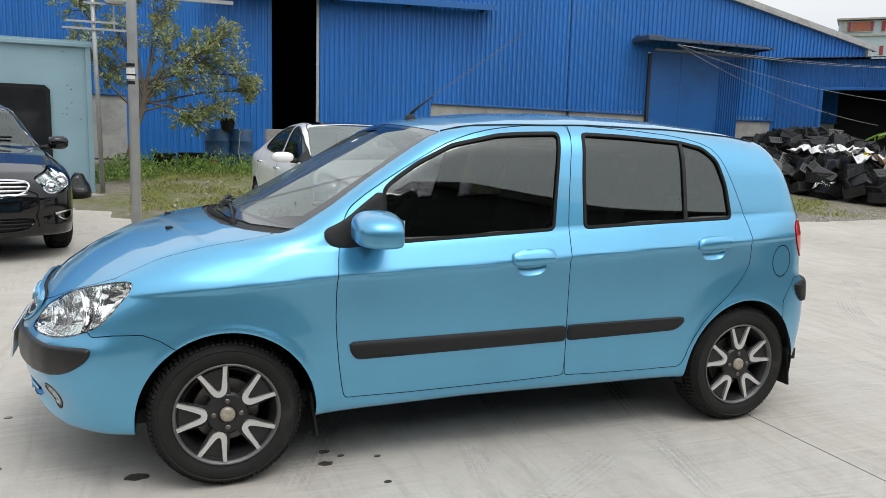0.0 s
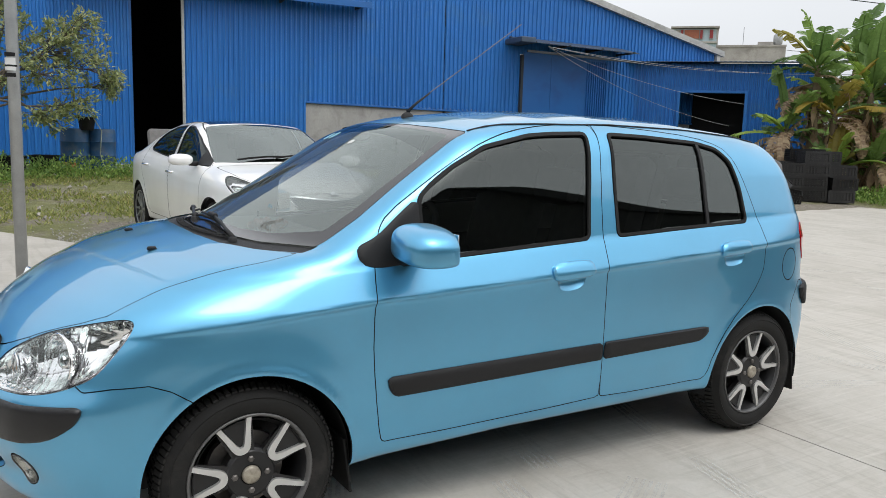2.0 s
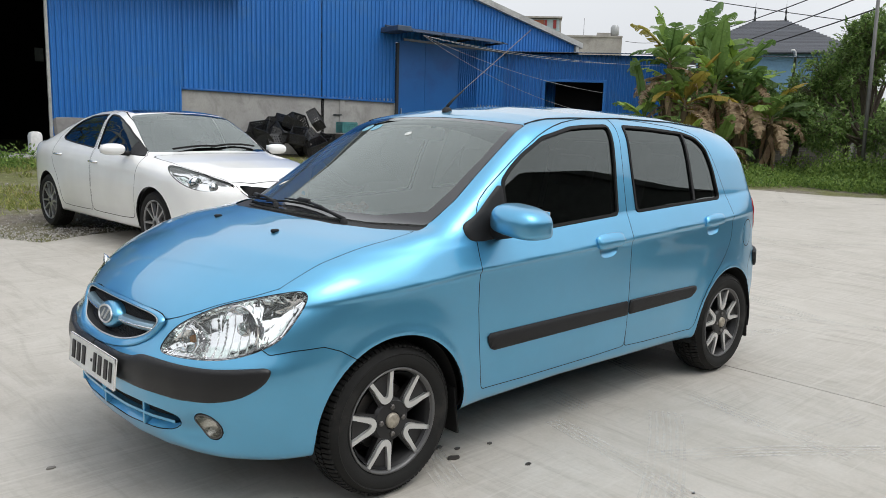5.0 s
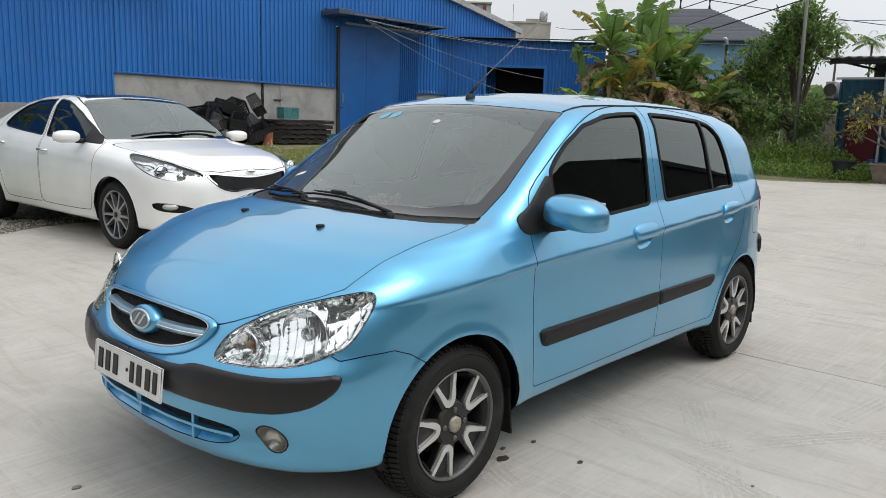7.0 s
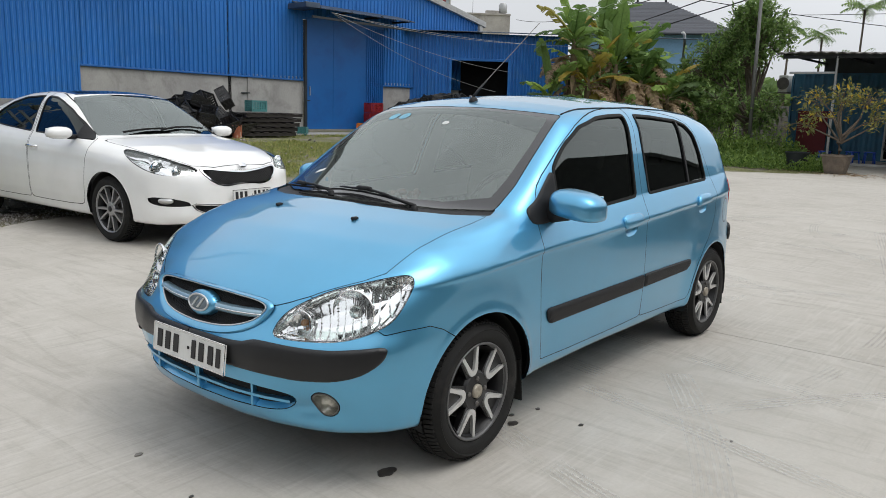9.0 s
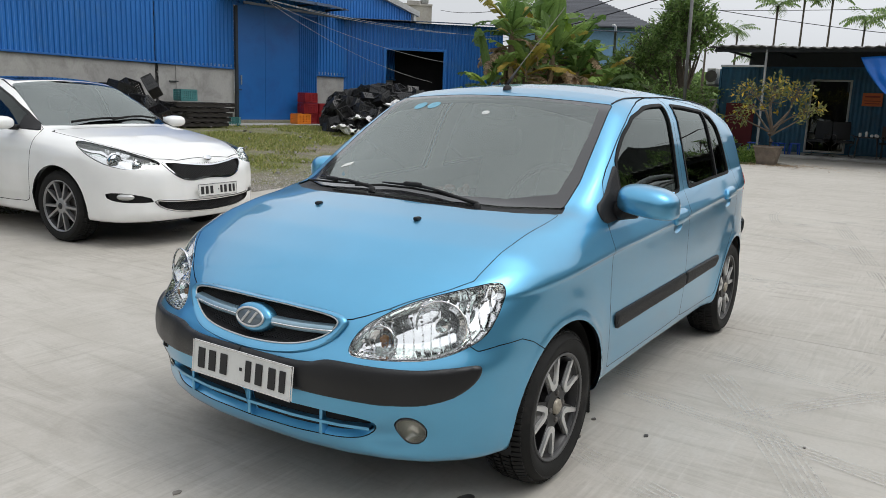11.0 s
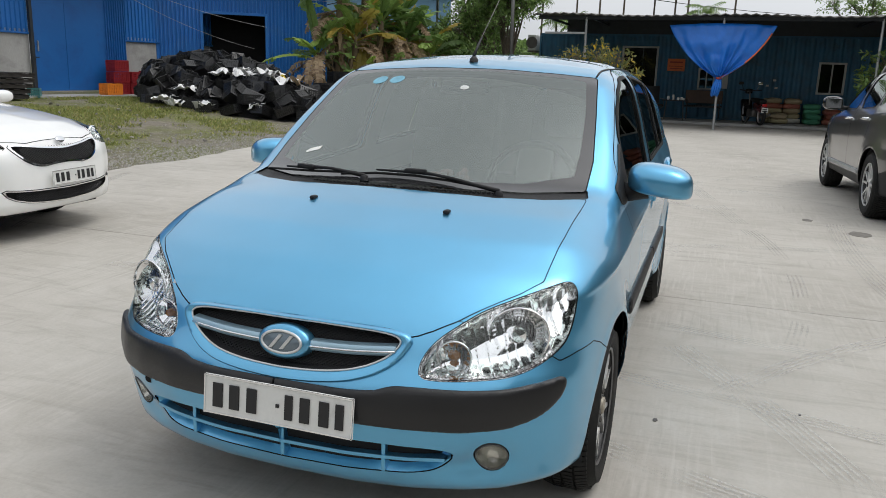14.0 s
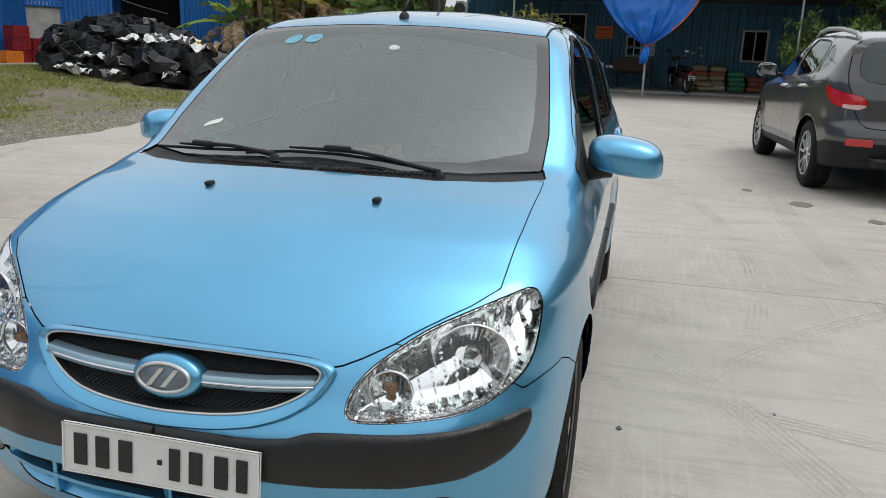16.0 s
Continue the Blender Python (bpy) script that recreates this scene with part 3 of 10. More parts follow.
def tyre_wheel(parent, r, rim, wide, style, at, side, rimmat=ALLOY, darkmat=ALLOY_DARK, spokes=5, turn=0.0):
    """A wheel with its tyre; its axle along y, the outer face towards side (-1 or 1)."""
    w = new("wheel")
    w.parent = parent
    w.matrix_basis = Matrix.Translation(at) @ (pose(0, 0, 0, 90) if side < 0 else pose(0, 0, 0, -90))
    h, wheel_ob = wide, w
    g = Geo()
    g.lathe([(rim + 0.004, -0.010), (rim + 0.02, 0.0), (rim + 0.05, 0.006), (rim + 0.056, 0.0035), (rim + 0.060, 0.0065), (r - 0.032, 0.003), (r - 0.018, -0.012), (r - 0.011, -0.028), (r - 0.008, -0.045), (r - 0.008, -h + 0.045),
             (r - 0.011, -h + 0.028), (r - 0.02, -h + 0.008), (rim + 0.02, -h), (rim, -h + 0.01)], 72, close=False)
    tyre = g.ob("tyre", TYRE, w, 35)
    # tread blocks round the tyre
    g = Geo()
    n = 84
    for row, (z0, z1, shift) in enumerate(((-0.016, -0.050, 0.0), (-0.058, -0.088, 0.4), (-0.097, -h + 0.058, 0.1), (-h + 0.050, -h + 0.016, 0.6))):
        for i in range(n):
            a0 = 2 * math.pi * (i + shift) / n
            a1 = a0 + 2 * math.pi / n * 0.72
            ro, ri = r + 0.0005, r - 0.014
            if row in (0, 3):
                edge = r - 0.010
            else:
                edge = ro
            za, zb = (z0, z1)
            ra = edge if row == 0 else ro
            rb = edge if row == 3 else ro
            vs = []
            for rr0, rr1 in ((ra + 0.003, rb + 0.003), (ri, ri)):
                for a in (a0, a1):
                    vs += [(rr0 * math.cos(a), rr0 * math.sin(a), za), (rr1 * math.cos(a), rr1 * math.sin(a), zb)]
            g.add(vs, [(0, 1, 3, 2), (0, 4, 5, 1), (2, 3, 7, 6), (0, 2, 6, 4), (1, 5, 7, 3)])
    t = g.ob("tread", TYRE, tyre)
    tagged(t, kind="stuff")
    g = Geo()
    g.lathe([(rim - 0.004, -0.008), (rim + 0.001, -0.003), (rim + 0.005, -0.004), (rim + 0.006, -0.010), (rim - 0.002, -0.016), (rim - 0.010, -0.02)], 60, close=False)
    g.ob("rim_lip", LIP_GREY if style == "u" else rimmat, w, True)
    g = Geo()
    g.lathe([(rim - 0.012, -0.014), (rim - 0.03, -0.045), (rim - 0.035, -h + 0.02), (0.0, -h + 0.02)], 48, close=False)
    g.ob("rim_barrel", darkmat, w, 40)
    g = Geo()
    g.lathe([(0.0, -0.075), (0.125, -0.075), (0.127, -0.085), (0.127, -0.10), (0.0, -0.10)], 36, close=False)
    g.ob("brake_disc", STEEL, w, 30)
    if style == "u":
        # five spokes, each a dark arm with a bright u-shaped face
        g, face = Geo(), []
        for k in range(spokes):
            a = 2 * math.pi * k / spokes + math.pi / 2 + turn
            m = pose(0, 0, 0, 0, 0, math.degrees(a) - 90)
            ro, ri, ho, hi, tw = rim - 0.008, 0.066, 0.060, 0.027, 0.0145
            path = chaikin([(-ho + 0.006, ro + 0.004), (-0.034, ri + 0.075), (-0.022, ri + 0.038), (-0.011, ri + 0.020), (0.011, ri + 0.020), (0.022, ri + 0.038), (0.034, ri + 0.075), (ho - 0.006, ro + 0.004)], 2, False)
            f = Geo()
            n = len(path)
            vs = []
            for j, q in enumerate(path):
                d = path[min(j + 1, n - 1)] - path[max(j - 1, 0)]
                d = d / np.linalg.norm(d)
                wd = 0.0080 + 0.0035 * max(0.0, 1 - (q[1] - ri - 0.02) / 0.06)
                nx, ny = -d[1] * wd, d[0] * wd
                vs += [(q[0] + nx, q[1] + ny, -0.013), (q[0] - nx, q[1] - ny, -0.013), (q[0] + nx * 1.15, q[1] + ny * 1.15, -0.026), (q[0] - nx * 1.15, q[1] - ny * 1.15, -0.026)]
            fs = []
            for j in range(n - 1):
                c, e = j * 4, j * 4 + 4
                fs += [(c, c + 1, e + 1, e), (c, e, e + 2, c + 2), (c + 1, c + 3, e + 3, e + 1)]
            f.add(vs, fs, m)
            f.ob("spoke", rimmat, wheel_ob, 30)
            g.add([(-ho - 0.004, ro, -0.026), (ho + 0.004, ro, -0.026), (hi + 0.008, ri, -0.022), (-hi - 0.008, ri, -0.022),
                   (-ho + 0.012, ro, -0.055), (ho - 0.012, ro, -0.055), (hi, ri, -0.06), (-hi, ri, -0.06)],
                  [(0, 3, 2, 1), (0, 1, 5, 4), (1, 2, 6, 5), (2, 3, 7, 6), (3, 0, 4, 7)], m)
        g.lathe([(0.034, -0.014), (0.074, -0.018), (0.084, -0.028), (0.084, -0.07), (0.0, -0.07)], 40, close=False)
        g.ob("spoke_web", darkmat, w, 30)
        for k in range(4):
            a = math.pi / 4 + k * math.pi / 2 + 0.8
            g = Geo()
            g.lathe([(0.011, -0.020), (0.011, -0.012), (0.007, -0.009), (0.0, -0.009)], 6, Matrix.Translation((0.052 * math.cos(a), 0.052 * math.sin(a), 0)), close=False)
            g.ob("wheel_nut", STEEL, w)
        g = Geo()
        g.lathe([(0.030, -0.018), (0.029, -0.008), (0.022, -0.004), (0.0, -0.003)], 28, close=False)
        g.ob("hub_cap", mat("worn brassy hub cap", (0.42, 0.38, 0.31), 0.5, 0.4, vary=0.3, scale=60), w, True, "worn silver hub cap")
    else:
        g, gd = Geo(), Geo()
        for k in range(spokes):
            a = 360 * k / spokes + 90
            for s in (-1, 1):
                m = pose(0, 0, 0, 0, 0, a - 90)
                x0, x1 = s * 0.012, s * rim * 0.27
                vs = [(x0 - 0.011, 0.05, -0.016), (x0 + 0.011, 0.05, -0.016), (x1 + 0.010, rim - 0.008, -0.010), (x1 - 0.010, rim - 0.008, -0.010),
                      (x0 - 0.013, 0.05, -0.05), (x0 + 0.013, 0.05, -0.05), (x1 + 0.013, rim - 0.012, -0.05), (x1 - 0.013, rim - 0.012, -0.05)]
                f = Geo()
                f.add(vs, [(0, 1, 2, 3), (0, 4, 5, 1), (1, 5, 6, 2), (3, 2, 6, 7), (0, 3, 7, 4)], m)
                f.ob("spoke", rimmat, w)
        g.lathe([(0.028, -0.012), (0.06, -0.014), (0.07, -0.024), (0.07, -0.06), (0.0, -0.06)], 32, close=False)
        g.ob("wheel_hub", rimmat, w, 30)
        g = Geo()
        g.lathe([(0.028, -0.014), (0.026, -0.007), (0.0, -0.005)], 24, close=False)
        g.ob("hub_cap", darkmat, w, True)
    return w


def seat(parent, x, y, wide=0.50):
    s = new("seat")
    s.parent = parent
    s.location = (x, y, 0.0)
    Geo().box((0.0, 0, 0.46), (0.50, wide, 0.16), None, 0.05).ob("cushion", FABRIC, s, 40)
    Geo().box((0, 0, 0.32), (0.60, wide, 0.13), pose(0.24, 0, 0.50, 0, 15, 0) @ pose(0, 0, 0, 0, 0, 0) @ pose(0, 0, 0, 0, 90, 0) @ pose(-0.62, 0, 0, 0, 0, 0), 0.05).ob("backrest", FABRIC, s, 40)
    Geo().box((0, 0, 0), (0.09, 0.25, 0.17), pose(0.46, 0, 1.16, 0, 12), 0.04).ob("headrest", FABRIC, s, 40)
    return s


def plate_with_bars(parent, m, w=0.47, h=0.11, rows=1):
    """A number plate; its characters are plain bars."""
    p = new("number_plate")
    p.parent = parent
    p.matrix_basis = m
    Geo().box((0, 0, 0), (w, 0.006, h), None, 0.002).ob("plate_sheet", WHITE_PLATE, p)
    f = Geo()
    for c, s in (((0, -0.004, h / 2 - 0.003), (w, 0.004, 0.004)), ((0, -0.004, -h / 2 + 0.003), (w, 0.004, 0.004)), ((-w / 2 + 0.003, -0.004, 0), (0.004, 0.004, h)), ((w / 2 - 0.003, -0.004, 0), (0.004, 0.004, h))):
        f.box(c, s)
    f.ob("plate_frame", CHROME, p)
    for c, k in ((-0.40, 0.09), (-0.285, 0.09), (-0.165, 0.09), (0.01, 0.03), (0.085, 0.07), (0.19, 0.085), (0.315, 0.085), (0.415, 0.07)):
        tall = 0.62 if k > 0.04 else 0.10
        Geo().box((c * w, -0.0055, 0), (k * w * 0.78, 0.004, h * tall), None, 0.002).ob("bar", BLACK_INK, p)
    return p


def hatchback(m):
    car = thing("hatchback_car", "light blue metallic five-door hatchback parked on pale concrete", "car", m)
    S = HATCH
    f = car_shape(S)
    skin = net(f, (-0.95, -0.95, 0.12), (3.15, 0.045, 1.60), 0.017)
    skin, _ = skin.cut(skin.v[:, 1])
    # edge loops along the shoulder crease keep it crisp
    crease, warp = table(S["crease"], 0.05), table(S["warp"], 0.02)
    for level in (0.835, 0.842, 0.8455, 0.850, 0.857):
        d = skin.v[:, 2] - (crease(skin.v[:, 0]) - S["ref"]) * warp(skin.v[:, 2]) - level
        d = np.where(np.abs(d) < 0.0008, 0.0008 * np.where(d < 0, -1, 1), d)
        skin = skin.joined(*skin.cut(d))
    skin = skin.laid_on(f)
    band = 0.0018

    def carve(sk, field, gap=band):
        """Inside and outside of a field, with a gap along its edge."""
        d = field(sk)
        a, rest = sk.cut(d + gap)
        _, b = rest.cut(field(rest) - gap)
        return a, b

    def region(poly, axes, when=None, smooth=2):
        poly = chaikin(poly, smooth) if smooth else np.array(poly, float)

        def field(sk):
            v = sk.v
            u = {"x": v[:, 0], "y": np.abs(v[:, 1]), "z": v[:, 2], "d": (v[:, 0] + np.abs(v[:, 1])) * 0.7071, "a": ARC(np.abs(v[:, 1]))}
            d = poly_sd(u[axes[0]], u[axes[1]], poly)
            if when is not None:
                d = np.where(when(sk), d, np.abs(d) + 0.05)
            return d
        return field
    ys = np.arange(0, 0.9, 0.002)
    pl = table(S["plan"], 0.02)(ys)
    arc = np.concatenate([[0], np.cumsum(np.hypot(np.diff(ys), np.diff(pl)))])
    ARC = lambda q: np.interp(q, ys, arc)
    A = lambda pts: [(float(ARC(y)), z) for y, z in pts]
    side = lambda sk: (sk.v[:, 1] < -0.35) & (np.abs(sk.n[:, 1]) > 0.25)
    up = lambda sk: (sk.n[:, 2] > 0.25) & (sk.v[:, 2] > 0.60)
    front = lambda sk: (sk.v[:, 0] < -0.2)

    glass_f = [(0.627, 0.930), (1.0, 0.950), (1.404, 0.972), (1.435, 1.15), (1.487, 1.402), (1.30, 1.396), (1.17, 1.386), (0.95, 1.340), (0.79, 1.264), (0.688, 1.199), (0.628, 1.150)]
    glass_r = [(1.548, 0.976), (2.0, 0.997), (2.368, 1.010), (2.362, 1.17), (2.330, 1.29), (2.262, 1.350), (2.136, 1.376), (1.813, 1.396), (1.596, 1.402), (1.565, 1.2)]
    fdoor = [(0.435, 0.93), (0.462, 1.035), (0.508, 1.095), (0.691, 1.212), (0.85, 1.302), (0.954, 1.352), (1.096, 1.396), (1.3, 1.424), (1.535, 1.436), (1.545, 1.42), (1.50, 1.2), (1.468, 0.95), (1.455, 0.6), (1.460, 0.335),
             (1.45, 0.318), (0.47, 0.310), (0.447, 0.33), (0.422, 0.52), (0.414, 0.70)]
    rdoor = [(1.545, 1.42), (1.56, 1.436), (1.84, 1.423), (2.145, 1.397), (2.30, 1.358), (2.345, 1.31), (2.376, 1.247), (2.423, 1.113), (2.462, 0.95), (2.466, 0.85), (2.455, 0.775), (2.375, 0.683), (2.211, 0.555), (2.125, 0.43), (2.098, 0.33),
             (2.06, 0.308), (1.48, 0.318), (1.460, 0.335), (1.455, 0.6), (1.468, 0.95), (1.50, 1.2)]
    sharp = lambda p: region(p, "xz", side, 1)
    tight = lambda p: region(rounded(p, 0.028), "xz", side, 0)
    G_F, G_R, D_F, D_R = tight(glass_f), tight(glass_r), sharp(fdoor), sharp(rdoor)
    screen = [(0.035, 0.0), (0.035, -0.01), (0.06, 0.25), (0.135, 0.45), (0.27, 0.640), (0.43, 0.637), (0.66, 0.603), (0.925, 0.560), (0.905, 0.47), (0.878, 0.30), (0.86, 0.0), (0.86, -0.05), (0.035, -0.05)]
    WS = region(screen, "xy", lambda sk: (sk.v[:, 2] > 0.85) & (sk.n[:, 2] > 0.2), 0)
    cowl = [(-0.018, -0.05), (-0.012, 0.2), (0.02, 0.38), (0.10, 0.53), (0.215, 0.660), (0.28, 0.645), (0.135, 0.45), (0.06, 0.25), (0.035, 0.0), (0.035, -0.05)]
    COWL = region(cowl, "xy", lambda sk: (sk.v[:, 2] > 0.85) & (sk.n[:, 2] > 0.2), 0)
    hood = [(-0.673, -0.05), (-0.671, 0.2), (-0.662, 0.32), (-0.648, 0.36), (-0.625, 0.398), (-0.583, 0.455), (-0.52, 0.520), (-0.45, 0.59), (-0.385, 0.640), (-0.155, 0.652), (0.205, 0.658), (0.10, 0.53), (0.02, 0.38), (-0.012, 0.2), (-0.018, -0.05)]
    HOOD = region(hood, "xy", up, 0)
    lamp = [(-0.225, 0.590), (-0.196, 0.640), (-0.155, 0.678), (-0.092, 0.712), (-0.015, 0.746), (0.095, 0.775), (0.21, 0.801), (0.262, 0.806), (0.282, 0.792), (0.272, 0.755), (0.222, 0.675), (0.185, 0.64), (0.095, 0.603), (0.01, 0.586), (-0.113, 0.580), (-0.20, 0.580)]
    LAMP = region(lamp, "dz", lambda sk: (sk.v[:, 0] < -0.15) & (np.abs(sk.v[:, 1]) > 0.2), 2)
    GRILLE = region(A([(0.0, 0.703), (0.2, 0.702), (0.314, 0.694), (0.342, 0.678), (0.336, 0.655), (0.307, 0.618), (0.24, 0.583), (0.13, 0.563), (0.0, 0.558), (-0.2, 0.563), (-0.2, 0.702)]), "az", front, 2)
    STRIP = region(A([(-0.2, 0.546), (0.0, 0.546), (0.27, 0.546), (0.31, 0.560), (0.345, 0.566), (0.46, 0.560), (0.60, 0.558), (0.69, 0.566), (0.725, 0.570), (0.735, 0.55), (0.722, 0.505), (0.655, 0.452), (0.50, 0.440), (0.28, 0.452), (0.0, 0.455), (-0.2, 0.455)]), "az", front, 2)
    LOWER = region(A([(-0.2, 0.395), (0.0, 0.398), (0.28, 0.395), (0.42, 0.388), (0.49, 0.372), (0.46, 0.325), (0.41, 0.303), (0.2, 0.296), (0.0, 0.293), (-0.2, 0.293)]), "az", front, 2)
    circle = lambda u0, v0, ru, rv: [(u0 + ru * math.cos(k * math.pi / 16), v0 + rv * math.sin(k * math.pi / 16)) for k in range(32)]
    FOG = region(circle(float(ARC(0.572)), 0.352, 0.050, 0.050), "az", front, 0)
    BUMPER = region([(-1.2, -0.2), (-1.2, 0.76), (-0.62, 0.76), (-0.47, 0.607), (-0.40, 0.618), (-0.30, 0.622), (-0.24, 0.60), (-0.17, 0.555), (-0.10, 0.50), (-0.10, -0.2)], "xz", lambda sk: (sk.v[:, 0] < 0), 0)
    FUEL = region(circle(2.672, 0.802, 0.062, 0.078), "xz", side, 0)
    TAIL = region([(2.80, 1.012), (2.752, 0.955), (2.80, 0.845), (2.84, 0.80), (3.2, 0.80), (3.2, 1.01)], "xz", lambda sk: np.abs(sk.v[:, 1]) > 0.58, 1)
    RSTRIP = region([(2.775, 0.70), (3.3, 0.70), (3.3, 0.57), (2.86, 0.57), (2.80, 0.63)], "xz", lambda sk: sk.v[:, 0] > 2.5, 1)
    RBUMP = region([(2.70, 0.60), (2.775, 0.712), (3.3, 0.712), (3.3, -0.2), (2.70, -0.2)], "xz", lambda sk: sk.v[:, 0] > 2.5, 0)
    HATCHG = region([(0.0, 1.33), (0.45, 1.31), (0.55, 1.2), (0.60, 1.03), (0.3, 1.0), (-0.2, 1.0), (-0.2, 1.33)], "yz", lambda sk: (sk.v[:, 0] > 2.6) & (sk.n[:, 0] > 0.5), 1)

    def arches(sk):
        d = np.minimum(np.hypot(sk.v[:, 0] - 0.003, sk.v[:, 2] - 0.283), np.hypot(sk.v[:, 0] - 2.455, sk.v[:, 2] - 0.283)) - 0.336
        return np.where(np.abs(sk.v[:, 1]) > 0.42, d, 0.3)

    # the near-black inner shell that puts shade into the gaps, open at the windows
    _, inner = skin.cut(arches(skin) - 0.004)
    for fld in (G_F, G_R, WS, HATCHG):
        d = fld(inner)
        _, inner = inner.cut(d + 0.012)
    for fld in (LAMP, GRILLE, LOWER, FOG):
        _, inner = inner.cut(fld(inner) - 0.006)
    inner = inner.offset(-0.016).both()
    inner = Skin(inner.v, -inner.n, inner.f[:, ::-1])
    inner.ob("inner_shell", DARK, car)
    lining = skin.cut(0.80 - skin.v[:, 2])[0]
    for fld in (G_F, G_R, WS, HATCHG, COWL, HOOD):
        _, lining = lining.cut(fld(lining) + (0.010 if fld not in (COWL, HOOD) else -0.01))
    lining, _ = lining.cut(0.30 - lining.v[:, 0])
    lining = lining.offset(-0.030).both()
    Skin(lining.v, -lining.n, lining.f[:, ::-1]).ob("headliner", mat("pale grey headliner cloth", (0.50, 0.49, 0.46), 0.9, vary=0.08, fine=300), car, "pale grey cloth headliner")

    _, body = skin.cut(arches(skin))
    # lip of the arches, turned inwards
    parts = {}
    for nm, fld, gap in (("screen", WS, 0.002), ("cowl", COWL, 0.001), ("lamp", LAMP, 0.0016), ("grille", GRILLE, 0.0015), ("lower", LOWER, 0.001), ("fog", FOG, 0.002), ("hood", HOOD, 0.0013),
                         ("fwin", G_F, 0.001), ("rwin", G_R, 0.001), ("tail", TAIL, 0.003), ("hatchglass", HATCHG, 0.002), ("fdoor", D_F, band), ("rdoor", D_R, band), ("fuel", FUEL, 0.0025), ("bumper", BUMPER, 0.0016), ("rbumper", RBUMP, 0.002)):
        parts[nm], body = carve(body, fld, gap)
    body.both().ob("body_shell", PAINT, car)
    # panel under the front edge of the bonnet
    v = skin.v
    nose_zone = np.maximum.reduce([v[:, 0] + 0.60, 0.700 - v[:, 2], np.abs(v[:, 1]) - 0.40])
    skin.cut(nose_zone)[0].both().offset(-0.0035).ob("nose_panel", PAINT, car)
    parts["hood"].both().ob("bonnet", PAINT, car)
    parts["bumper"].both().ob("front_bumper", PAINT, car)
    parts["rbumper"].both().ob("rear_bumper", PAINT, car)
    fine = net(f, (-0.90, -0.90, 0.405), (-0.02, 0.045, 0.60), 0.0085)
    fine, _ = fine.cut(fine.v[:, 1])
    s, _ = fine.cut(STRIP(fine))
    s = s.both()
    s.solid(0.013, STRIP(s), 0.012).ob("bumper_strip", TRIM_FADED, car, "black plastic bumper rubbing strip")
    s, _ = parts["rbumper"].cut(RSTRIP(parts["rbumper"]))
    s = s.both()
    s.solid(0.016, RSTRIP(s), 0.012).ob("rear_bumper_strip", TRIM, car)
    # cowl, with its slots
    cw = parts["cowl"].both().offset(-0.006)
    cow = cw.ob("cowl_panel", TRIM, car)
    ftop = table(S["top"], 0.02)
    swp = table(S["sweep"], 0.05)

    def roof_z(x, y):
        q = (y / S["half"]) ** 2
        return float(ftop(x - swp(x) * q)) - 0.02 * q
    g = Geo()
    for k in range(44):
        y = -0.36 + 0.0155 * k
        if -0.045 < y < -0.02:
            continue
        x = 0.012 + 0.5 * y * y
        g.box((x, y, roof_z(x, y) - 0.001), (0.030, 0.0065, 0.004), None)
    tagged(g.ob("cowl_slot", DARK, cow), kind="stuff")
    # windscreen: black band, then clear glass
    wsd = parts["screen"]
    d = WS(wsd)
    d = np.where(np.abs(wsd.v[:, 1]) < 0.02, np.minimum(d, -0.05), d)

    def clear(sk):
        p = [(0.105, -0.05), (0.11, 0.15), (0.13, 0.27), (0.195, 0.43), (0.325, 0.588), (0.45, 0.585), (0.66, 0.562), (0.86, 0.525), (0.865, 0.50), (0.85, 0.30), (0.835, 0.0), (0.835, -0.05)]
        return poly_sd(sk.v[:, 0], np.abs(sk.v[:, 1]), chaikin(p, 0))
    pane, rim = wsd.cut(clear(wsd))
    shade, pane = pane.cut(0.765 - 0.06 * np.abs(pane.v[:, 1]) ** 2 - pane.v[:, 0])
    shade.both().offset(-0.001).ob("shade_band", glass_mat("blue-grey tinted sun band", (0.34, 0.38, 0.42), 2.6), car)
    pane.both().offset(-0.001).ob("windscreen", GLASS_FRONT, car, "greyish windscreen mirroring the sky")
    rim.both().offset(-0.001).ob("windscreen_band", mat("black glass enamel", (0.03, 0.03, 0.032), 0.12, coat=0.6), car)
    # round and square stickers behind the glass
    full = wsd.both()
    for cx, cy, rr, nm, mt in ((0.768, 0.358, 0.034, "round_sticker", STICK_BLUE), (0.758, 0.275, 0.034, "round_sticker", STICK_BLUE), (0.685, -0.055, 0.020, "round_sticker", STICK_PALE), (0.315, 0.450, 0.030, "paper_sticker", STICK_WHITE)):
        u, v = (full.v[:, 0] - cx) / 0.86, full.v[:, 1] - cy
        dd = np.hypot(u, v) - rr if nm[0] == "r" else np.maximum(np.abs(v) - rr * 1.1, np.abs(u) - rr * 0.45)
        full.cut(dd)[0].offset(0.0006).ob(nm, mt, car)
    hg = parts["hatchglass"].both()
    hg.offset(-0.002).ob("rear_window", glass_mat("pale rear glass", (0.62, 0.64, 0.63), 1.6), car)
    fine_lamp = net(f, (-0.76, -0.87, 0.555), (-0.08, -0.18, 0.84), 0.0055)
    fine_lamp, _ = fine_lamp.cut(LAMP(fine_lamp))
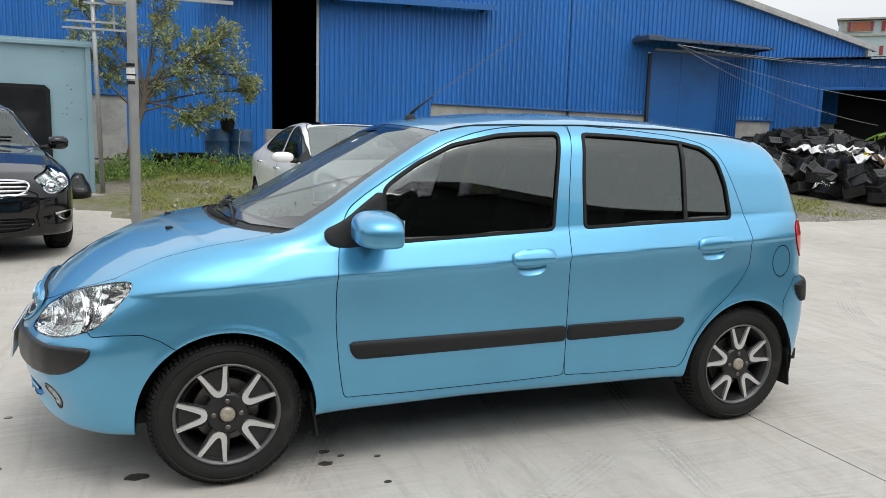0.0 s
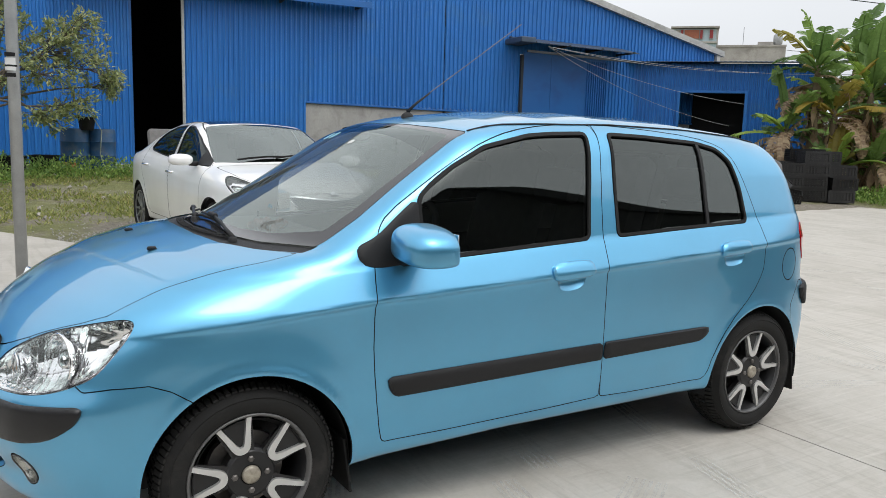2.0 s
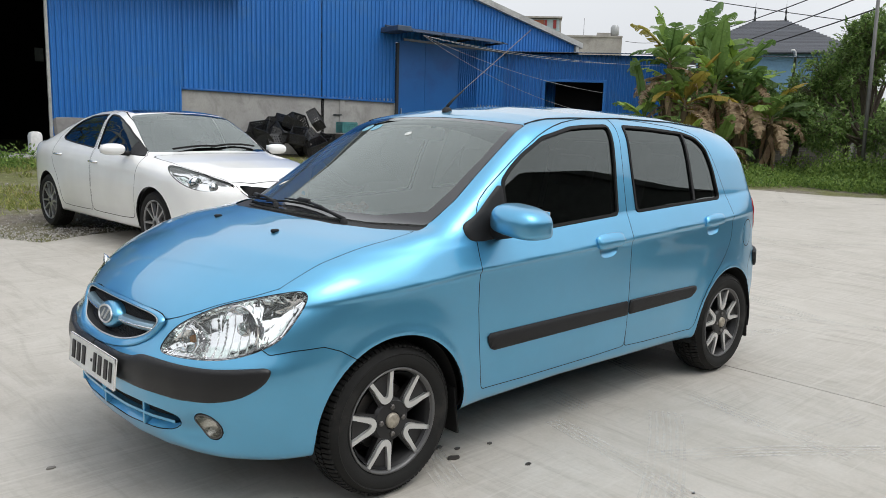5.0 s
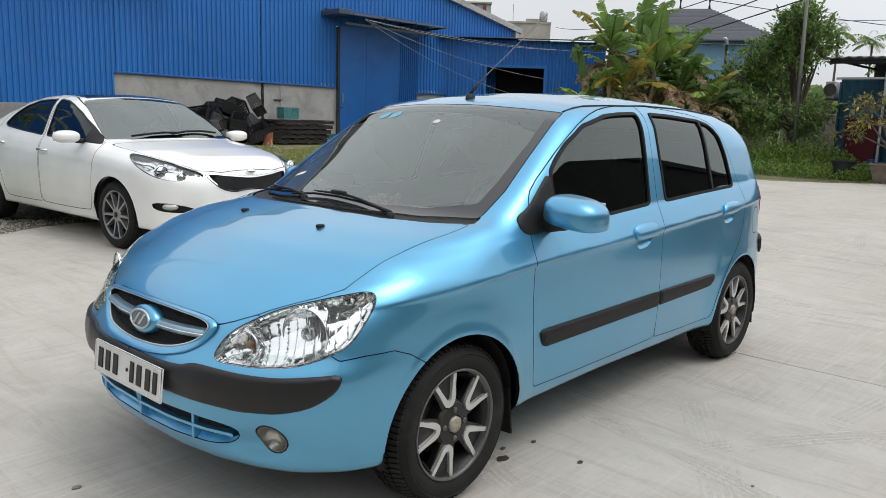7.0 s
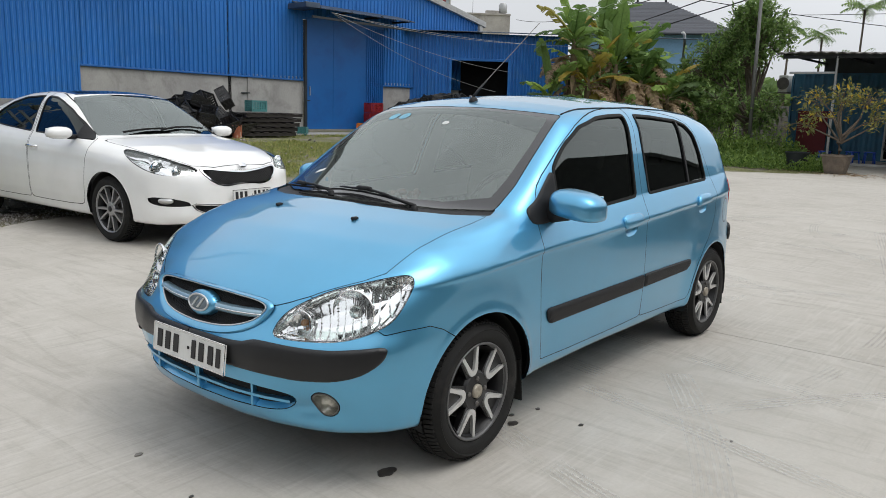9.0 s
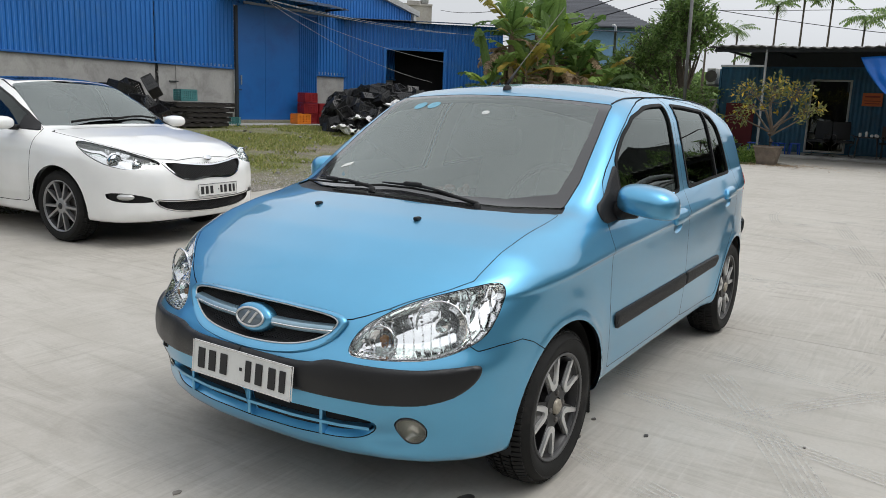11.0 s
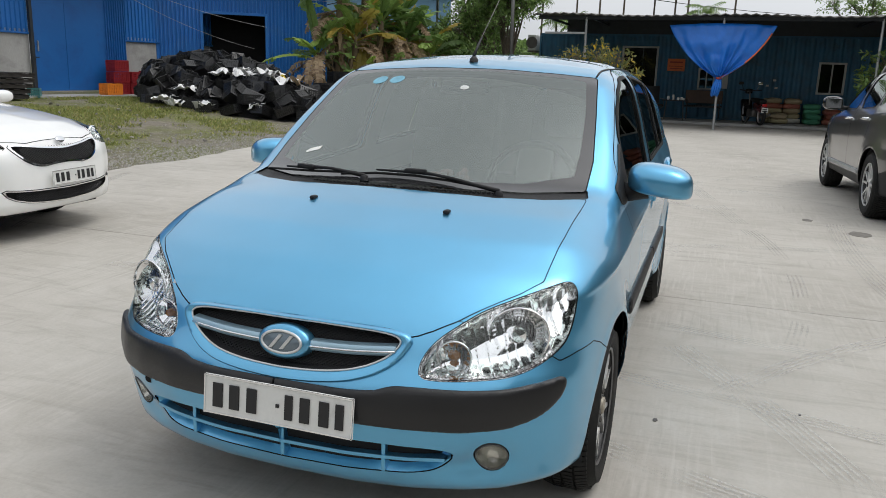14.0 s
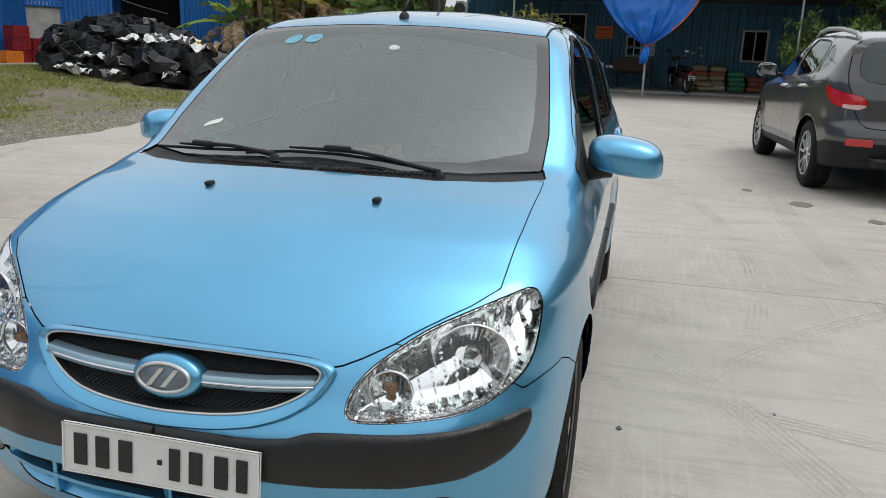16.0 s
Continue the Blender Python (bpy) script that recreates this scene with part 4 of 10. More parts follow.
    # doors, windows and what sits on them, on both flanks
    for k, flank in ((1, "l"), (-1, "r")):
        tw = (lambda s: s) if k == 1 else (lambda s: s.mirror())
        for nm, glass, gl in (("fdoor", "fwin", G_F), ("rdoor", "rwin", G_R)):
            panel = parts[nm]
            first = nm == "fdoor"
            if first:
                hnd = [(1.185, 0.895), (1.37, 0.902), (1.39, 0.875), (1.385, 0.84), (1.19, 0.825), (1.172, 0.86)]
                bowl = [(1.20, 0.845), (1.345, 0.852), (1.35, 0.815), (1.32, 0.788), (1.24, 0.782), (1.21, 0.80)]
            else:
                hnd = [(2.15, 0.932), (2.325, 0.940), (2.345, 0.912), (2.34, 0.876), (2.155, 0.862), (2.138, 0.897)]
                bowl = [(2.165, 0.882), (2.31, 0.89), (2.312, 0.852), (2.285, 0.826), (2.20, 0.82), (2.175, 0.838)]
            H, B = region(hnd, "xz", side, 2), region(bowl, "xz", side, 2)
            hs, _ = panel.cut(H(panel))
            bs, rest = panel.cut(B(panel))
            dd = B(bs)
            bs = bs.offset(-0.0125 * np.sin(np.clip(-dd / 0.024, 0, 1) * math.pi / 2))
            both = Skin(np.vstack([rest.v, bs.v]), np.vstack([rest.n, bs.n]), np.vstack([rest.f, bs.f + len(rest.v)]))
            both = tw(both)
            both.free = True
            door = both.ob("front_door" if first else "rear_door", PAINT, car)
            tw(hs.offset(0.0)).solid(0.017, H(hs), 0.016, 0.0).ob("door_handle", PAINT, door)
            # window: rubber seal and pane
            gs = parts[glass]
            gd = gl(gs)
            pane, seal = gs.cut(gd + 0.014)
            if first:
                tw(pane.offset(-0.006)).ob("window_pane", GLASS_SIDE, door)
            else:
                lean = lambda sk: sk.v[:, 0] - (2.098 + (sk.v[:, 2] - 1.005) * 0.10)
                a, b = pane.cut(lean(pane) + 0.009)
                bar, b = b.cut(lean(b) - 0.009)
                tw(a.offset(-0.006)).ob("window_pane", GLASS_SIDE, door)
                tw(b.offset(-0.006)).ob("window_pane", GLASS_SIDE, door)
                tw(bar).solid(0.003).ob("window_divider", TRIM, door)
            tw(seal).solid(0.004).ob("window_seal", RUBBER, door)
            # rubbing strip
            mo = [(0.466, 0.547), (0.478, 0.50), (0.50, 0.474), (0.55, 0.474), (1.40, 0.484), (1.452, 0.4845), (1.453, 0.52), (1.452, 0.5545), (1.40, 0.5545), (0.52, 0.548)] if first else \
                [(1.462, 0.556), (1.461, 0.52), (1.462, 0.486), (1.5, 0.486), (1.98, 0.494), (2.04, 0.497), (2.083, 0.528), (2.092, 0.557), (2.04, 0.559), (1.5, 0.557)]
            M = region(mo, "xz", side, 1)
            ms, _ = panel.cut(M(panel))
            tw(ms).solid(0.013, M(ms), 0.012).ob("rubbing_strip", TRIM, door, "black plastic rubbing strip")
        # fuel flap on the near flank alone, the far one stays whole
        tw(parts["fuel"]).ob("fuel_flap" if k == 1 else "quarter_panel", PAINT, car)
        # black sail at the mirror
        tri = [(0.372, 0.985), (0.392, 0.935), (0.44, 0.919), (0.56, 0.926), (0.632, 0.930), (0.634, 1.05), (0.634, 1.155), (0.55, 1.095), (0.50, 1.055), (0.455, 1.022)]
        T = region(tri, "xz", side, 1)
        ts, _ = skin.cut(T(skin))
        sail = tw(ts).solid(0.006, T(ts), 0.008).ob("mirror_sail", TRIM, car)
        # headlamp: bowl of chrome behind clear glass
        lens = parts["lamp"]
        hl = new("headlamp")
        hl.parent = car
        tw(lens.offset(0.002)).ob("lens", GLASS_CLEAR, hl, "clear headlamp glass")
        ld = LAMP(lens)
        rimd = lens.cut(ld + 0.0035)[1]
        tw(rimd.offset(-0.001)).ob("lamp_seal", TRIM, hl)
        # the reflector housing is pressed into upright steps, with fine ribs along its foot
        pl_ = fine_lamp
        dl = LAMP(pl_)
        u = (pl_.v[:, 0] - pl_.v[:, 1]) * 0.7071
        step = np.where(u > 0.13, np.mod(u, 0.040) / 0.040 * 0.012, np.mod(u, 0.030) / 0.030 * 0.0030)
        foot = np.mod(pl_.v[:, 2], 0.008) / 0.008 * 0.003 * (pl_.v[:, 2] < 0.60 + 0.25 * np.maximum(u - 0.02, 0))
        bowl = tw(pl_.offset(-0.040 * np.sqrt(np.clip(-(dl + 0.002) / 0.05, 0, 1)) - 0.003 - (step + foot) * np.clip(-dl / 0.012, 0, 1)))
        bowl.free = True
        bowl.ob("reflector_housing", LAMP_MIRROR, hl)
        # reflectors: main beam dish, indicator dish, ribs
        for (u0, z0, rr, nm) in ((0.055, 0.690, 0.080, "main_reflector"), (-0.128, 0.640, 0.045, "indicator_reflector")):
            # centre on the lamp surface
            dist = np.hypot((lens.v[:, 0] - lens.v[:, 1]) * 0.7071 - u0, lens.v[:, 2] - z0)
            i = int(np.argmin(dist))
            c, n = lens.v[i].copy(), lens.n[i].copy()
            if k == -1:
                c[1], n[1] = -c[1], -n[1]
            q = Vector((n[0] * 1.2, n[1] * 0.45, n[2] * 0.1)).normalized().to_track_quat("Z", "Y").to_matrix().to_4x4()
            mm = Matrix.Translation(Vector(c) - Vector(n) * 0.020) @ q
            g = Geo()
            prof = [(rr, 0.0), (rr * 0.99, -0.006)] + [(rr * (1 - t / 8), -0.006 - rr * 0.55 * (1 - (1 - t / 8) ** 2)) for t in range(9)]
            # radial facets, flat as pressed in the reflector
            g.lathe(prof, 26 if rr > 0.06 else 14, mm, close=False)
            g.ob(nm, LAMP_MIRROR, hl)
            hoop = [tuple(mm @ Vector((rr * 1.01 * math.cos(2 * math.pi * j / 40), rr * 1.01 * math.sin(2 * math.pi * j / 40), 0.001))) for j in range(41)]
            Geo().tube(hoop, 0.0028, 6, cap=False).ob("reflector_hoop", LAMP_MIRROR, hl, True)
            g = Geo()
            for a in range(18 if rr > 0.06 else 8):
                t = -rr * 0.85 + a * rr * 1.7 / (17 if rr > 0.06 else 7)
                w = math.sqrt(max(0, (rr * 0.9) ** 2 - t * t)) * 0.9
                g.box((t, w * 0.15, -rr * 0.45), (0.0025, w * 1.2, 0.006), mm)
            tagged(g.ob("reflector_fluting", LAMP_RIB, hl), kind="stuff")
            g = Geo()
            g.lathe([(rr * 0.30, -rr * 0.5), (rr * 0.30, -0.012), (rr * 0.24, -0.004), (0.0, 0.0)], 20, mm, close=False)
            g.ob("bulb_cap", LAMP_MIRROR if rr > 0.06 else BULB_BROWN, hl, 40)
        # tail lamp
        tl = new("tail_lamp")
        tl.parent = car
        tw(parts["tail"]).solid(0.004).ob("lens", RED_LENS, tl, "red tail lamp")
        # fog lamp
        fl = new("fog_lamp")
        fl.parent = car
        fp = parts["fog"]
        fd = FOG(fp)
        ins, ring = fp.cut(fd + 0.005)
        tw(ring).solid(0.003).ob("ring", LIP_GREY, fl)
        bw = tw(ins.offset(-0.03 * np.sqrt(np.clip(-(FOG(ins) + 0.008) / 0.035, 0, 1))))
        bw.free = True
        bw.ob("reflector", mat("fog lamp reflector", (0.62, 0.60, 0.55), 0.16, 0.8, vary=0.2, bump=0.002, bump_scale=60), fl)
        tw(ins.offset(0.001)).ob("lens", GLASS_CLEAR, fl)
        # wheel arch liners and flaps
        for cx in (0.003, 2.455):
            g = Geo()
            prof = [(0.338, -0.775 if cx < 1 else -0.785), (0.345, -0.70), (0.345, -0.50), (0.0, -0.50)]
            n = 40
            vs, fs = [], []
            for i in range(n + 1):
                a = math.pi * (1.12 * i / n - 0.06)
                vs += [(cx + r * math.cos(a), y * k, 0.283 + r * math.sin(a)) for r, y in prof]
            for i in range(n):
                for j in range(3):
                    a, b = i * 4 + j, (i + 1) * 4 + j
                    fs.append((a, b, b + 1, a + 1))
            g.add(vs, fs).ob("wheel_liner", DARK, car, 40)
            fx = cx + 0.335
            mudflap = Geo().box((0, 0, 0), (0.012, 0.15, 0.20), pose(fx, -0.700 * k, 0.245, 0, -8, 0), 0.005)
            mudflap.ob("mud_flap", RUBBER, car, 40)
            tyre_wheel(car, 0.29, 0.197, 0.178, "u", (cx if cx > 1 else 0.0, -0.797 * k, 0.29), -k, turn=0.0 if cx > 1 else 0.30)
        # outside mirror
        mir = new("outside_mirror")
        mir.parent = car
        cx, cy, cz = 0.566, -0.872, 1.003

        def mf(x, y, z):
            X, Y, Z = (x - cx) / 0.104, (y - cy) / 0.118, (z - cz - 0.012 * ((y - cy) / 0.1)) / 0.070
            Zl = np.abs(Z) * np.where(Z < 0, 1.3, 1.0)
            r = (np.abs(X) ** 2.6 + np.abs(Y) ** 2.8 + np.where(Z < 0, Zl ** 6.0, Zl ** 2.6)) ** (1 / 3.0) - 1
            return smax(r * 0.08, x - cx - 0.074, 0.014)
        ms = net(mf, (0.42, -1.03, 0.90), (0.72, -0.71, 1.12), 0.009)
        top, low = ms.cut(-(ms.v[:, 2] - 0.953 - 0.05 * (ms.v[:, 1] + 0.868)))
        tw(top).ob("mirror_shell", PAINT, mir)
        tw(low).ob("mirror_base", PAINT, mir)
        g = Geo()
        g.box((cx + 0.0755, cy * k, cz + 0.004), (0.004, 0.155, 0.085), None, 0.0015).ob("mirror_glass", CHROME, mir)
        g = Geo()
        g.tube([(0.55, -0.735 * k, 0.955), (0.56, -0.78 * k, 0.958), (0.565, -0.83 * k, 0.965)], 0.03, 10, radii=[0.042, 0.034, 0.03])
        g.ob("mirror_foot", TRIM, mir, True)
        if k == -1:
            # this one is folded towards the window
            mir.matrix_basis = Matrix.Translation((0.55, 0.77, 0)) @ pose(0, 0, 0, 0, 0, -52) @ Matrix.Translation((-0.55, -0.77, 0))
    # grille: ring, dark net, cross bar and badge
    def closed(pts):
        return chaikin(pts + [(-y, z) for y, z in pts[-2:0:-1]], 2)
    outer = closed([(0.0, 0.7085), (0.2, 0.7075), (0.325, 0.699), (0.357, 0.681), (0.351, 0.653), (0.32, 0.612), (0.25, 0.574), (0.13, 0.552), (0.0, 0.546)])
    inner_p = closed([(0.0, 0.700), (0.2, 0.699), (0.303, 0.690), (0.329, 0.675), (0.321, 0.655), (0.290, 0.624), (0.228, 0.597), (0.13, 0.580), (0.0, 0.575)])
    nose, plan = table(S["nose"], 0.012), table(S["plan"], 0.02)
    at = lambda y, z, o=0.0: (float(nose(z) + plan(abs(y))) + o, y, z)

    def reach(poly, a):
        rr = np.linspace(0.0, 0.45, 900)
        d = poly_sd(rr * math.cos(a), 0.645 + rr * math.sin(a), poly)
        r = float(rr[np.argmax(d > 0)])
        return r * math.cos(a), 0.645 + r * math.sin(a)
    nn = 120
    # even steps along the long oval
    angs = [math.atan2(0.22 * math.sin(2 * math.pi * i / nn), math.cos(2 * math.pi * i / nn)) for i in range(nn)]
    surround, deep, hem = [], [], []
    for a in angs:
        (yo, zo), (yi, zi) = reach(outer, a), reach(inner_p, a)
        mixp = lambda t: (yo + (yi - yo) * t, zo + (zi - zo) * t)
        surround += [at(*mixp(0.0), 0.006), at(*mixp(0.0), -0.003), at(*mixp(0.18), -0.009), at(*mixp(0.45), -0.009), at(*mixp(0.8), -0.003), at(*mixp(1.0), 0.002)]
        deep += [at(*mixp(1.0), 0.002), at(yi * 0.985, zi + (0.64 - zi) * 0.03, 0.022), at(yi * 0.97, zi + (0.64 - zi) * 0.06, 0.05)]
        hem.append(at(yi, zi, -0.001))

    def ring_faces(k):
        return [(i * k + j, i * k + j + 1, (i + 1) % nn * k + j + 1, (i + 1) % nn * k + j) for i in range(nn) for j in range(k - 1)]
    Geo().add(surround, ring_faces(6)).ob("grille_surround", PAINT, car, 50)
    Geo().add(deep, ring_faces(3)).ob("grille_wall", TRIM, car, True)
    Geo().tube(hem + hem[:1], 0.0030, 6, cap=False).ob("grille_hem", ALLOY, car, True)
    ins = parts["grille"].both()
    grl = new("grille")
    grl.parent = car
    # near-black sheet in place of the shade behind the net
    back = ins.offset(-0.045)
    back.ob("grille_shade_sheet", DARK, grl)
    # net of diagonal wires
    g = Geo()
    poly = closed([(0.0, 0.700), (0.2, 0.699), (0.303, 0.690), (0.329, 0.675), (0.321, 0.655), (0.290, 0.624), (0.228, 0.597), (0.13, 0.580), (0.0, 0.575)])
    for sgn in (-1, 1):
        for k in range(-44, 45):
            pts = []
            for j in range(13):
                z = 0.556 + j * 0.0125
                y = k * 0.0135 + sgn * (z - 0.62) * 1.6
                if poly_sd(np.array([y]), np.array([z]), poly)[0] < 0.006:
                    pts.append(at(y, z, 0.022 if j % 2 else 0.026))
            if len(pts) > 1:
                g.tube(pts, 0.0016, 4, cap=False)
    tagged(g.ob("mesh_net", TRIM, grl), kind="stuff")
    for sgn in (-1, 1):
        pts = [at(sgn * (0.06 + 0.0285 * i), 0.6355 + 0.010 * (i / 9) ** 1.5, -0.004) for i in range(10)]
        g = Geo()
        vs, fs = [], []
        for p in pts:
            x, y, z = p
            vs += [(x + 0.03, y, z + 0.0155), (x + 0.006, y, z + 0.014), (x, y, z + 0.006), (x, y, z - 0.006), (x + 0.006, y, z - 0.014), (x + 0.03, y, z - 0.0155)]
        for i in range(9):
            for j in range(5):
                a, b = i * 6 + j, (i + 1) * 6 + j
                fs.append((a, b, b + 1, a + 1) if sgn < 0 else (a, a + 1, b + 1, b))
        g.add(vs, fs).ob("grille_bar", mat("silver-blue grille paint", (0.34, 0.50, 0.60), 0.35, 0.45, vary=0.04, coat=0.8), grl, 40)
        g = Geo()
        g.tube([(x - 0.001, y, z) for x, y, z in pts], 0.0032, 6).ob("chrome_line", CHROME, grl, True)
    g = Geo()
    bm = pose(-0.726, 0, 0.640, 0, -90 + 12, 0)
    g.lathe([(0.083, -0.035), (0.080, -0.006), (0.074, 0.002), (0.062, 0.006), (0.0, 0.008)], 40, bm @ Matrix.Diagonal((0.62, 1.0, 1.0, 1.0)), close=False)
    g.ob("badge_boss", PAINT, grl, 50)
    bd = new("badge")
    bd.parent = car
    n = 40
    face = Geo()
    face.lathe([(1.0, 0.006), (0.95, 0.0095), (0.0, 0.011)], 40, bm @ Matrix.Diagonal((0.031, 0.060, 1.0, 1.0)), close=False).ob("badge_face", mat("grey-blue badge enamel", (0.16, 0.20, 0.23), 0.3, 0.3, vary=0.05), bd, True)
    oval = [(0.031 * math.cos(2 * math.pi * i / n), 0.060 * math.sin(2 * math.pi * i / n)) for i in range(n)]
    Geo().tube([tuple(bm @ Vector((u, v, 0.010))) for u, v in oval + oval[:1]], 0.0042, 8, cap=False).ob("oval_ring", ALLOY, bd, True)
    # two leaning silver strokes joined by a slanted one
    for v0 in (-0.017, 0.017):
        Geo().prism([(-0.020, v0 + 0.009), (-0.020, v0 + 0.020), (0.020, v0 - 0.009), (0.020, v0 - 0.020)], 0.010, 0.014, bm).ob("slanted_bar", ALLOY, bd)
    # lower intake
    lo = parts["lower"].both()
    pocket = lo.offset(-0.05 * np.clip(-LOWER(lo) / 0.02, 0, 1))
    pocket.free = True
    li = new("lower_intake")
    li.parent = car
    pocket.ob("pocket", PAINT, li)
    # near-black sheet painted as the shade inside the intake
    hole = lo.cut(LOWER(lo) + 0.009)[0].offset(-0.028)
    hole.ob("intake_shade_sheet", DARK, li)
    g = Geo()
    pts = [at(-0.46 + 0.046 * i, 0.348, 0.004) for i in range(21)]
    vs, fs = [], []
    for x, y, z in pts:
        vs += [(x + 0.05, y, z + 0.006), (x, y, z + 0.005), (x, y, z - 0.005), (x + 0.05, y, z - 0.006)]
    for i in range(20):
        for j in range(3):
            a, b = i * 4 + j, (i + 1) * 4 + j
            fs.append((a, a + 1, b + 1, b))
    g.add(vs, fs).ob("intake_bar", PAINT, li, 40)
    for y in (-0.30, -0.005, 0.30):
        x, _, z = at(y, 0.345, 0.006)
        Geo().box((x + 0.022, y, z), (0.045, 0.012, 0.085), None, 0.003).ob("intake_fin", PAINT, li)
    # towing eye hole cover
    x, y, z = at(0.475, 0.438)
    Geo().lathe([(0.016, -0.003), (0.016, 0.003), (0.0, 0.003)], 20, pose(x + 0.003, y, z, 0, -90, 25), close=False).ob("tow_hole", DARK, car)
    # number plate on the strip
    plate_with_bars(car, pose(-0.796, -0.018, 0.478, -6, 0, -90), 0.455, 0.115)
    # washer jets
    for x, y in ((-0.182, -0.280), (-0.172, 0.195)):
        g = Geo().box((x, y, roof_z(x, y) + 0.004), (0.032, 0.02, 0.014), None, 0.006)
        g.ob("washer_jet", TRIM, car, 40)
    # wipers lie at the foot of the windscreen
    for bl, pivot in (([(0.080, 0.215), (0.090, 0.08), (0.090, -0.07), (0.088, -0.20), (0.080, -0.32)], (0.072, -0.38)),
                      ([(0.215, 0.595), (0.172, 0.49), (0.132, 0.385), (0.105, 0.27), (0.092, 0.16)], (0.070, 0.12))):
        wp = new("wiper")
        wp.parent = car
        on = lambda q, h: (q[0], q[1], roof_z(*q) + h)
        Geo().tube([on(q, 0.012) for q in bl], 0.005, 6).ob("wiper_blade", RUBBER, wp, True)
        Geo().tube([on(q, 0.024) for q in bl[1:4]], 0.005, 6, radii=[0.0035, 0.006, 0.0035]).ob("wiper_spine", TRIM, wp, True)
        mid = ((bl[2][0] * 0.55 + pivot[0] * 0.45), (bl[2][1] * 0.55 + pivot[1] * 0.45))
        Geo().tube([on(bl[2], 0.030), on(mid, 0.024), on(((mid[0] + pivot[0]) / 2, (mid[1] + pivot[1]) / 2), 0.016), on(pivot, 0.010)], 0.009, 8, radii=[0.0055, 0.006, 0.007, 0.009]).ob("wiper_arm", TRIM, wp, True)
        Geo().lathe([(0.015, -0.02), (0.014, 0.004), (0.008, 0.008), (0.0, 0.009)], 16, pose(*on(pivot, 0.004)), close=False).ob("wiper_pivot", TRIM, wp, True)
        x, y, z = on(bl[2], 0.028)
        a = math.degrees(math.atan2(bl[3][1] - bl[1][1], bl[3][0] - bl[1][0]))
        Geo().box((0, 0, 0), (0.085, 0.022, 0.020), pose(x, y, z, 0, 0, a), 0.008).ob("wiper_bridge", TRIM, wp, 40)
    # roof aerial
    ae = new("aerial")
    ae.parent = car
    Geo().lathe([(0.024, -0.01), (0.021, 0.006), (0.010, 0.016), (0.0, 0.019)], 20, pose(0.985, 0.0, 1.452, 0, 0, 0) @ Matrix.Diagonal((1.3, 0.8, 1, 1)), close=False).ob("aerial_base", TRIM, ae, True)
    Geo().tube([(0.985, 0, 1.47), (1.03, 0.0, 1.51), (1.10, 0.0, 1.56)], 0.005, 8, radii=[0.008, 0.006, 0.004]).ob("aerial_foot", TRIM, ae, True)
    Geo().tube([(1.09, 0, 1.555), (1.30, 0.0, 1.70), (1.60, 0.0, 1.91)], 0.002, 6).ob("aerial_rod", STEEL, ae)
    # roof ditch strips
    for k in (-1, 1):
        pts = []
        for i in range(22):
            x = 0.93 + i * 0.082
            y = k * (0.553 - 0.02 * (i / 21) ** 2 - 0.0 * i)
            zz = np.linspace(1.2, 1.55, 400)
            val = f(np.full(400, x), np.full(400, y), zz)
            pts.append((x, y, float(zz[np.argmax(val > 0)]) + 0.0005))
        Geo().tube(pts, 0.0045, 6).ob("roof_strip", TRIM, car, True)
    # cabin
    Geo().box((1.3, 0, 0.30), (2.6, 1.36, 0.05)).ob("cabin_floor", DARK, car)
    Geo().box((1.3, 0, 0.22), (3.6, 1.05, 0.06)).ob("underbody", DARK, car)
    Geo().box((0.50, 0, 0.78), (0.30, 1.36, 0.34), None, 0.08).ob("dashboard", GREYIN, car, 40)
    Geo().box((0.30, 0, 0.925), (0.42, 1.24, 0.06), None, 0.025).ob("dash_top", GREYIN, car, 40)
    sw = new("steering_wheel")
    sw.parent = car
    mm = pose(0.80, -0.33, 0.93, 0, -62, 0)
    ring = [(0.185 * math.cos(2 * math.pi * i / 32), 0.185 * math.sin(2 * math.pi * i / 32), 0.0) for i in range(33)]
    Geo().tube([tuple(mm @ Vector(p)) for p in ring], 0.016, 8, cap=False).ob("wheel_rim", TRIM, sw, True)
    Geo().box((0, 0, -0.02), (0.30, 0.10, 0.04), mm, 0.015).box((0.07, 0, -0.02), (0.20, 0.16, 0.04), mm, 0.015).ob("wheel_boss", TRIM, sw, 40)
    for x, y in ((1.12, -0.34), (1.12, 0.34)):
        seat(car, x, y)
    seat(car, 1.95, -0.35, 0.6)
    seat(car, 1.95, 0.35, 0.6)
    # rear view mirror, sticker and the little ornament on the dash
    orn = Geo()
    random.seed(4)
    for i in range(16):
        a = i * 0.39
        orn.lathe([(0.0, 0.028), (0.012, 0.022), (0.017, 0.0), (0.012, -0.02), (0.0, -0.026)], 9, pose(0.29 + 0.03 * math.cos(a) * (i % 3), -0.12 + 0.075 * (i / 8 - 1) + 0.012 * math.sin(a * 3), 0.985 + 0.018 * math.sin(a * 2.2) + 0.012 * (i % 2), 30 * i, 0, 40 * i), close=False)
    orn.ob("dash_ornament", ORNAMENT, car, True)
    Geo().box((0.86, 0.0, 1.33), (0.03, 0.22, 0.06), pose(0, 0, 0, 0, 0, 0), 0.012).ob("inside_mirror", TRIM, car, 40)
    return car


car = hatchback(pose(0, 0.050, 0))
car.scale = (1.0, 1.04, 1.0)

# ---- ground ----
def smooth(t):
    t = np.clip(t, 0, 1)
    return t * t * (3 - 2 * t)


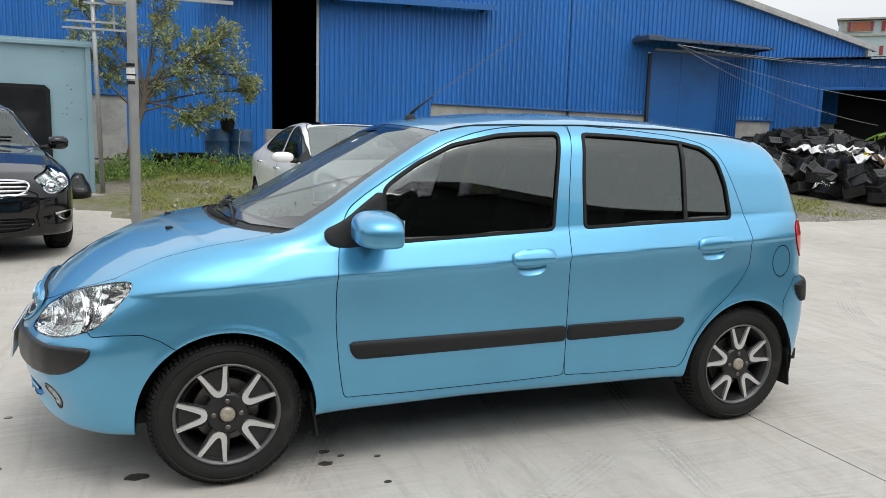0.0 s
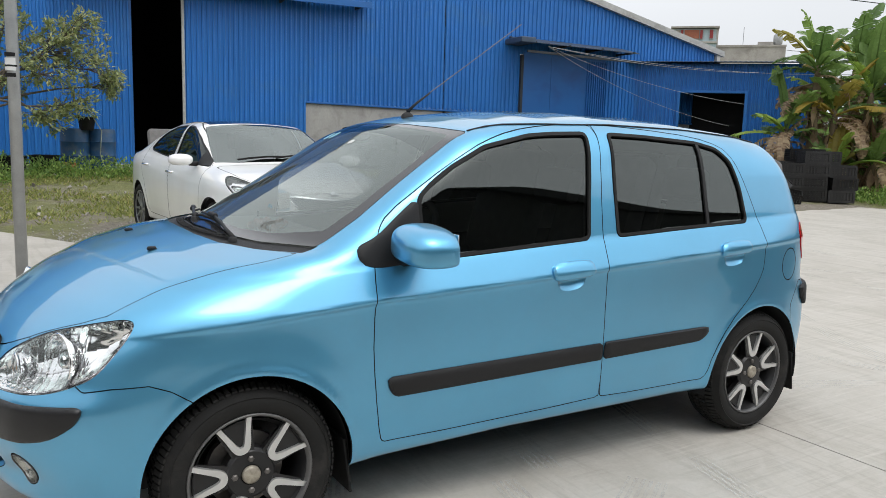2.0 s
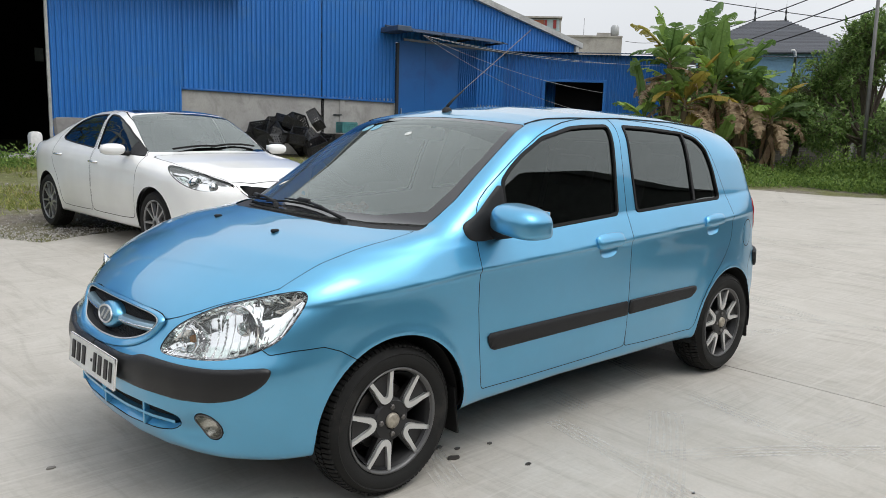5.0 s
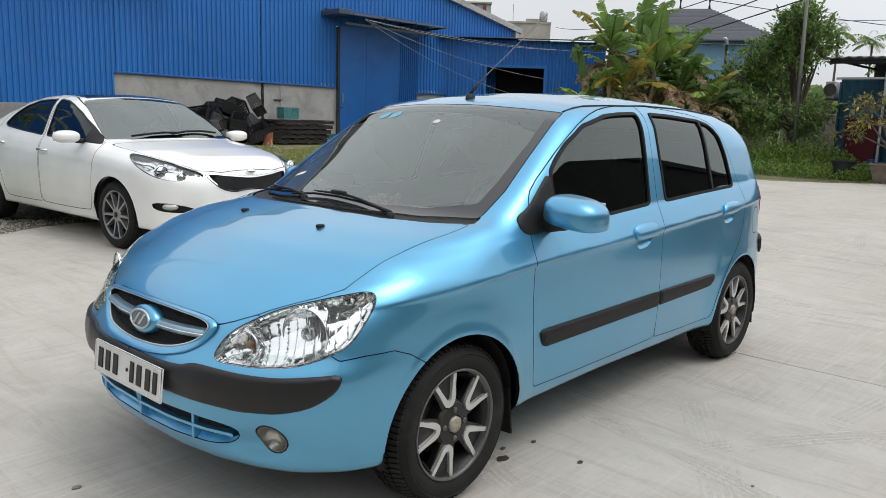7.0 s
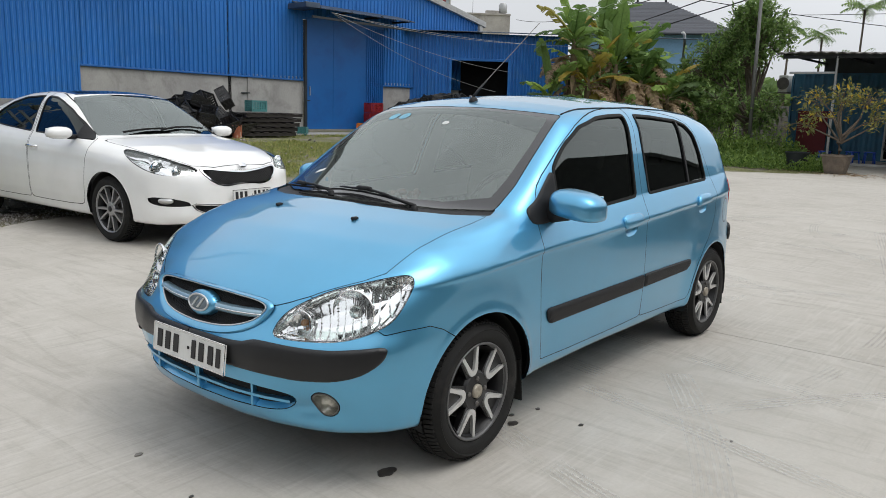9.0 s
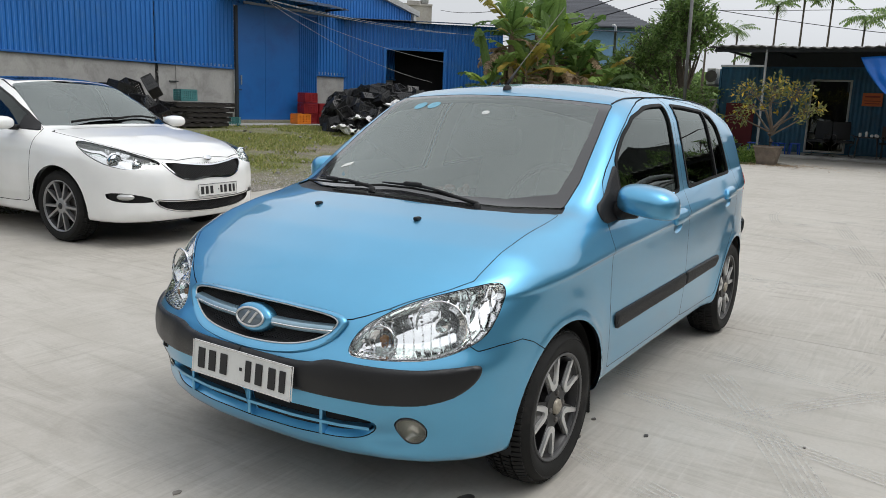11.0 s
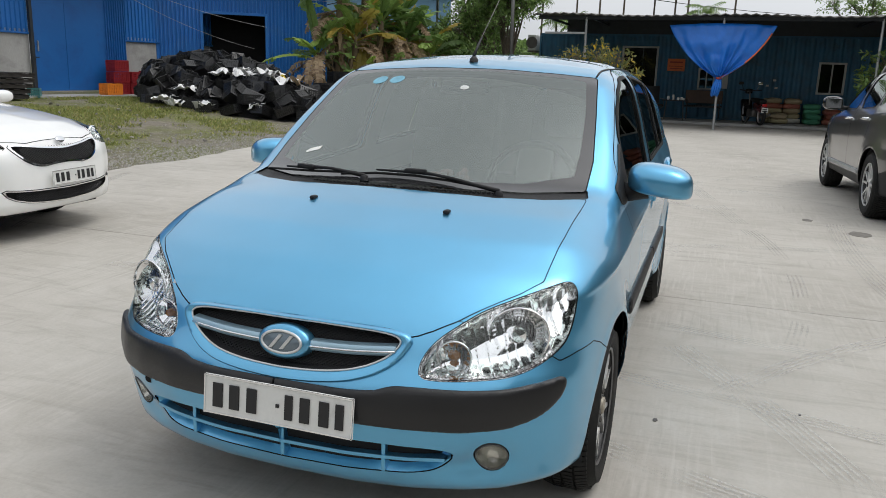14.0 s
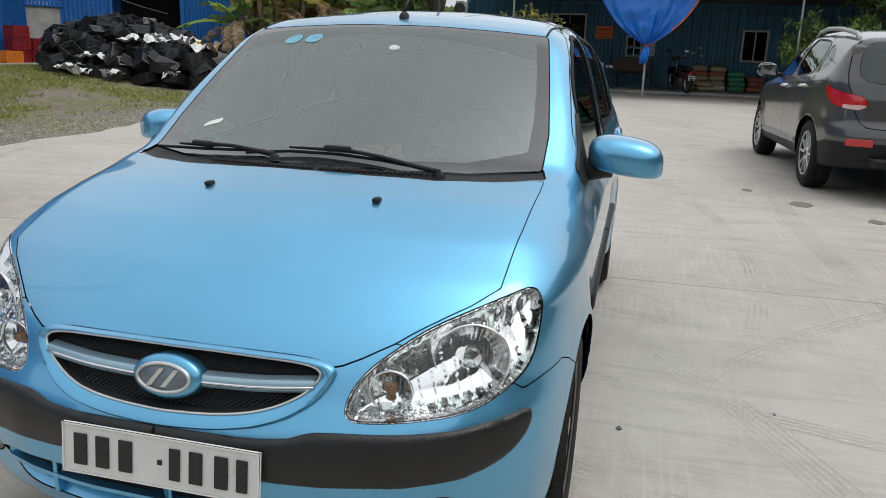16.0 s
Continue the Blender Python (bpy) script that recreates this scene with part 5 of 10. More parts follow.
WA, WE, WN = Vector((4.22, 17.88, 0)), Vector((0.9921, -0.1257, 0)), Vector((0.1257, 0.9921, 0))


def rise(x, y):
    """Height of the ground: level under the yard, rising towards the warehouse."""
    q = (x - 4.22) * 0.1257 + (y - 17.88) * 0.9921
    h = 0.43 * smooth((q + 10.6) / 8.6) * smooth((27 - x) / 8)
    return h * (1 - smooth((-x - 0.6) / 1.2) * smooth((16 - y) / 3))


def wall_at(s, off=0.0, z=0.0):
    p = WA + WE * s + WN * off
    return Vector((p.x, p.y, z))


WALL_TURN = math.degrees(math.atan2(WE.y, WE.x))


def concrete_mat():
    m = bpy.data.materials.new("pale yard concrete")
    m.use_nodes = True
    nt = m.node_tree
    p = nt.nodes["Principled BSDF"]
    big = noise_node(nt, 0.35, 6, 0.6, distort=0.6)
    mid = noise_node(nt, 2.4, 8, 0.7, distort=1.2)
    fine = noise_node(nt, 60, 4)
    streak = noise_node(nt, 1.0, 7, 0.7, stretch=(5.5, 0.7, 1.0), distort=1.5)
    col = ramp(nt, big, [(0.3, (0.385, 0.358, 0.315)), (0.55, (0.465, 0.438, 0.392)), (0.75, (0.515, 0.488, 0.44))])
    col = mix(nt, ramp(nt, mid, [(0.42, (0, 0, 0)), (0.75, (0.7, 0.7, 0.7))]), col, (0.555, 0.53, 0.485))
    col = mix(nt, ramp(nt, streak, [(0.50, (0, 0, 0)), (0.70, (0.6, 0.6, 0.6))]), col, (0.325, 0.30, 0.26))
    # faint sweeps of the trowel and the broom, in two directions
    for turn, where, tone in ((0.9, 0.8, (0.58, 0.555, 0.508)), (-0.5, 1.1, (0.35, 0.325, 0.285))):
        tc = nt.nodes.new("ShaderNodeTexCoord")
        mp = nt.nodes.new("ShaderNodeMapping")
        mp.inputs["Rotation"].default_value = (0, 0, turn)
        mp.inputs["Scale"].default_value = (2.2, 42.0, 1.0)
        nt.links.new(tc.outputs["Object"], mp.inputs["Vector"])
        sn = nt.nodes.new("ShaderNodeTexNoise")
        sn.inputs["Scale"].default_value, sn.inputs["Detail"].default_value, sn.inputs["Distortion"].default_value = 1.0, 5.0, 0.6
        nt.links.new(mp.outputs[0], sn.inputs["Vector"])
        broom = ramp(nt, sn.outputs["Fac"], [(0.50, (0, 0, 0)), (0.70, (0.5, 0.5, 0.5))])
        zone = ramp(nt, noise_node(nt, where, 5, 0.6, distort=0.8), [(0.47, (0, 0, 0)), (0.60, (1, 1, 1))])
        col = mix(nt, mix(nt, 1.0, broom, zone, "MULTIPLY"), col, tone)
    swirl = nt.nodes.new("ShaderNodeTexWave")
    swirl.wave_type, swirl.rings_direction = "RINGS", "Z"
    swirl.inputs["Scale"].default_value, swirl.inputs["Distortion"].default_value, swirl.inputs["Detail"].default_value, swirl.inputs["Detail Scale"].default_value = 2.3, 9.0, 4.0, 1.2
    co = nt.nodes.new("ShaderNodeTexCoord")
    nt.links.new(co.outputs["Object"], swirl.inputs["Vector"])
    patch = ramp(nt, noise_node(nt, 0.55, 3), [(0.5, (0, 0, 0)), (0.68, (1, 1, 1))])
    sw = mix(nt, 1.0, ramp(nt, swirl.outputs["Fac"], [(0.55, (0, 0, 0)), (0.95, (0.16, 0.16, 0.16))]), patch, "MULTIPLY")
    col = mix(nt, sw, col, (0.60, 0.585, 0.55))
    col = mix(nt, 1.0, col, ramp(nt, fine, [(0.3, (0.93, 0.93, 0.93)), (0.7, (1, 1, 1))]), "MULTIPLY")
    nt.links.new(col, p.inputs["Base Color"])
    p.inputs["Roughness"].default_value = 0.82
    p.inputs["Specular IOR Level"].default_value = 0.3
    b = nt.nodes.new("ShaderNodeBump")
    b.inputs["Strength"].default_value, b.inputs["Distance"].default_value = 0.8, 0.003
    nt.links.new(mid, b.inputs["Height"])
    nt.links.new(b.outputs[0], p.inputs["Normal"])
    return m


def soil_mat():
    m = bpy.data.materials.new("soil with gravel and thin grass")
    m.use_nodes = True
    nt = m.node_tree
    p = nt.nodes["Principled BSDF"]
    a, b_, c = noise_node(nt, 0.45, 6, 0.65), noise_node(nt, 6, 6, 0.7), noise_node(nt, 45, 4, 0.7)
    soil = ramp(nt, b_, [(0.3, (0.20, 0.172, 0.135)), (0.6, (0.34, 0.30, 0.245)), (0.75, (0.44, 0.405, 0.345))])
    grass = ramp(nt, b_, [(0.3, (0.14, 0.155, 0.05)), (0.7, (0.28, 0.28, 0.11))])
    col = mix(nt, ramp(nt, a, [(0.42, (0, 0, 0)), (0.56, (1, 1, 1))]), soil, grass)
    col = mix(nt, 1.0, col, ramp(nt, c, [(0.25, (0.6, 0.6, 0.6)), (0.75, (1, 1, 1))]), "MULTIPLY")
    nt.links.new(col, p.inputs["Base Color"])
    p.inputs["Roughness"].default_value = 0.95
    bp = nt.nodes.new("ShaderNodeBump")
    bp.inputs["Distance"].default_value = 0.03
    nt.links.new(c, bp.inputs["Height"])
    nt.links.new(bp.outputs[0], p.inputs["Normal"])
    return m


CONCRETE, SOIL = concrete_mat(), soil_mat()
ROUGH_CONCRETE = mat("stained cast concrete", (0.40, 0.392, 0.375), 0.9, vary=0.2, scale=1.2, fine=40, bump=0.002, dirt=(0.23, 0.225, 0.21), dirt_at=(0.48, 0.72), dirt_scale=1.6, stretch=(1.0, 1.0, 0.35))
BLUE_SHEET = mat("blue painted steel sheet", (0.026, 0.17, 0.51), 0.42, spec=0.35, vary=0.10, scale=0.9, fine=25, random_by=0.10, dirt=(0.055, 0.18, 0.41), dirt_at=(0.55, 0.85), dirt_scale=1.1, stretch=(1, 1, 0.25))
BLUE_DOOR = mat("blue flat steel door", (0.014, 0.122, 0.385), 0.4, vary=0.08, scale=0.7, dirt=(0.02, 0.06, 0.20), dirt_at=(0.5, 0.9), dirt_scale=1.0)
GALV = mat("galvanised steel", (0.42, 0.43, 0.43), 0.5, 0.6, vary=0.15, scale=8, fine=90, dirt=(0.28, 0.25, 0.21), dirt_at=(0.6, 0.85), dirt_scale=4)
DARK_STEEL = mat("dark painted steel", (0.03, 0.035, 0.04), 0.55, 0.2, vary=0.2)
# near-black colour stands in for the shade inside the rooms
VOID = mat("near-black interior shade", (0.008, 0.008, 0.009), 0.95)
ROOF_EDGE = mat("pale roof flashing", (0.45, 0.45, 0.43), 0.6, 0.1, vary=0.15, dirt=(0.22, 0.21, 0.19), dirt_at=(0.5, 0.8), dirt_scale=2)

# one sheet to the horizon, finer near the yard
xs = np.concatenate([np.linspace(-1500, -40, 12), np.linspace(-36, 60, 97), np.linspace(70, 1500, 12)])
ys = np.concatenate([np.linspace(-1500, -40, 12), np.linspace(-36, 60, 97), np.linspace(70, 1500, 12)])
g = Geo()
nx, ny = len(xs), len(ys)
for x in xs:
    for y in ys:
        n = noise.noise(Vector((x * 0.6, y * 0.6, 0))) * 0.03 if 6 < y < 18 and x > -2 else 0.0
        g.v.append((x, y, float(rise(x, y)) - 0.035 + (n if rise(x, y) > 0.02 else 0.0)))
for i in range(nx - 1):
    for j in range(ny - 1):
        a = i * ny + j
        g.f.append((a, a + ny, a + ny + 1, a + 1))
tagged(g.ob("ground", SOIL, smooth=True), "bare soil with gravel and patchy thin grass", "ground", kind="structure")

# the concrete yard: slabs of poured concrete with an uneven edge towards the grass
edge = [(0.75, 6.25), (1.8, 6.7), (3.2, 6.35), (4.6, 6.25), (6.0, 6.55), (7.4, 6.45), (8.8, 6.7), (10.4, 6.65), (12.0, 6.8), (13.6, 7.05), (15.4, 7.1), (17.1, 7.25), (17.35, 6.2), (17.3, 4.3), (18.3, 3.0), (20.0, 1.8), (20.6, 2.6), (26.0, 3.4)]


def slab(name, poly, thick, material, z=0.0):
    g = Geo()
    g.prism(poly, z - thick, z)
    return g.ob(name, material)


yard = tagged(thing("yard_concrete", "pale grey poured concrete yard with tyre marks and stains", "pavement", kind="structure"))
random.seed(4)
rag = []
for (x0, y0), (x1, y1) in zip(edge[:-1], edge[1:]):
    n = max(2, int(math.hypot(x1 - x0, y1 - y0) / 0.22))
    for i in range(n):
        t = i / n
        rag.append((x0 + (x1 - x0) * t + random.uniform(-0.05, 0.05), y0 + (y1 - y0) * t + random.uniform(-0.07, 0.07)))
# joint at x = 2.58 splits the yard into two pours
JX = 2.582
left_edge = [p for p in rag if p[0] < JX - 0.06]
right_edge = [p for p in rag if p[0] > JX + 0.06]
g = Geo()
g.prism([(-45, -11.8), (JX - 0.004, -11.8), (JX - 0.004, 6.55)] + left_edge[::-1] + [(-0.35, 8.2), (-0.75, 8.6), (-0.72, 13.5), (-2.5, 16.5), (-45, 16.5)], -0.06, 0.0)
g.ob("slab", CONCRETE, yard)
g = Geo()
g.prism([(JX + 0.004, -11.8), (60, -11.8), (60, 3.4)] + right_edge[::-1] + [(JX + 0.004, 6.5)], -0.06, 0.0)
g.ob("slab", CONCRETE, yard)
# oil and water stains on the concrete, thin wet films
STAIN = mat("dark wet stain", (0.07, 0.064, 0.058), 0.35, vary=0.3, scale=20)
OLDSTAIN = mat("old dirt stain", (0.20, 0.185, 0.165), 0.8, vary=0.25, scale=14)


def blot(x, y, r, material, seed, kx=1.5):
    random.seed(seed)
    pts = []
    for k in range(18):
        a = 2 * math.pi * k / 18
        q = r * (0.75 + 0.4 * random.random())
        pts.append((x + q * kx * math.cos(a), y + q * math.sin(a)))
    pts = [tuple(p) for p in chaikin(pts, 1)]
    g = Geo()
    n = len(pts)
    g.add([(*p, 0.0045) for p in pts] + [(*p, 0.0) for p in pts], [tuple(range(n))] + [(i, n + i, n + (i + 1) % n, (i + 1) % n) for i in range(n)])
    return g.ob("stain", material, yard)


for i, (x, y, r) in enumerate(((-0.335, -0.585, 0.030), (0.42, -0.56, 0.016), (0.40, -0.68, 0.020), (0.48, -0.62, 0.010), (-0.45, -0.93, 0.035), (-0.55, -0.80, 0.012), (-0.62, -0.72, 0.016), (-0.66, -0.70, 0.012), (-0.52, -0.86, 0.012),
                               (0.63, -0.67, 0.010), (-0.25, -1.02, 0.014), (0.60, -0.92, 0.010), (-0.85, -0.35, 0.008), (-0.95, -0.2, 0.007), (0.2, -1.9, 0.008), (1.1, -2.1, 0.007), (0.9, -1.5, 0.006), (-0.9, 0.25, 0.012), (5.6, -2.4, 0.10), (5.0, -2.9, 0.07), (6.2, -2.0, 0.05))):
    blot(x, y, r, STAIN if i not in (17, 18, 19, 20) else OLDSTAIN, i)

# tyre tracks: thin films of pale dust in parallel stripes, broken by wear
def dust_mat():
    m = bpy.data.materials.new("pale tyre dust")
    m.use_nodes = True
    nt = m.node_tree
    p = nt.nodes["Principled BSDF"]
    p.inputs["Roughness"].default_value = 0.95
    oi = nt.nodes.new("ShaderNodeObjectInfo")
    nt.links.new(ramp(nt, oi.outputs["Random"], [(0.0, (0.43, 0.405, 0.365)), (0.2, (0.55, 0.535, 0.50)), (1.0, (0.66, 0.645, 0.61))]), p.inputs["Base Color"])
    tr = nt.nodes.new("ShaderNodeBsdfTransparent")
    ms = nt.nodes.new("ShaderNodeMixShader")
    a = ramp(nt, noise_node(nt, 1.6, 4), [(0.42, (0, 0, 0)), (0.62, (1, 1, 1))])
    b = ramp(nt, noise_node(nt, 55, 3), [(0.35, (0.12, 0.12, 0.12)), (0.65, (0.42, 0.42, 0.42))])
    nt.links.new(mix(nt, 1.0, a, b, "MULTIPLY"), ms.inputs[0])
    nt.links.new(tr.outputs[0], ms.inputs[1])
    nt.links.new(p.outputs[0], ms.inputs[2])
    nt.links.new(ms.outputs[0], nt.nodes["Material Output"].inputs[0])
    return m


DUST = dust_mat()
random.seed(8)
for i in range(30):
    x0, y0 = random.uniform(0.5, 8.5), random.uniform(-5.5, 1.5)
    if i % 3 == 0:
        x0, y0 = random.uniform(-2.5, 3.0), random.uniform(-4.5, -1.2)
    if i % 7 == 3:
        x0, y0 = random.uniform(0.5, 14.0), random.uniform(1.5, 5.5)
    h0, bend = random.choice((15, 35, 60, -20, -40, 80)) + random.uniform(-12, 12), random.uniform(-0.22, 0.22)
    g = Geo()
    path = [Vector((x0, y0, 0))]
    for k in range(26):
        a = radians(h0) + bend * k * 0.14
        path.append(path[-1] + Vector((math.cos(a), math.sin(a), 0)) * 0.14)
    wide = random.choice((4, 5, 6))
    for st in range(wide):
        o = (st - wide / 2) * 0.030
        half = random.uniform(0.006, 0.011)
        vs = []
        for k, q in enumerate(path):
            d = (path[min(k + 1, 26)] - path[max(k - 1, 0)]).normalized()
            s_ = Vector((-d.y, d.x, 0))
            vs += [tuple(q + s_ * (o - half) + Vector((0, 0, 0.0042 + 0.00012 * i))), tuple(q + s_ * (o + half) + Vector((0, 0, 0.0042 + 0.00012 * i)))]
        g.add(vs, [(2 * k, 2 * k + 1, 2 * k + 3, 2 * k + 2) for k in range(26)])
    tagged(g.ob("tyre_print", DUST, yard), kind="stuff")

# small stones at the edge of the slab, and the gravel strip
PEBBLE = mat("grey gravel", (0.50, 0.475, 0.43), 0.9, vary=0.2, island=0.35)
random.seed(21)
g = Geo()
cube = [(-1, -1, -1), (1, -1, -1), (1, 1, -1), (-1, 1, -1), (-0.6, -0.6, 1), (0.6, -0.6, 1), (0.6, 0.6, 1), (-0.6, 0.6, 1)]
cf = [(0, 3, 2, 1), (4, 5, 6, 7), (0, 1, 5, 4), (1, 2, 6, 5), (2, 3, 7, 6), (3, 0, 4, 7)]
for i in range(9500):
    if i % 12:
        x = random.uniform(0.2, 13.5)
        y = 6.35 + abs(random.gauss(0.0, 0.9)) + 0.03 * x
    else:
        x = random.uniform(-0.6, 17)
        y = random.uniform(6.6, 15)
    s = random.uniform(0.004, 0.012) * (1.6 if random.random() < 0.06 else 1)
    m = pose(x, y, float(rise(x, y)) - 0.02 + s * 0.4, random.uniform(0, 30), random.uniform(0, 30), random.uniform(0, 360)) @ Matrix.Diagonal((s, s * random.uniform(0.6, 1), s * random.uniform(0.4, 0.8), 1))
    g.add(cube, cf, m)
tagged(g.ob("gravel", PEBBLE), "loose grey gravel along the concrete edge", "gravel", kind="stuff")

# ---- the blue warehouse: gable wall with ribbed sheets ----
HEIGHT = lambda s: 8.62 - 0.235 * max(0.0, s)
ware = thing("wall_warehouse", "blue ribbed steel sheet warehouse wall above a concrete base", "wall", pose(WA.x, WA.y, 0, 0, 0, WALL_TURN), kind="structure")
RIB, DEEP = 0.142, 0.036


def sheet_strip(name, s0, s1, zlo, ztop, parent, off=0.0, material=BLUE_SHEET, rib=RIB):
    """One ribbed sheet from s0 to s1; ztop gives its upper edge."""
    prof = [0.0]
    us, ds = [], []
    n = max(1, round((s1 - s0) / rib))
    w = (s1 - s0) / n
    for i in range(n):
        u = s0 + i * w
        for k, d in ((0.0, 0.0), (0.42, 0.0), (0.56, -DEEP), (0.86, -DEEP)):
            us.append(u + k * w)
            ds.append(d)
    us.append(s1)
    ds.append(0.0)
    g = Geo()
    low = zlo if callable(zlo) else lambda u: zlo
    for u, d in zip(us, ds):
        g.v += [(u, d + off, low(u)), (u, d + off, ztop(u)), (u, off + 0.004, ztop(u)), (u, off + 0.004, low(u))]
    for i in range(len(us) - 1):
        a = i * 4
        g.f += [(a, a + 4, a + 5, a + 1), (a + 1, a + 5, a + 6, a + 2), (a, a + 3, a + 7, a + 4)]
    return g.ob(name, material, parent)


def sheets(s0, s1, zlo, ztop, parent, step=1.0, **kw):
    n = max(1, round((s1 - s0) / step))
    for i in range(n):
        sheet_strip("sheet", s0 + (s1 - s0) * i / n, s0 + (s1 - s0) * (i + 1) / n, zlo, ztop, parent, **kw)


BASE = 0.43
sheets(-24.0, -4.9, 2.1, lambda s: 8.5, ware)
sheets(-4.9, -1.22, BASE, lambda s: 8.6, ware)
sheets(-1.22, 0.02, 6.2, lambda s: 8.6, ware)
sheets(0.02, 3.22, BASE, HEIGHT, ware, off=-0.05)
sheets(3.22, 9.92, lambda s: 2.18 - 0.015 * (s - 3.22), HEIGHT, ware)
sheets(9.92, 13.08, 3.92, HEIGHT, ware)
sheets(13.08, 17.75, 2.03, HEIGHT, ware)
# concrete base walls, with the pier
for s0, s1, z1 in ((-24.0, -4.9, 2.1), (3.22, 9.92, 2.08), (13.08, 17.75, 2.03)):
    lean = 0.86 if s0 == 3.22 else 0.0
    Geo().box(((s0 + s1) / 2, 0.10, (z1 - 0.3) / 2), (s1 - s0, 0.2, z1 + 0.5)).ob("base_wall", ROUGH_CONCRETE, ware)
    Geo().box((0, 0, 0), (s1 - s0, 0.07, 0.05), pose((s0 + s1) / 2, -0.03, z1 - 0.01 + 0.0583 * lean, 0, lean, 0), 0.008).ob("base_flashing", BLUE_DOOR, ware)
Geo().box((8.05, -0.015, 1.2), (0.16, 0.03, 1.75), None, 0.01).ob("pier", ROUGH_CONCRETE, ware)
Geo().box((7.9, -0.02, 1.62), (0.28, 0.03, 0.03)).ob("pier_bar", DARK_STEEL, ware)
# flashing along the gable
g = Geo()
pts = [(s, HEIGHT(s)) for s in (0.0, 6.0, 12.0, 17.95)]
for (a, za), (b, zb) in zip(pts[:-1], pts[1:]):
    g.add([(a, -0.16, za - 0.05), (b, -0.16, zb - 0.05), (b, -0.16, zb + 0.14), (a, -0.16, za + 0.14), (a, 0.3, za - 0.05), (b, 0.3, zb - 0.05), (b, 0.3, zb + 0.14), (a, 0.3, za + 0.14)],
          [(0, 1, 2, 3), (3, 2, 6, 7), (0, 4, 5, 1), (4, 7, 6, 5), (1, 5, 6, 2), (0, 3, 7, 4)])
g.ob("gable_flashing", ROOF_EDGE, ware)
Geo().box((17.72, -0.06, 3.4), (0.14, 0.14, 2.3)).ob("corner_flashing", ROOF_EDGE, ware)
# the tall open doorway: hall shade painted near-black, a frame and a sliding leaf edge
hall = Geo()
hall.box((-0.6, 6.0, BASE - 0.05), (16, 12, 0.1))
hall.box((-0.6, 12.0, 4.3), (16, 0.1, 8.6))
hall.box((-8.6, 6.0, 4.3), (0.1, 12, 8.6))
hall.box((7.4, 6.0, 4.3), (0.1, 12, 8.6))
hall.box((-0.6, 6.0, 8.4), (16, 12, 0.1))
hall.ob("hall_shade_lining", VOID, ware)
Geo().box((0.02, -0.075, 3.3), (0.07, 0.10, 5.8), None, 0.01).ob("door_edge", ROOF_EDGE, ware)
Geo().box((-1.22, 0.0, 3.3), (0.06, 0.08, 5.8), None, 0.01).ob("door_jamb", BLUE_DOOR, ware)
# pale panel painted as bits of light at the far side of the hall
Geo().box((1.6, 11.9, 3.6), (0.3, 0.02, 0.5)).ob("far_light_panel", mat("pale colour for hall daylight", (0.6, 0.6, 0.58), 0.8), ware)
# rain hood over the sliding doors
hood_m = pose(WA.x, WA.y, 0, 0, 0, WALL_TURN)
rh = thing("rain_hood", "blue steel rain hood above the sliding doors", "awning", hood_m)
Geo().box((1.0, -0.32, 4.86), (7.8, 0.52, 0.05), None, 0.006).ob("hood_sheet", BLUE_DOOR, rh)
Geo().box((1.0, -0.575, 4.82), (7.8, 0.03, 0.16), None, 0.006).ob("hood_lip", BLUE_DOOR, rh)
for s in (-2.4, 0.4, 2.5, 4.6):
    Geo().box((s, -0.3, 4.78), (0.05, 0.5, 0.10)).ob("bracket", DARK_STEEL, rh)
# blue sliding door with its frame
sd = thing("sliding_door", "closed flat blue steel sliding door of the warehouse", "door", hood_m)
for s0, s1 in ((9.98, 11.0), (11.0, 13.05)):
    Geo().box(((s0 + s1) / 2, -0.06, (0.47 + 3.88) / 2), (s1 - s0 - 0.008, 0.05, 3.41), Matrix.Translation((0, 0, 0.09)), 0.004).ob("leaf", BLUE_DOOR, sd)
Geo().box((9.94, -0.09, 2.15), (0.09, 0.10, 3.5), None, 0.008).ob("door_post", DARK_STEEL, sd)
Geo().box((10.10, -0.11, 1.75), (0.03, 0.04, 0.28), None, 0.008).ob("pull_handle", GALV, sd)
Geo().box((9.96, -0.16, 1.45), (0.22, 0.03, 0.03)).ob("bolt", DARK_STEEL, sd)
sheets(12.3, 13.05, 0.5, lambda s: 3.86, sd, off=-0.09, rib=0.08, material=BLUE_DOOR, step=0.75)
# canopy over it
cn = thing("door_canopy", "weathered blue ribbed canopy above the sliding door", "awning", hood_m)
sheet_g = Geo()
n = 84
for i in range(n + 1):
    s = 9.5 + i * (4.2 / n)
    dz = 0.010 if i % 2 else -0.010
    sheet_g.v += [(s, -0.95, 4.20 + dz - (s - 9.5) * 0.02), (s, 0.0, 4.42 + dz - (s - 9.5) * 0.02), (s, 0.0, 4.40 + dz - (s - 9.5) * 0.02), (s, -0.95, 4.18 + dz - (s - 9.5) * 0.02)]
for i in range(n):
    a = i * 4
    sheet_g.f += [(a, a + 4, a + 5, a + 1), (a + 3, a + 2, a + 6, a + 7), (a, a + 3, a + 7, a + 4)]
WEATHERED = mat("weathered steel sheet", (0.07, 0.10, 0.15), 0.6, 0.3, vary=0.25, dirt=(0.10, 0.08, 0.06), dirt_at=(0.55, 0.8), dirt_scale=2)
sheet_g.ob("canopy_sheet", WEATHERED, cn)
Geo().box((9.62, -0.5, 4.24), (0.5, 1.0, 0.16), None, 0.02).ob("canopy_end", WEATHERED, cn)
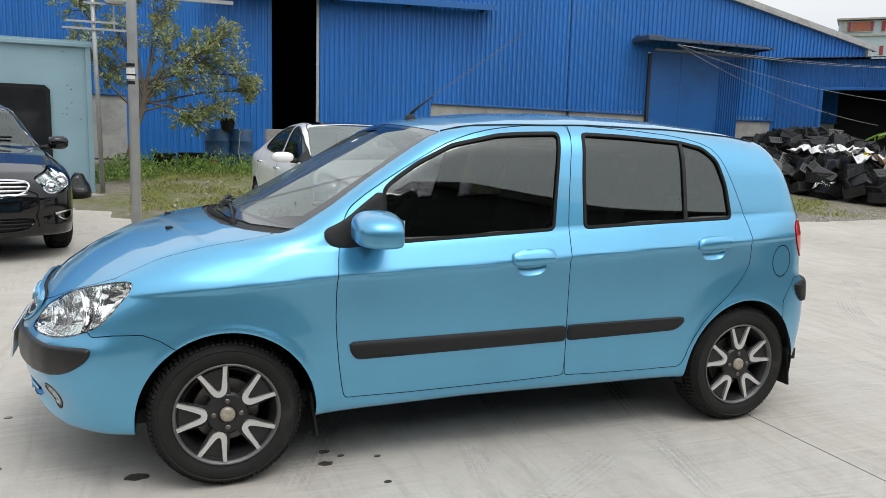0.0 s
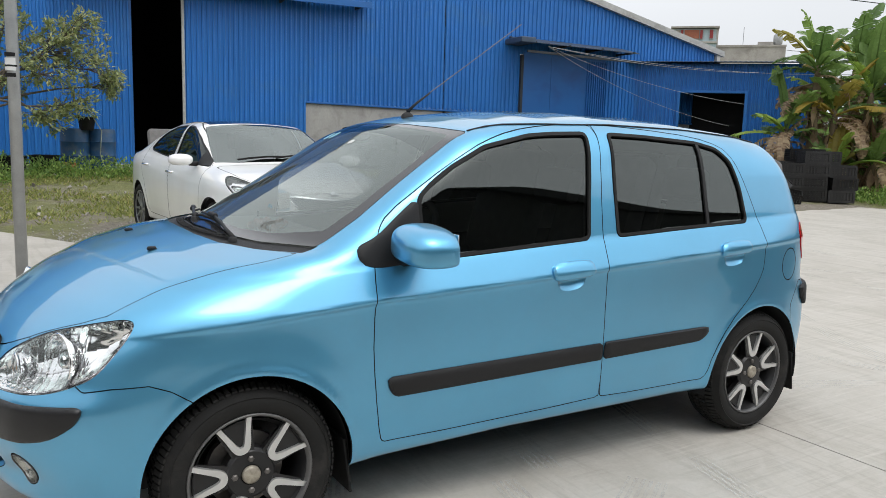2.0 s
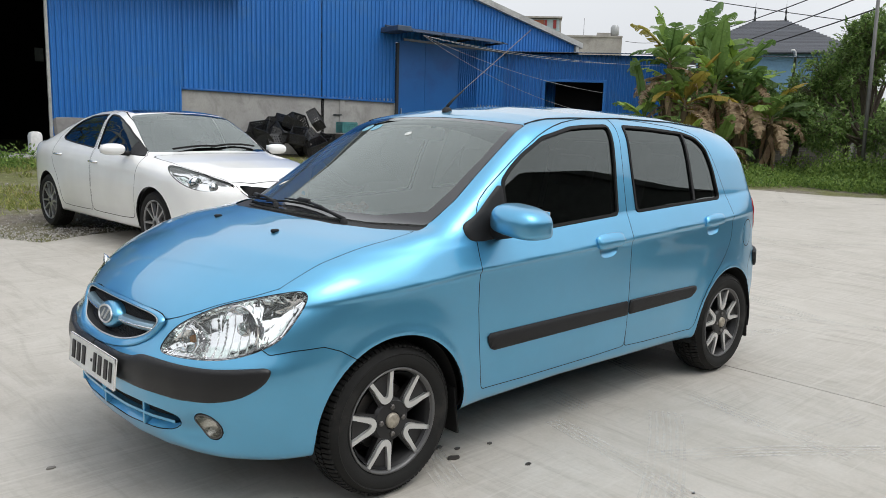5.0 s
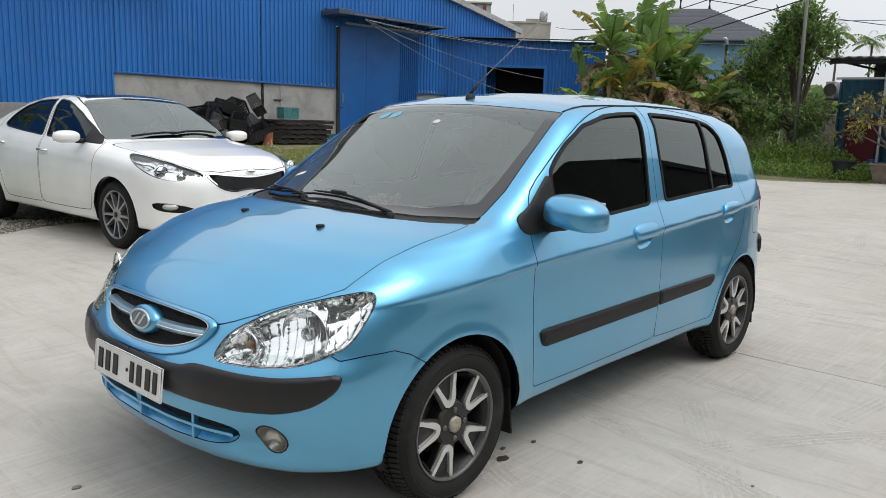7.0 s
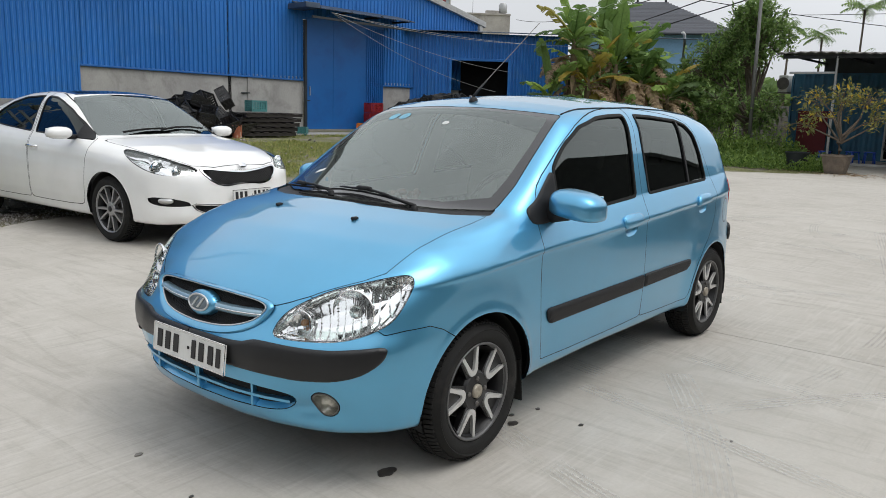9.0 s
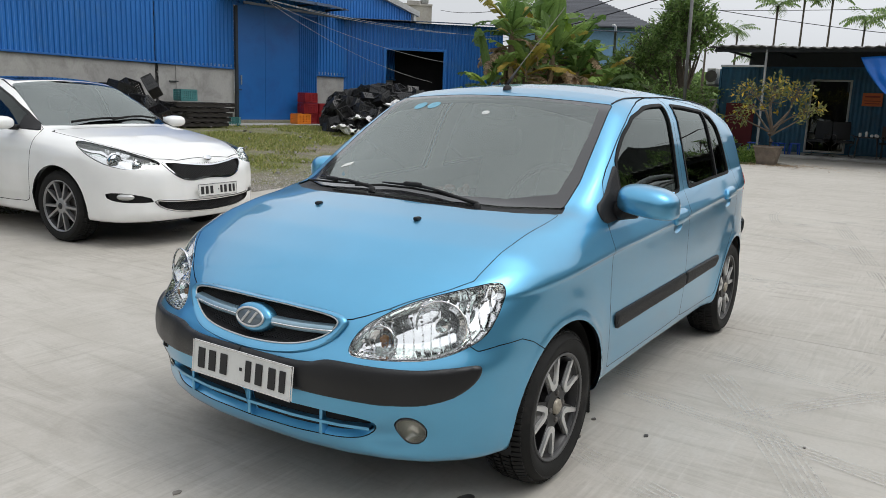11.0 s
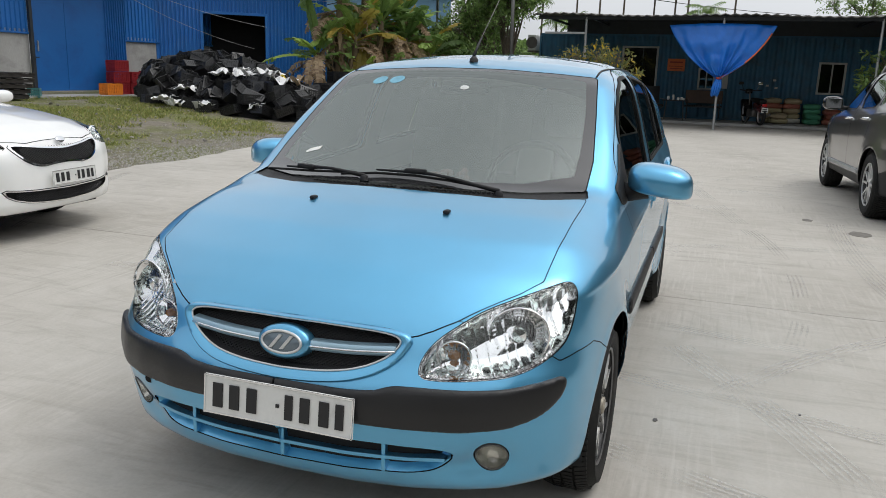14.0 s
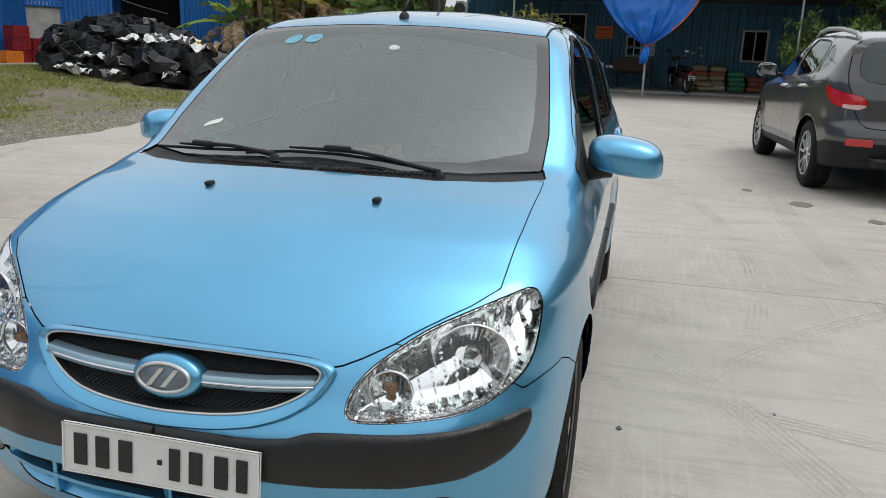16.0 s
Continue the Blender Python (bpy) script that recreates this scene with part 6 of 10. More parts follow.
for s in (9.9, 11.1, 12.3, 13.5):
    Geo().box((s, -0.48, 4.20 - (s - 9.5) * 0.02), (0.05, 0.95, 0.06)).ob("canopy_rafter", DARK_STEEL, cn)
Geo().box((11.6, -0.93, 4.10), (4.1, 0.04, 0.07), pose(0, 0, 0, 0, 1.1, 0)).ob("canopy_beam", DARK_STEEL, cn)
# threshold slab in front of the hall and of the door
th = tagged(Geo().box((11.4, -0.55, 0.36), (5.0, 1.1, 0.2), None, 0.02).ob("threshold", ROUGH_CONCRETE), "worn grey concrete threshold", "slab", kind="structure")
th.matrix_world = hood_m
th2 = tagged(Geo().box((-0.6, -0.7, 0.33), (4.6, 1.4, 0.2), None, 0.02).ob("threshold", ROUGH_CONCRETE), "worn grey concrete threshold", "slab", kind="structure")
th2.matrix_world = hood_m

# ---- the blue annex with its dark doorway ----
AX = pose(19.42, 15.02, 0, 0, 0, math.degrees(math.atan2(-1.5, 1.345)))
ann = thing("wall_annex", "blue ribbed steel annex with a dark open doorway", "wall", AX, kind="structure")
sheets(-2.0, 0.0, 0.2, lambda s: 3.92, ann, rib=0.12)
sheets(0.0, 2.0, 3.0, lambda s: 3.92, ann, rib=0.12)
sheets(2.0, 4.1, 0.2, lambda s: 3.92, ann, rib=0.12)
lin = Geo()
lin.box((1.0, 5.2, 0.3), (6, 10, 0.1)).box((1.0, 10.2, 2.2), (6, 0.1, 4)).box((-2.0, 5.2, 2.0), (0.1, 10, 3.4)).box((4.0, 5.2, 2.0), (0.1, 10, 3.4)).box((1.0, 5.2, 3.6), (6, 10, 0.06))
# added sheet close behind the doorway, near-black to deepen its shade
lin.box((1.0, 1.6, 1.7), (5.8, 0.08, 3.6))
lin.ob("annex_shade_lining", VOID, ann)
for s in (-0.03, 2.05):
    Geo().box((s, -0.03, 1.7), (0.10, 0.10, 2.75), None, 0.01).ob("door_post", BLUE_SHEET, ann)
Geo().box((1.0, -0.03, 3.03), (2.2, 0.08, 0.09), None, 0.01).ob("door_head", BLUE_SHEET, ann)
roof = Geo()
for i in range(161):
    s = -2.2 + i * 0.075
    dz = 0.008 if i % 2 else -0.008
    roof.v += [(s, -0.35, 3.96 + dz), (s, 6.0, 4.55 + dz), (s, 6.0, 4.53 + dz), (s, -0.35, 3.94 + dz)]
for i in range(160):
    a = i * 4
    roof.f += [(a, a + 4, a + 5, a + 1), (a + 3, a + 2, a + 6, a + 7), (a, a + 3, a + 7, a + 4)]
roof.ob("annex_roof", WEATHERED, ann)

# ---- the container office with its lean-to roof ----
CONT = mat("dull blue container steel", (0.03, 0.12, 0.20), 0.55, 0.1, vary=0.2, scale=1.5, dirt=(0.04, 0.07, 0.09), dirt_at=(0.5, 0.8), dirt_scale=1.4)
CX = 25.3
co = thing("container_office", "dull blue steel container office under a lean-to roof", "container", pose(CX, 0, 0, 0, 0, -90), kind="structure")


def cont_strip(s0, s1, z0, z1, off=0.0):
    us, ds = [], []
    n = max(1, round((s1 - s0) / 0.28))
    w = (s1 - s0) / n
    for i in range(n):
        for k, d in ((0, 0), (0.25, 0), (0.5, 0.036), (0.75, 0.036)):
            us.append(s0 + (i + k) * w)
            ds.append(d)
    us.append(s1)
    ds.append(0)
    g = Geo()
    for u, d in zip(us, ds):
        g.v += [(u, d + off, z0), (u, d + off, z1)]
    for i in range(len(us) - 1):
        g.f.append((2 * i, 2 * i + 2, 2 * i + 3, 2 * i + 1))
    return g.ob("container_wall", CONT, co)


# openings: door, two windows (s runs along the wall, z up)
OPEN = [(-2.35, -1.15, 0.12, 2.42), (0.18, 0.72, 1.05, 1.75), (3.80, 4.60, 1.02, 2.02)]
cuts = [-5.2]
for a, b, z0, z1 in OPEN:
    cont_strip(cuts[-1], a, 0.12, 2.75)
    cont_strip(a, b, z1, 2.75)
    if z0 > 0.2:
        cont_strip(a, b, 0.12, z0)
    cuts.append(b)
cont_strip(cuts[-1], 13.0, 0.12, 2.75)
box = Geo()
box.box((4, 2.5, 0.1), (18.4, 5, 0.1)).box((4, 5.0, 1.4), (18.4, 0.1, 2.8)).box((4, 2.5, 2.78), (18.4, 5.0, 0.06)).box((13.0, 2.5, 1.4), (0.1, 5, 2.8))
box.ob("container_body", CONT, co)
# the open end wall with its ribs
g = Geo()
for i in range(17):
    y = i * 0.3
    g.box((-5.2, y, 1.43), (0.05, 0.12, 2.6), None, 0.01)
g.ob("end_wall_rib", mat("faded light blue container steel", (0.05, 0.17, 0.28), 0.55, 0.1, vary=0.2, dirt=(0.16, 0.12, 0.09), dirt_at=(0.6, 0.8), dirt_scale=3), co)
Geo().box((-5.17, 2.5, 1.43), (0.03, 5.0, 2.6)).ob("end_wall", CONT, co)
FRAME = mat("pale window frame", (0.40, 0.40, 0.38), 0.5, vary=0.1)
DIMGLASS = glass_mat("dim window glass", (0.10, 0.11, 0.12), 1.5)
for k, (a, b, z0, z1) in enumerate(OPEN):
    fr = new("door_frame" if k == 0 else "window_frame")
    fr.parent = co
    w = 0.06
    for c, s in (((a + b) / 2, z1 - w / 2), ((a + b) / 2, z0 + w / 2)):
        Geo().box((c, -0.01, s), (b - a, 0.09, w), None, 0.008).ob("rail", FRAME, fr)
    for c in (a + w / 2, b - w / 2) + (((a + b) / 2,) if k else ()):
        Geo().box((c, -0.012, (z0 + z1) / 2), (w if c != (a + b) / 2 else 0.04, 0.09, z1 - z0), None, 0.008).ob("stile", FRAME, fr)
    Geo().box(((a + b) / 2, 0.03, (z0 + z1) / 2), (b - a - 0.05, 0.008, z1 - z0 - 0.05)).ob("pane", DIMGLASS, fr)
# solid near-black blocks put the unlit room's shade behind the panes
Geo().box((-1.75, 0.5, 1.3), (1.2, 0.9, 2.2)).ob("room_shade_block", VOID, co)
Geo().box((0.45, 0.5, 1.4), (0.5, 0.8, 0.66)).ob("room_shade_block", VOID, co)
Geo().box((4.2, 0.5, 1.5), (0.76, 0.8, 0.96)).ob("room_shade_block", VOID, co)
# raised step before the door
Geo().box((1.0, -1.0, 0.045), (11.5, 2.0, 0.09), None, 0.02).ob("door_step", ROUGH_CONCRETE, co)
# sign, board and meter box on the wall
ORANGE = mat("orange sign paint", (0.62, 0.14, 0.03), 0.6, vary=0.15)
sg = thing("wall_sign", "orange-red sign with two lines of dark writing", "sign", pose(CX, 0, 0, 0, 0, -90))
Geo().box((-0.55, -0.025, 1.83), (0.56, 0.02, 0.40), None, 0.004).ob("sign_sheet", ORANGE, sg)
for z, w in ((1.92, 0.42), (1.79, 0.46), (1.71, 0.40)):
    Geo().box((-0.55, -0.038, z), (w, 0.005, 0.045 if z > 1.9 else 0.022)).ob("bar", mat("dark red sign ink", (0.25, 0.03, 0.01), 0.6), sg)
bd = thing("paper_board", "pale paper notice on the container wall", "notice", pose(CX, 0, 0, 0, 0, -90))
Geo().box((0.98, -0.02, 1.34), (0.30, 0.015, 0.46), None, 0.004).ob("notice_sheet", FRAME, bd)
for s, z in ((2.55, 1.42), (2.35, 1.25), (2.62, 1.18)):
    tb = thing("wall_socket", "small pale switch box fixed to the container wall", "socket", pose(CX, 0, 0, 0, 0, -90))
    Geo().box((s, -0.02, z), (0.09, 0.03, 0.06), None, 0.008).ob("box", FRAME, tb)
# lean-to roof on posts
ln = thing("lean_to_roof", "dark weathered corrugated lean-to roof on steel posts", "roof", pose(CX, 0, 0, 0, 0, -90))
g = Geo()
n = 150
for i in range(n + 1):
    s = -4.4 + i * (19.3 / n)
    dz = 0.02 if i % 2 else -0.02
    sag = 0.03 * math.sin(s * 1.3)
    g.v += [(s, -4.75 + 0.06 * math.sin(s * 2.1), 3.10 + dz + sag), (s, 5.4, 3.72 + dz), (s, 5.4, 3.70 + dz), (s, -4.75 + 0.06 * math.sin(s * 2.1), 3.08 + dz + sag)]
for i in range(n):
    a = i * 4
    g.f += [(a, a + 4, a + 5, a + 1), (a + 3, a + 2, a + 6, a + 7), (a, a + 3, a + 7, a + 4)]
OLDROOF = mat("old fibre cement roof", (0.16, 0.155, 0.145), 0.9, vary=0.3, dirt=(0.30, 0.29, 0.26), dirt_at=(0.55, 0.75), dirt_scale=1.5)
g.ob("roof_sheet", OLDROOF, ln)
for s in (-2.9, 0.86, 4.75, 9.0):
    Geo().cyl((s, -4.4, 0.0), (s, -4.4, 3.04), 0.035, 10).ob("post", GALV, ln, 40)
for y, z in ((-4.4, 3.03), (-2.2, 3.16), (-0.1, 3.3)):
    Geo().box((5.2, y, z), (19.0, 0.06, 0.09)).ob("purlin", DARK_STEEL, ln)
for s in (-4.25, -2.9, 0.86, 4.75, 9.0):
    Geo().box((s, -2.2, 3.10), (0.05, 4.6, 0.06), pose(0, 0, 0, 0, 0, 0)).ob("rafter", DARK_STEEL, ln)
Geo().box((5.2, 0.06, 2.9), (19.0, 0.04, 1.0)).ob('back_board', DARK_STEEL, ln)
Geo().box((-3.5, -4.4, 2.60), (1.2, 0.05, 0.06), None, 0.01).ob("cross_rail", GALV, ln)

# ---- buildings behind ----
# pale house block behind the gable
HOUSE_WALL = mat("weathered pale render", (0.40, 0.38, 0.35), 0.9, vary=0.18, scale=0.5, fine=6, dirt=(0.24, 0.225, 0.20), dirt_at=(0.5, 0.75), dirt_scale=0.6)
BRICK_RED = mat("red brick infill", (0.36, 0.13, 0.08), 0.9, vary=0.2)
PALE_BLUE = mat("pale blue paint", (0.42, 0.52, 0.56), 0.8, vary=0.12)


def rel(d_x, d_y, turn):
    return pose(d_x, d_y, 0, 0, 0, turn)


fb = thing("town_house", "weathered grey concrete house block with brick infill windows", "building", pose(91.3, 73.5, 0, 0, 0, -49))
Geo().box((-3.05, 2.6, 8.0), (6.1, 5.2, 16.0)).ob("wall", PALE_BLUE, fb)
Geo().box((-3.05, 2.6, 16.75), (6.0, 5.0, 1.5)).ob("upper_storey", PALE_BLUE, fb)
Geo().box((-3.0, 2.4, 17.7), (6.6, 5.8, 0.22)).ob("roof_slab", HOUSE_WALL, fb)
Geo().box((0.05, 2.6, 8.7), (0.3, 5.0, 17.4)).ob("side_wall", HOUSE_WALL, fb)
SHUTTER = mat("dark red shutter paint", (0.30, 0.04, 0.04), 0.6, vary=0.15)
for c, wd, mt, nm in ((-5.3, 0.5, HOUSE_WALL, "pane"), (-4.75, 0.3, SHUTTER, "shutter"), (-3.4, 2.0, BRICK_RED, "brick_fill"), (-2.1, 0.35, SHUTTER, "shutter"), (-0.75, 0.45, SHUTTER, "shutter")):
    w = new("window")
    w.parent = fb
    for z in (16.75, 13.6):
        Geo().box((c, 0.02, z), (wd, 0.2, 1.2)).ob(nm, mt, w)
    Geo().box((c, -0.02, 16.05), (wd + 0.15, 0.25, 0.1)).ob("sill", HOUSE_WALL, w)
Geo().box((-3.05, 0.0, 15.6), (6.3, 0.5, 0.25)).ob("string_course", HOUSE_WALL, fb)
Geo().box((4.7, 2.8, 7.6), (9.0, 5.4, 15.2)).ob("wing_wall", HOUSE_WALL, fb)
Geo().box((4.7, 0.1, 15.1), (9.1, 0.3, 0.25)).ob("wing_coping", HOUSE_WALL, fb)
Geo().lathe([(0.5, 0), (0.62, 0.15), (0.62, 1.2), (0.4, 1.5), (0.0, 1.55)], 20, pose(8.2, 1.5, 15.4)).ob("roof_tank", GALV, fb, 40)
Geo().box((6.6, 1.5, 15.5), (2.0, 1.0, 0.5)).ob("roof_box", HOUSE_WALL, fb)
Geo().tube([(3.6, 1, 15.1), (3.6, 1, 17.8)], 0.03, 6).ob("mast", DARK_STEEL, fb)

# villa with a dark tiled hip roof
TILE = mat("dark slate roof tile", (0.075, 0.08, 0.095), 0.7, vary=0.2, island=0.35)
vil = thing("villa", "villa with a dark blue-grey hipped tile roof", "house", pose(64.0, 28.5, 0, 0, 0, -62))
Geo().box((0, 0, 3.9), (11, 9, 7.8)).ob("wall", mat("sky blue render", (0.20, 0.36, 0.55), 0.85, vary=0.1), vil)
top = [(-1.2, 0, 10.8), (1.2, 0, 10.8)]
eav = [(-6.6, -5.6, 7.7), (6.6, -5.6, 7.7), (6.6, 5.6, 7.7), (-6.6, 5.6, 7.7)]
Geo().add(top + eav, [(2, 3, 1, 0), (3, 4, 1), (4, 5, 0, 1), (5, 2, 0), (5, 4, 3, 2)]).ob("roof", TILE, vil)
g = Geo()
for r in range(22):
    t = r / 22
    z = 7.72 + (10.8 - 7.7) * t
    y = -5.6 * (1 - t)
    x0 = -6.6 + (6.6 - 1.2) * t
    g.add([(x0, y - 0.04, z - 0.02), (-x0, y - 0.04, z - 0.02), (-x0, y - 0.04, z + 0.07), (x0, y - 0.04, z + 0.07), (x0, y + 0.2, z + 0.2), (-x0, y + 0.2, z + 0.2)], [(0, 1, 2, 3), (3, 2, 5, 4)])
    xx = -6.6 + (6.6 - 1.2) * t
    yy = 5.6 * (1 - t)
    g.add([(xx - 0.04, -yy, z - 0.02), (xx - 0.04, yy, z - 0.02), (xx - 0.04, yy, z + 0.07), (xx - 0.04, -yy, z + 0.07), (xx + 0.2, yy, z + 0.2), (xx + 0.2, -yy, z + 0.2)], [(1, 0, 3, 2), (2, 3, 5, 4)])
tagged(g.ob("tile_course", TILE, vil), kind="stuff")
for a, b in ((0, 2), (0, 5), (1, 3), (1, 4), (0, 1)):
    p, q = (top + eav)[a], (top + eav)[b]
    Geo().cyl(p, q, 0.10, 8).ob("ridge_tile", HOUSE_WALL, vil, True)
for x in (-1.2, 1.2):
    Geo().lathe([(0.12, 0), (0.05, 0.5), (0.09, 0.8), (0.02, 1.1), (0.0, 1.7)], 10, pose(x, 0, 10.8)).ob("finial", DARK_STEEL, vil, True)

# block wall behind the banana plants
BLOCKW = mat("weathered cement blocks", (0.20, 0.185, 0.165), 0.95, vary=0.25, scale=3, fine=40, bump=0.004, random_by=0.3)
bw = thing("wall_boundary", "weathered cement block boundary wall", "wall", pose(26.0, 16.5, 0, 0, 0, math.degrees(math.atan2(-13.0, 9.0))), kind="structure")
Geo().box((8, 0.06, 0.9), (18, 0.10, 1.8)).ob("core", ROUGH_CONCRETE, bw)
for i in range(7):
    Geo().box((i * 3.0, -0.06, 0.98), (0.24, 0.10, 2.0), None, 0.01).ob("pier", ROUGH_CONCRETE, bw)
blockmesh = Geo().box((0, 0, 0), (0.385, 0.04, 0.185), None, 0.006).mesh("block")
blockmesh.materials.append(BLOCKW)
for r in range(9):
    for c in range(30):
        o = new("block", blockmesh)
        o.parent = bw
        o.location = (1.2 + c * 0.4 + (0.2 if r % 2 else 0), -0.005, 0.1 + r * 0.2)

# the pale blue steel shack by the black car
SHACK = mat("pale blue painted sheet", (0.26, 0.40, 0.46), 0.55, 0.1, vary=0.10, scale=1.0, dirt=(0.30, 0.30, 0.28), dirt_at=(0.62, 0.8), dirt_scale=1.4)
sh = thing("steel_shack", "pale blue flat sheet steel hut with a black window", "shed", pose(-1.12, 11.9, 0, 0, 0, 4), kind="structure")
Geo().box((-2.6, 1.5, 1.40), (5.2, 3.0, 2.62)).ob("shack_wall", SHACK, sh)
Geo().box((-0.03, -0.015, 1.40), (0.09, 0.06, 2.66), None, 0.008).ob("corner_angle", SHACK, sh)
Geo().box((-2.6, -0.03, 2.71), (5.3, 0.08, 0.07), None, 0.008).ob("top_angle", SHACK, sh)
Geo().box((-2.6, 1.5, 2.76), (5.3, 3.1, 0.05)).ob("shack_roof", SHACK, sh)
wn_ = new("window")
wn_.parent = sh
Geo().prism([(-2.2, 0.6), (-0.72, 0.6), (-0.66, 0.67), (-0.66, 1.91), (-0.74, 1.99), (-2.2, 1.99)], 0.004, 0.05, pose(0, 0, 0, 90, 0, 0)).ob("window_frame", RUBBER, wn_)
Geo().prism([(-2.14, 0.67), (-0.76, 0.67), (-0.73, 0.71), (-0.73, 1.87), (-0.78, 1.92), (-2.14, 1.92)], 0.05, 0.056, pose(0, 0, 0, 90, 0, 0)).ob("pane", mat("black window glass", (0.02, 0.022, 0.025), 0.08, vary=0.3, scale=3), wn_)
random.seed(3)
g = Geo()
for i in range(26):
    x, z = random.uniform(-2.4, -0.1), random.uniform(0.5, 2.6)
    if x < -0.62 and 0.55 < z < 2.05:
        continue
    g.lathe([(random.uniform(0.006, 0.014), 0), (0.004, 0.002)], 6, pose(x, -0.001, z, 90, 0, 0))
tagged(g.ob("rust_spot", mat("rust", (0.10, 0.05, 0.03), 0.9), sh), kind="stuff")
Geo().box((-2.3, -0.25, 0.045), (5.6, 0.6, 0.09), None, 0.02).ob("shack_kerb", ROUGH_CONCRETE, sh)

# closing wall behind the viewer: a long shed, seen only in the paint and glass
DARKWALL = mat("dark green-grey closing wall", (0.045, 0.047, 0.043), 0.9, vary=0.3, scale=0.6)
back = thing("wall_behind", "dark grey-green shed wall across the yard", "wall", pose(0, -12.2, 0), kind="structure")
Geo().box((6, -2.0, 3.2), (70, 4.0, 6.4)).ob("closing_body", DARKWALL, back)
Geo().box((6, -0.1, 6.5), (70, 0.5, 0.2)).ob("closing_eave", DARKWALL, back)
# unseen wall added to block light and darken the hatchback's front
west = thing("wall_west", "unseen dark grey-green wall that blocks light from the west", "wall", pose(-16.0, 0, 0), kind="structure")
Geo().box((-2.0, -4.0, 2.4), (4.0, 24.0, 4.8)).ob("closing_body", DARKWALL, west)
Geo().box((-0.1, -4.0, 4.9), (0.5, 24.0, 0.2)).ob("closing_eave", DARKWALL, west)

# ---- the other parked cars ----
class Shell:
    """A car body that is cut up panel by panel."""
    def __init__(self, shape, lo, hi, step):
        self.s = shape
        self.field = car_shape(shape)
        sk = net(self.field, lo, hi, step)
        self.skin, _ = sk.cut(sk.v[:, 1])
        ys = np.arange(0, 1.05, 0.002)
        pl = table(shape["plan"], 0.02)(ys)
        self.ys, self.arc = ys, np.concatenate([[0], np.cumsum(np.hypot(np.diff(ys), np.diff(pl)))])
        self.body = self.skin

    def region(self, poly, axes, when=None, rounds=1):
        poly = chaikin(poly, rounds) if rounds else np.array(poly, float)

        def field(sk):
            v = sk.v
            y = np.abs(v[:, 1])
            u = {"x": v[:, 0], "y": y, "z": v[:, 2], "d": (v[:, 0] + y) * 0.7071, "e": (y - v[:, 0]) * 0.7071, "a": np.interp(y, self.ys, self.arc)}
            d = poly_sd(u[axes[0]], u[axes[1]], poly)
            return d if when is None else np.where(when(sk), d, np.abs(d) + 0.05)
        return field

    def side(self, poly, rounds=1):
        return self.region(poly, "xz", lambda sk: (sk.v[:, 1] < -0.4) & (np.abs(sk.n[:, 1]) > 0.25), rounds)

    def top(self, poly, zmin=0.7, rounds=0):
        return self.region(poly, "xy", lambda sk: (sk.n[:, 2] > 0.2) & (sk.v[:, 2] > zmin), rounds)

    def front(self, poly, rounds=1, axes="az"):
        return self.region(poly, axes, lambda sk: sk.v[:, 0] < -0.1, rounds)

    def rear(self, poly, rounds=1, x=2.6, axes="yz"):
        return self.region(poly, axes, lambda sk: (sk.v[:, 0] > x) & (sk.n[:, 0] > 0.15), rounds)

    def take(self, fld, gap=0.003):
        d = fld(self.body)
        a, rest = self.body.cut(d + gap)
        _, self.body = rest.cut(fld(rest) - gap)
        return a

    def arches(self, centres, r, hub):
        def fld(sk):
            d = np.min([np.hypot(sk.v[:, 0] - c, sk.v[:, 2] - hub) for c in centres], axis=0) - r
            return np.where(np.abs(sk.v[:, 1]) > 0.45, d, 0.3)
        _, self.body = self.body.cut(fld(self.body))
        return fld


def bowl_of(sk, fld, deep, edge=0.03):
    d = fld(sk)
    b = sk.offset(-deep * np.sqrt(np.clip(-d / edge, 0, 1)) - 0.003)
    b.free = True
    return b


def wheels_and_liners(car, sh, centres, hub, r, rim, wide, y, style, rimmat, darkmat, spokes):
    for cx in centres:
        for k in (1, -1):
            tyre_wheel(car, r, rim, wide, style, (cx, -y * k, hub), -k, rimmat, darkmat, spokes)
            g = Geo()
            prof = [(r + 0.045, -y + 0.015), (r + 0.055, -y + 0.10), (r + 0.055, -y + 0.32), (0.0, -y + 0.32)]
            vs, fs, n = [], [], 28
            for i in range(n + 1):
                a = math.pi * (1.12 * i / n - 0.06)
                vs += [(cx + q * math.cos(a), yy * k, hub + q * math.sin(a)) for q, yy in prof]
            for i in range(n):
                for j in range(3):
                    a, b = i * 4 + j, (i + 1) * 4 + j
                    fs.append((a, b, b + 1, a + 1))
            g.add(vs, fs).ob("wheel_liner", DARK, car, 40)


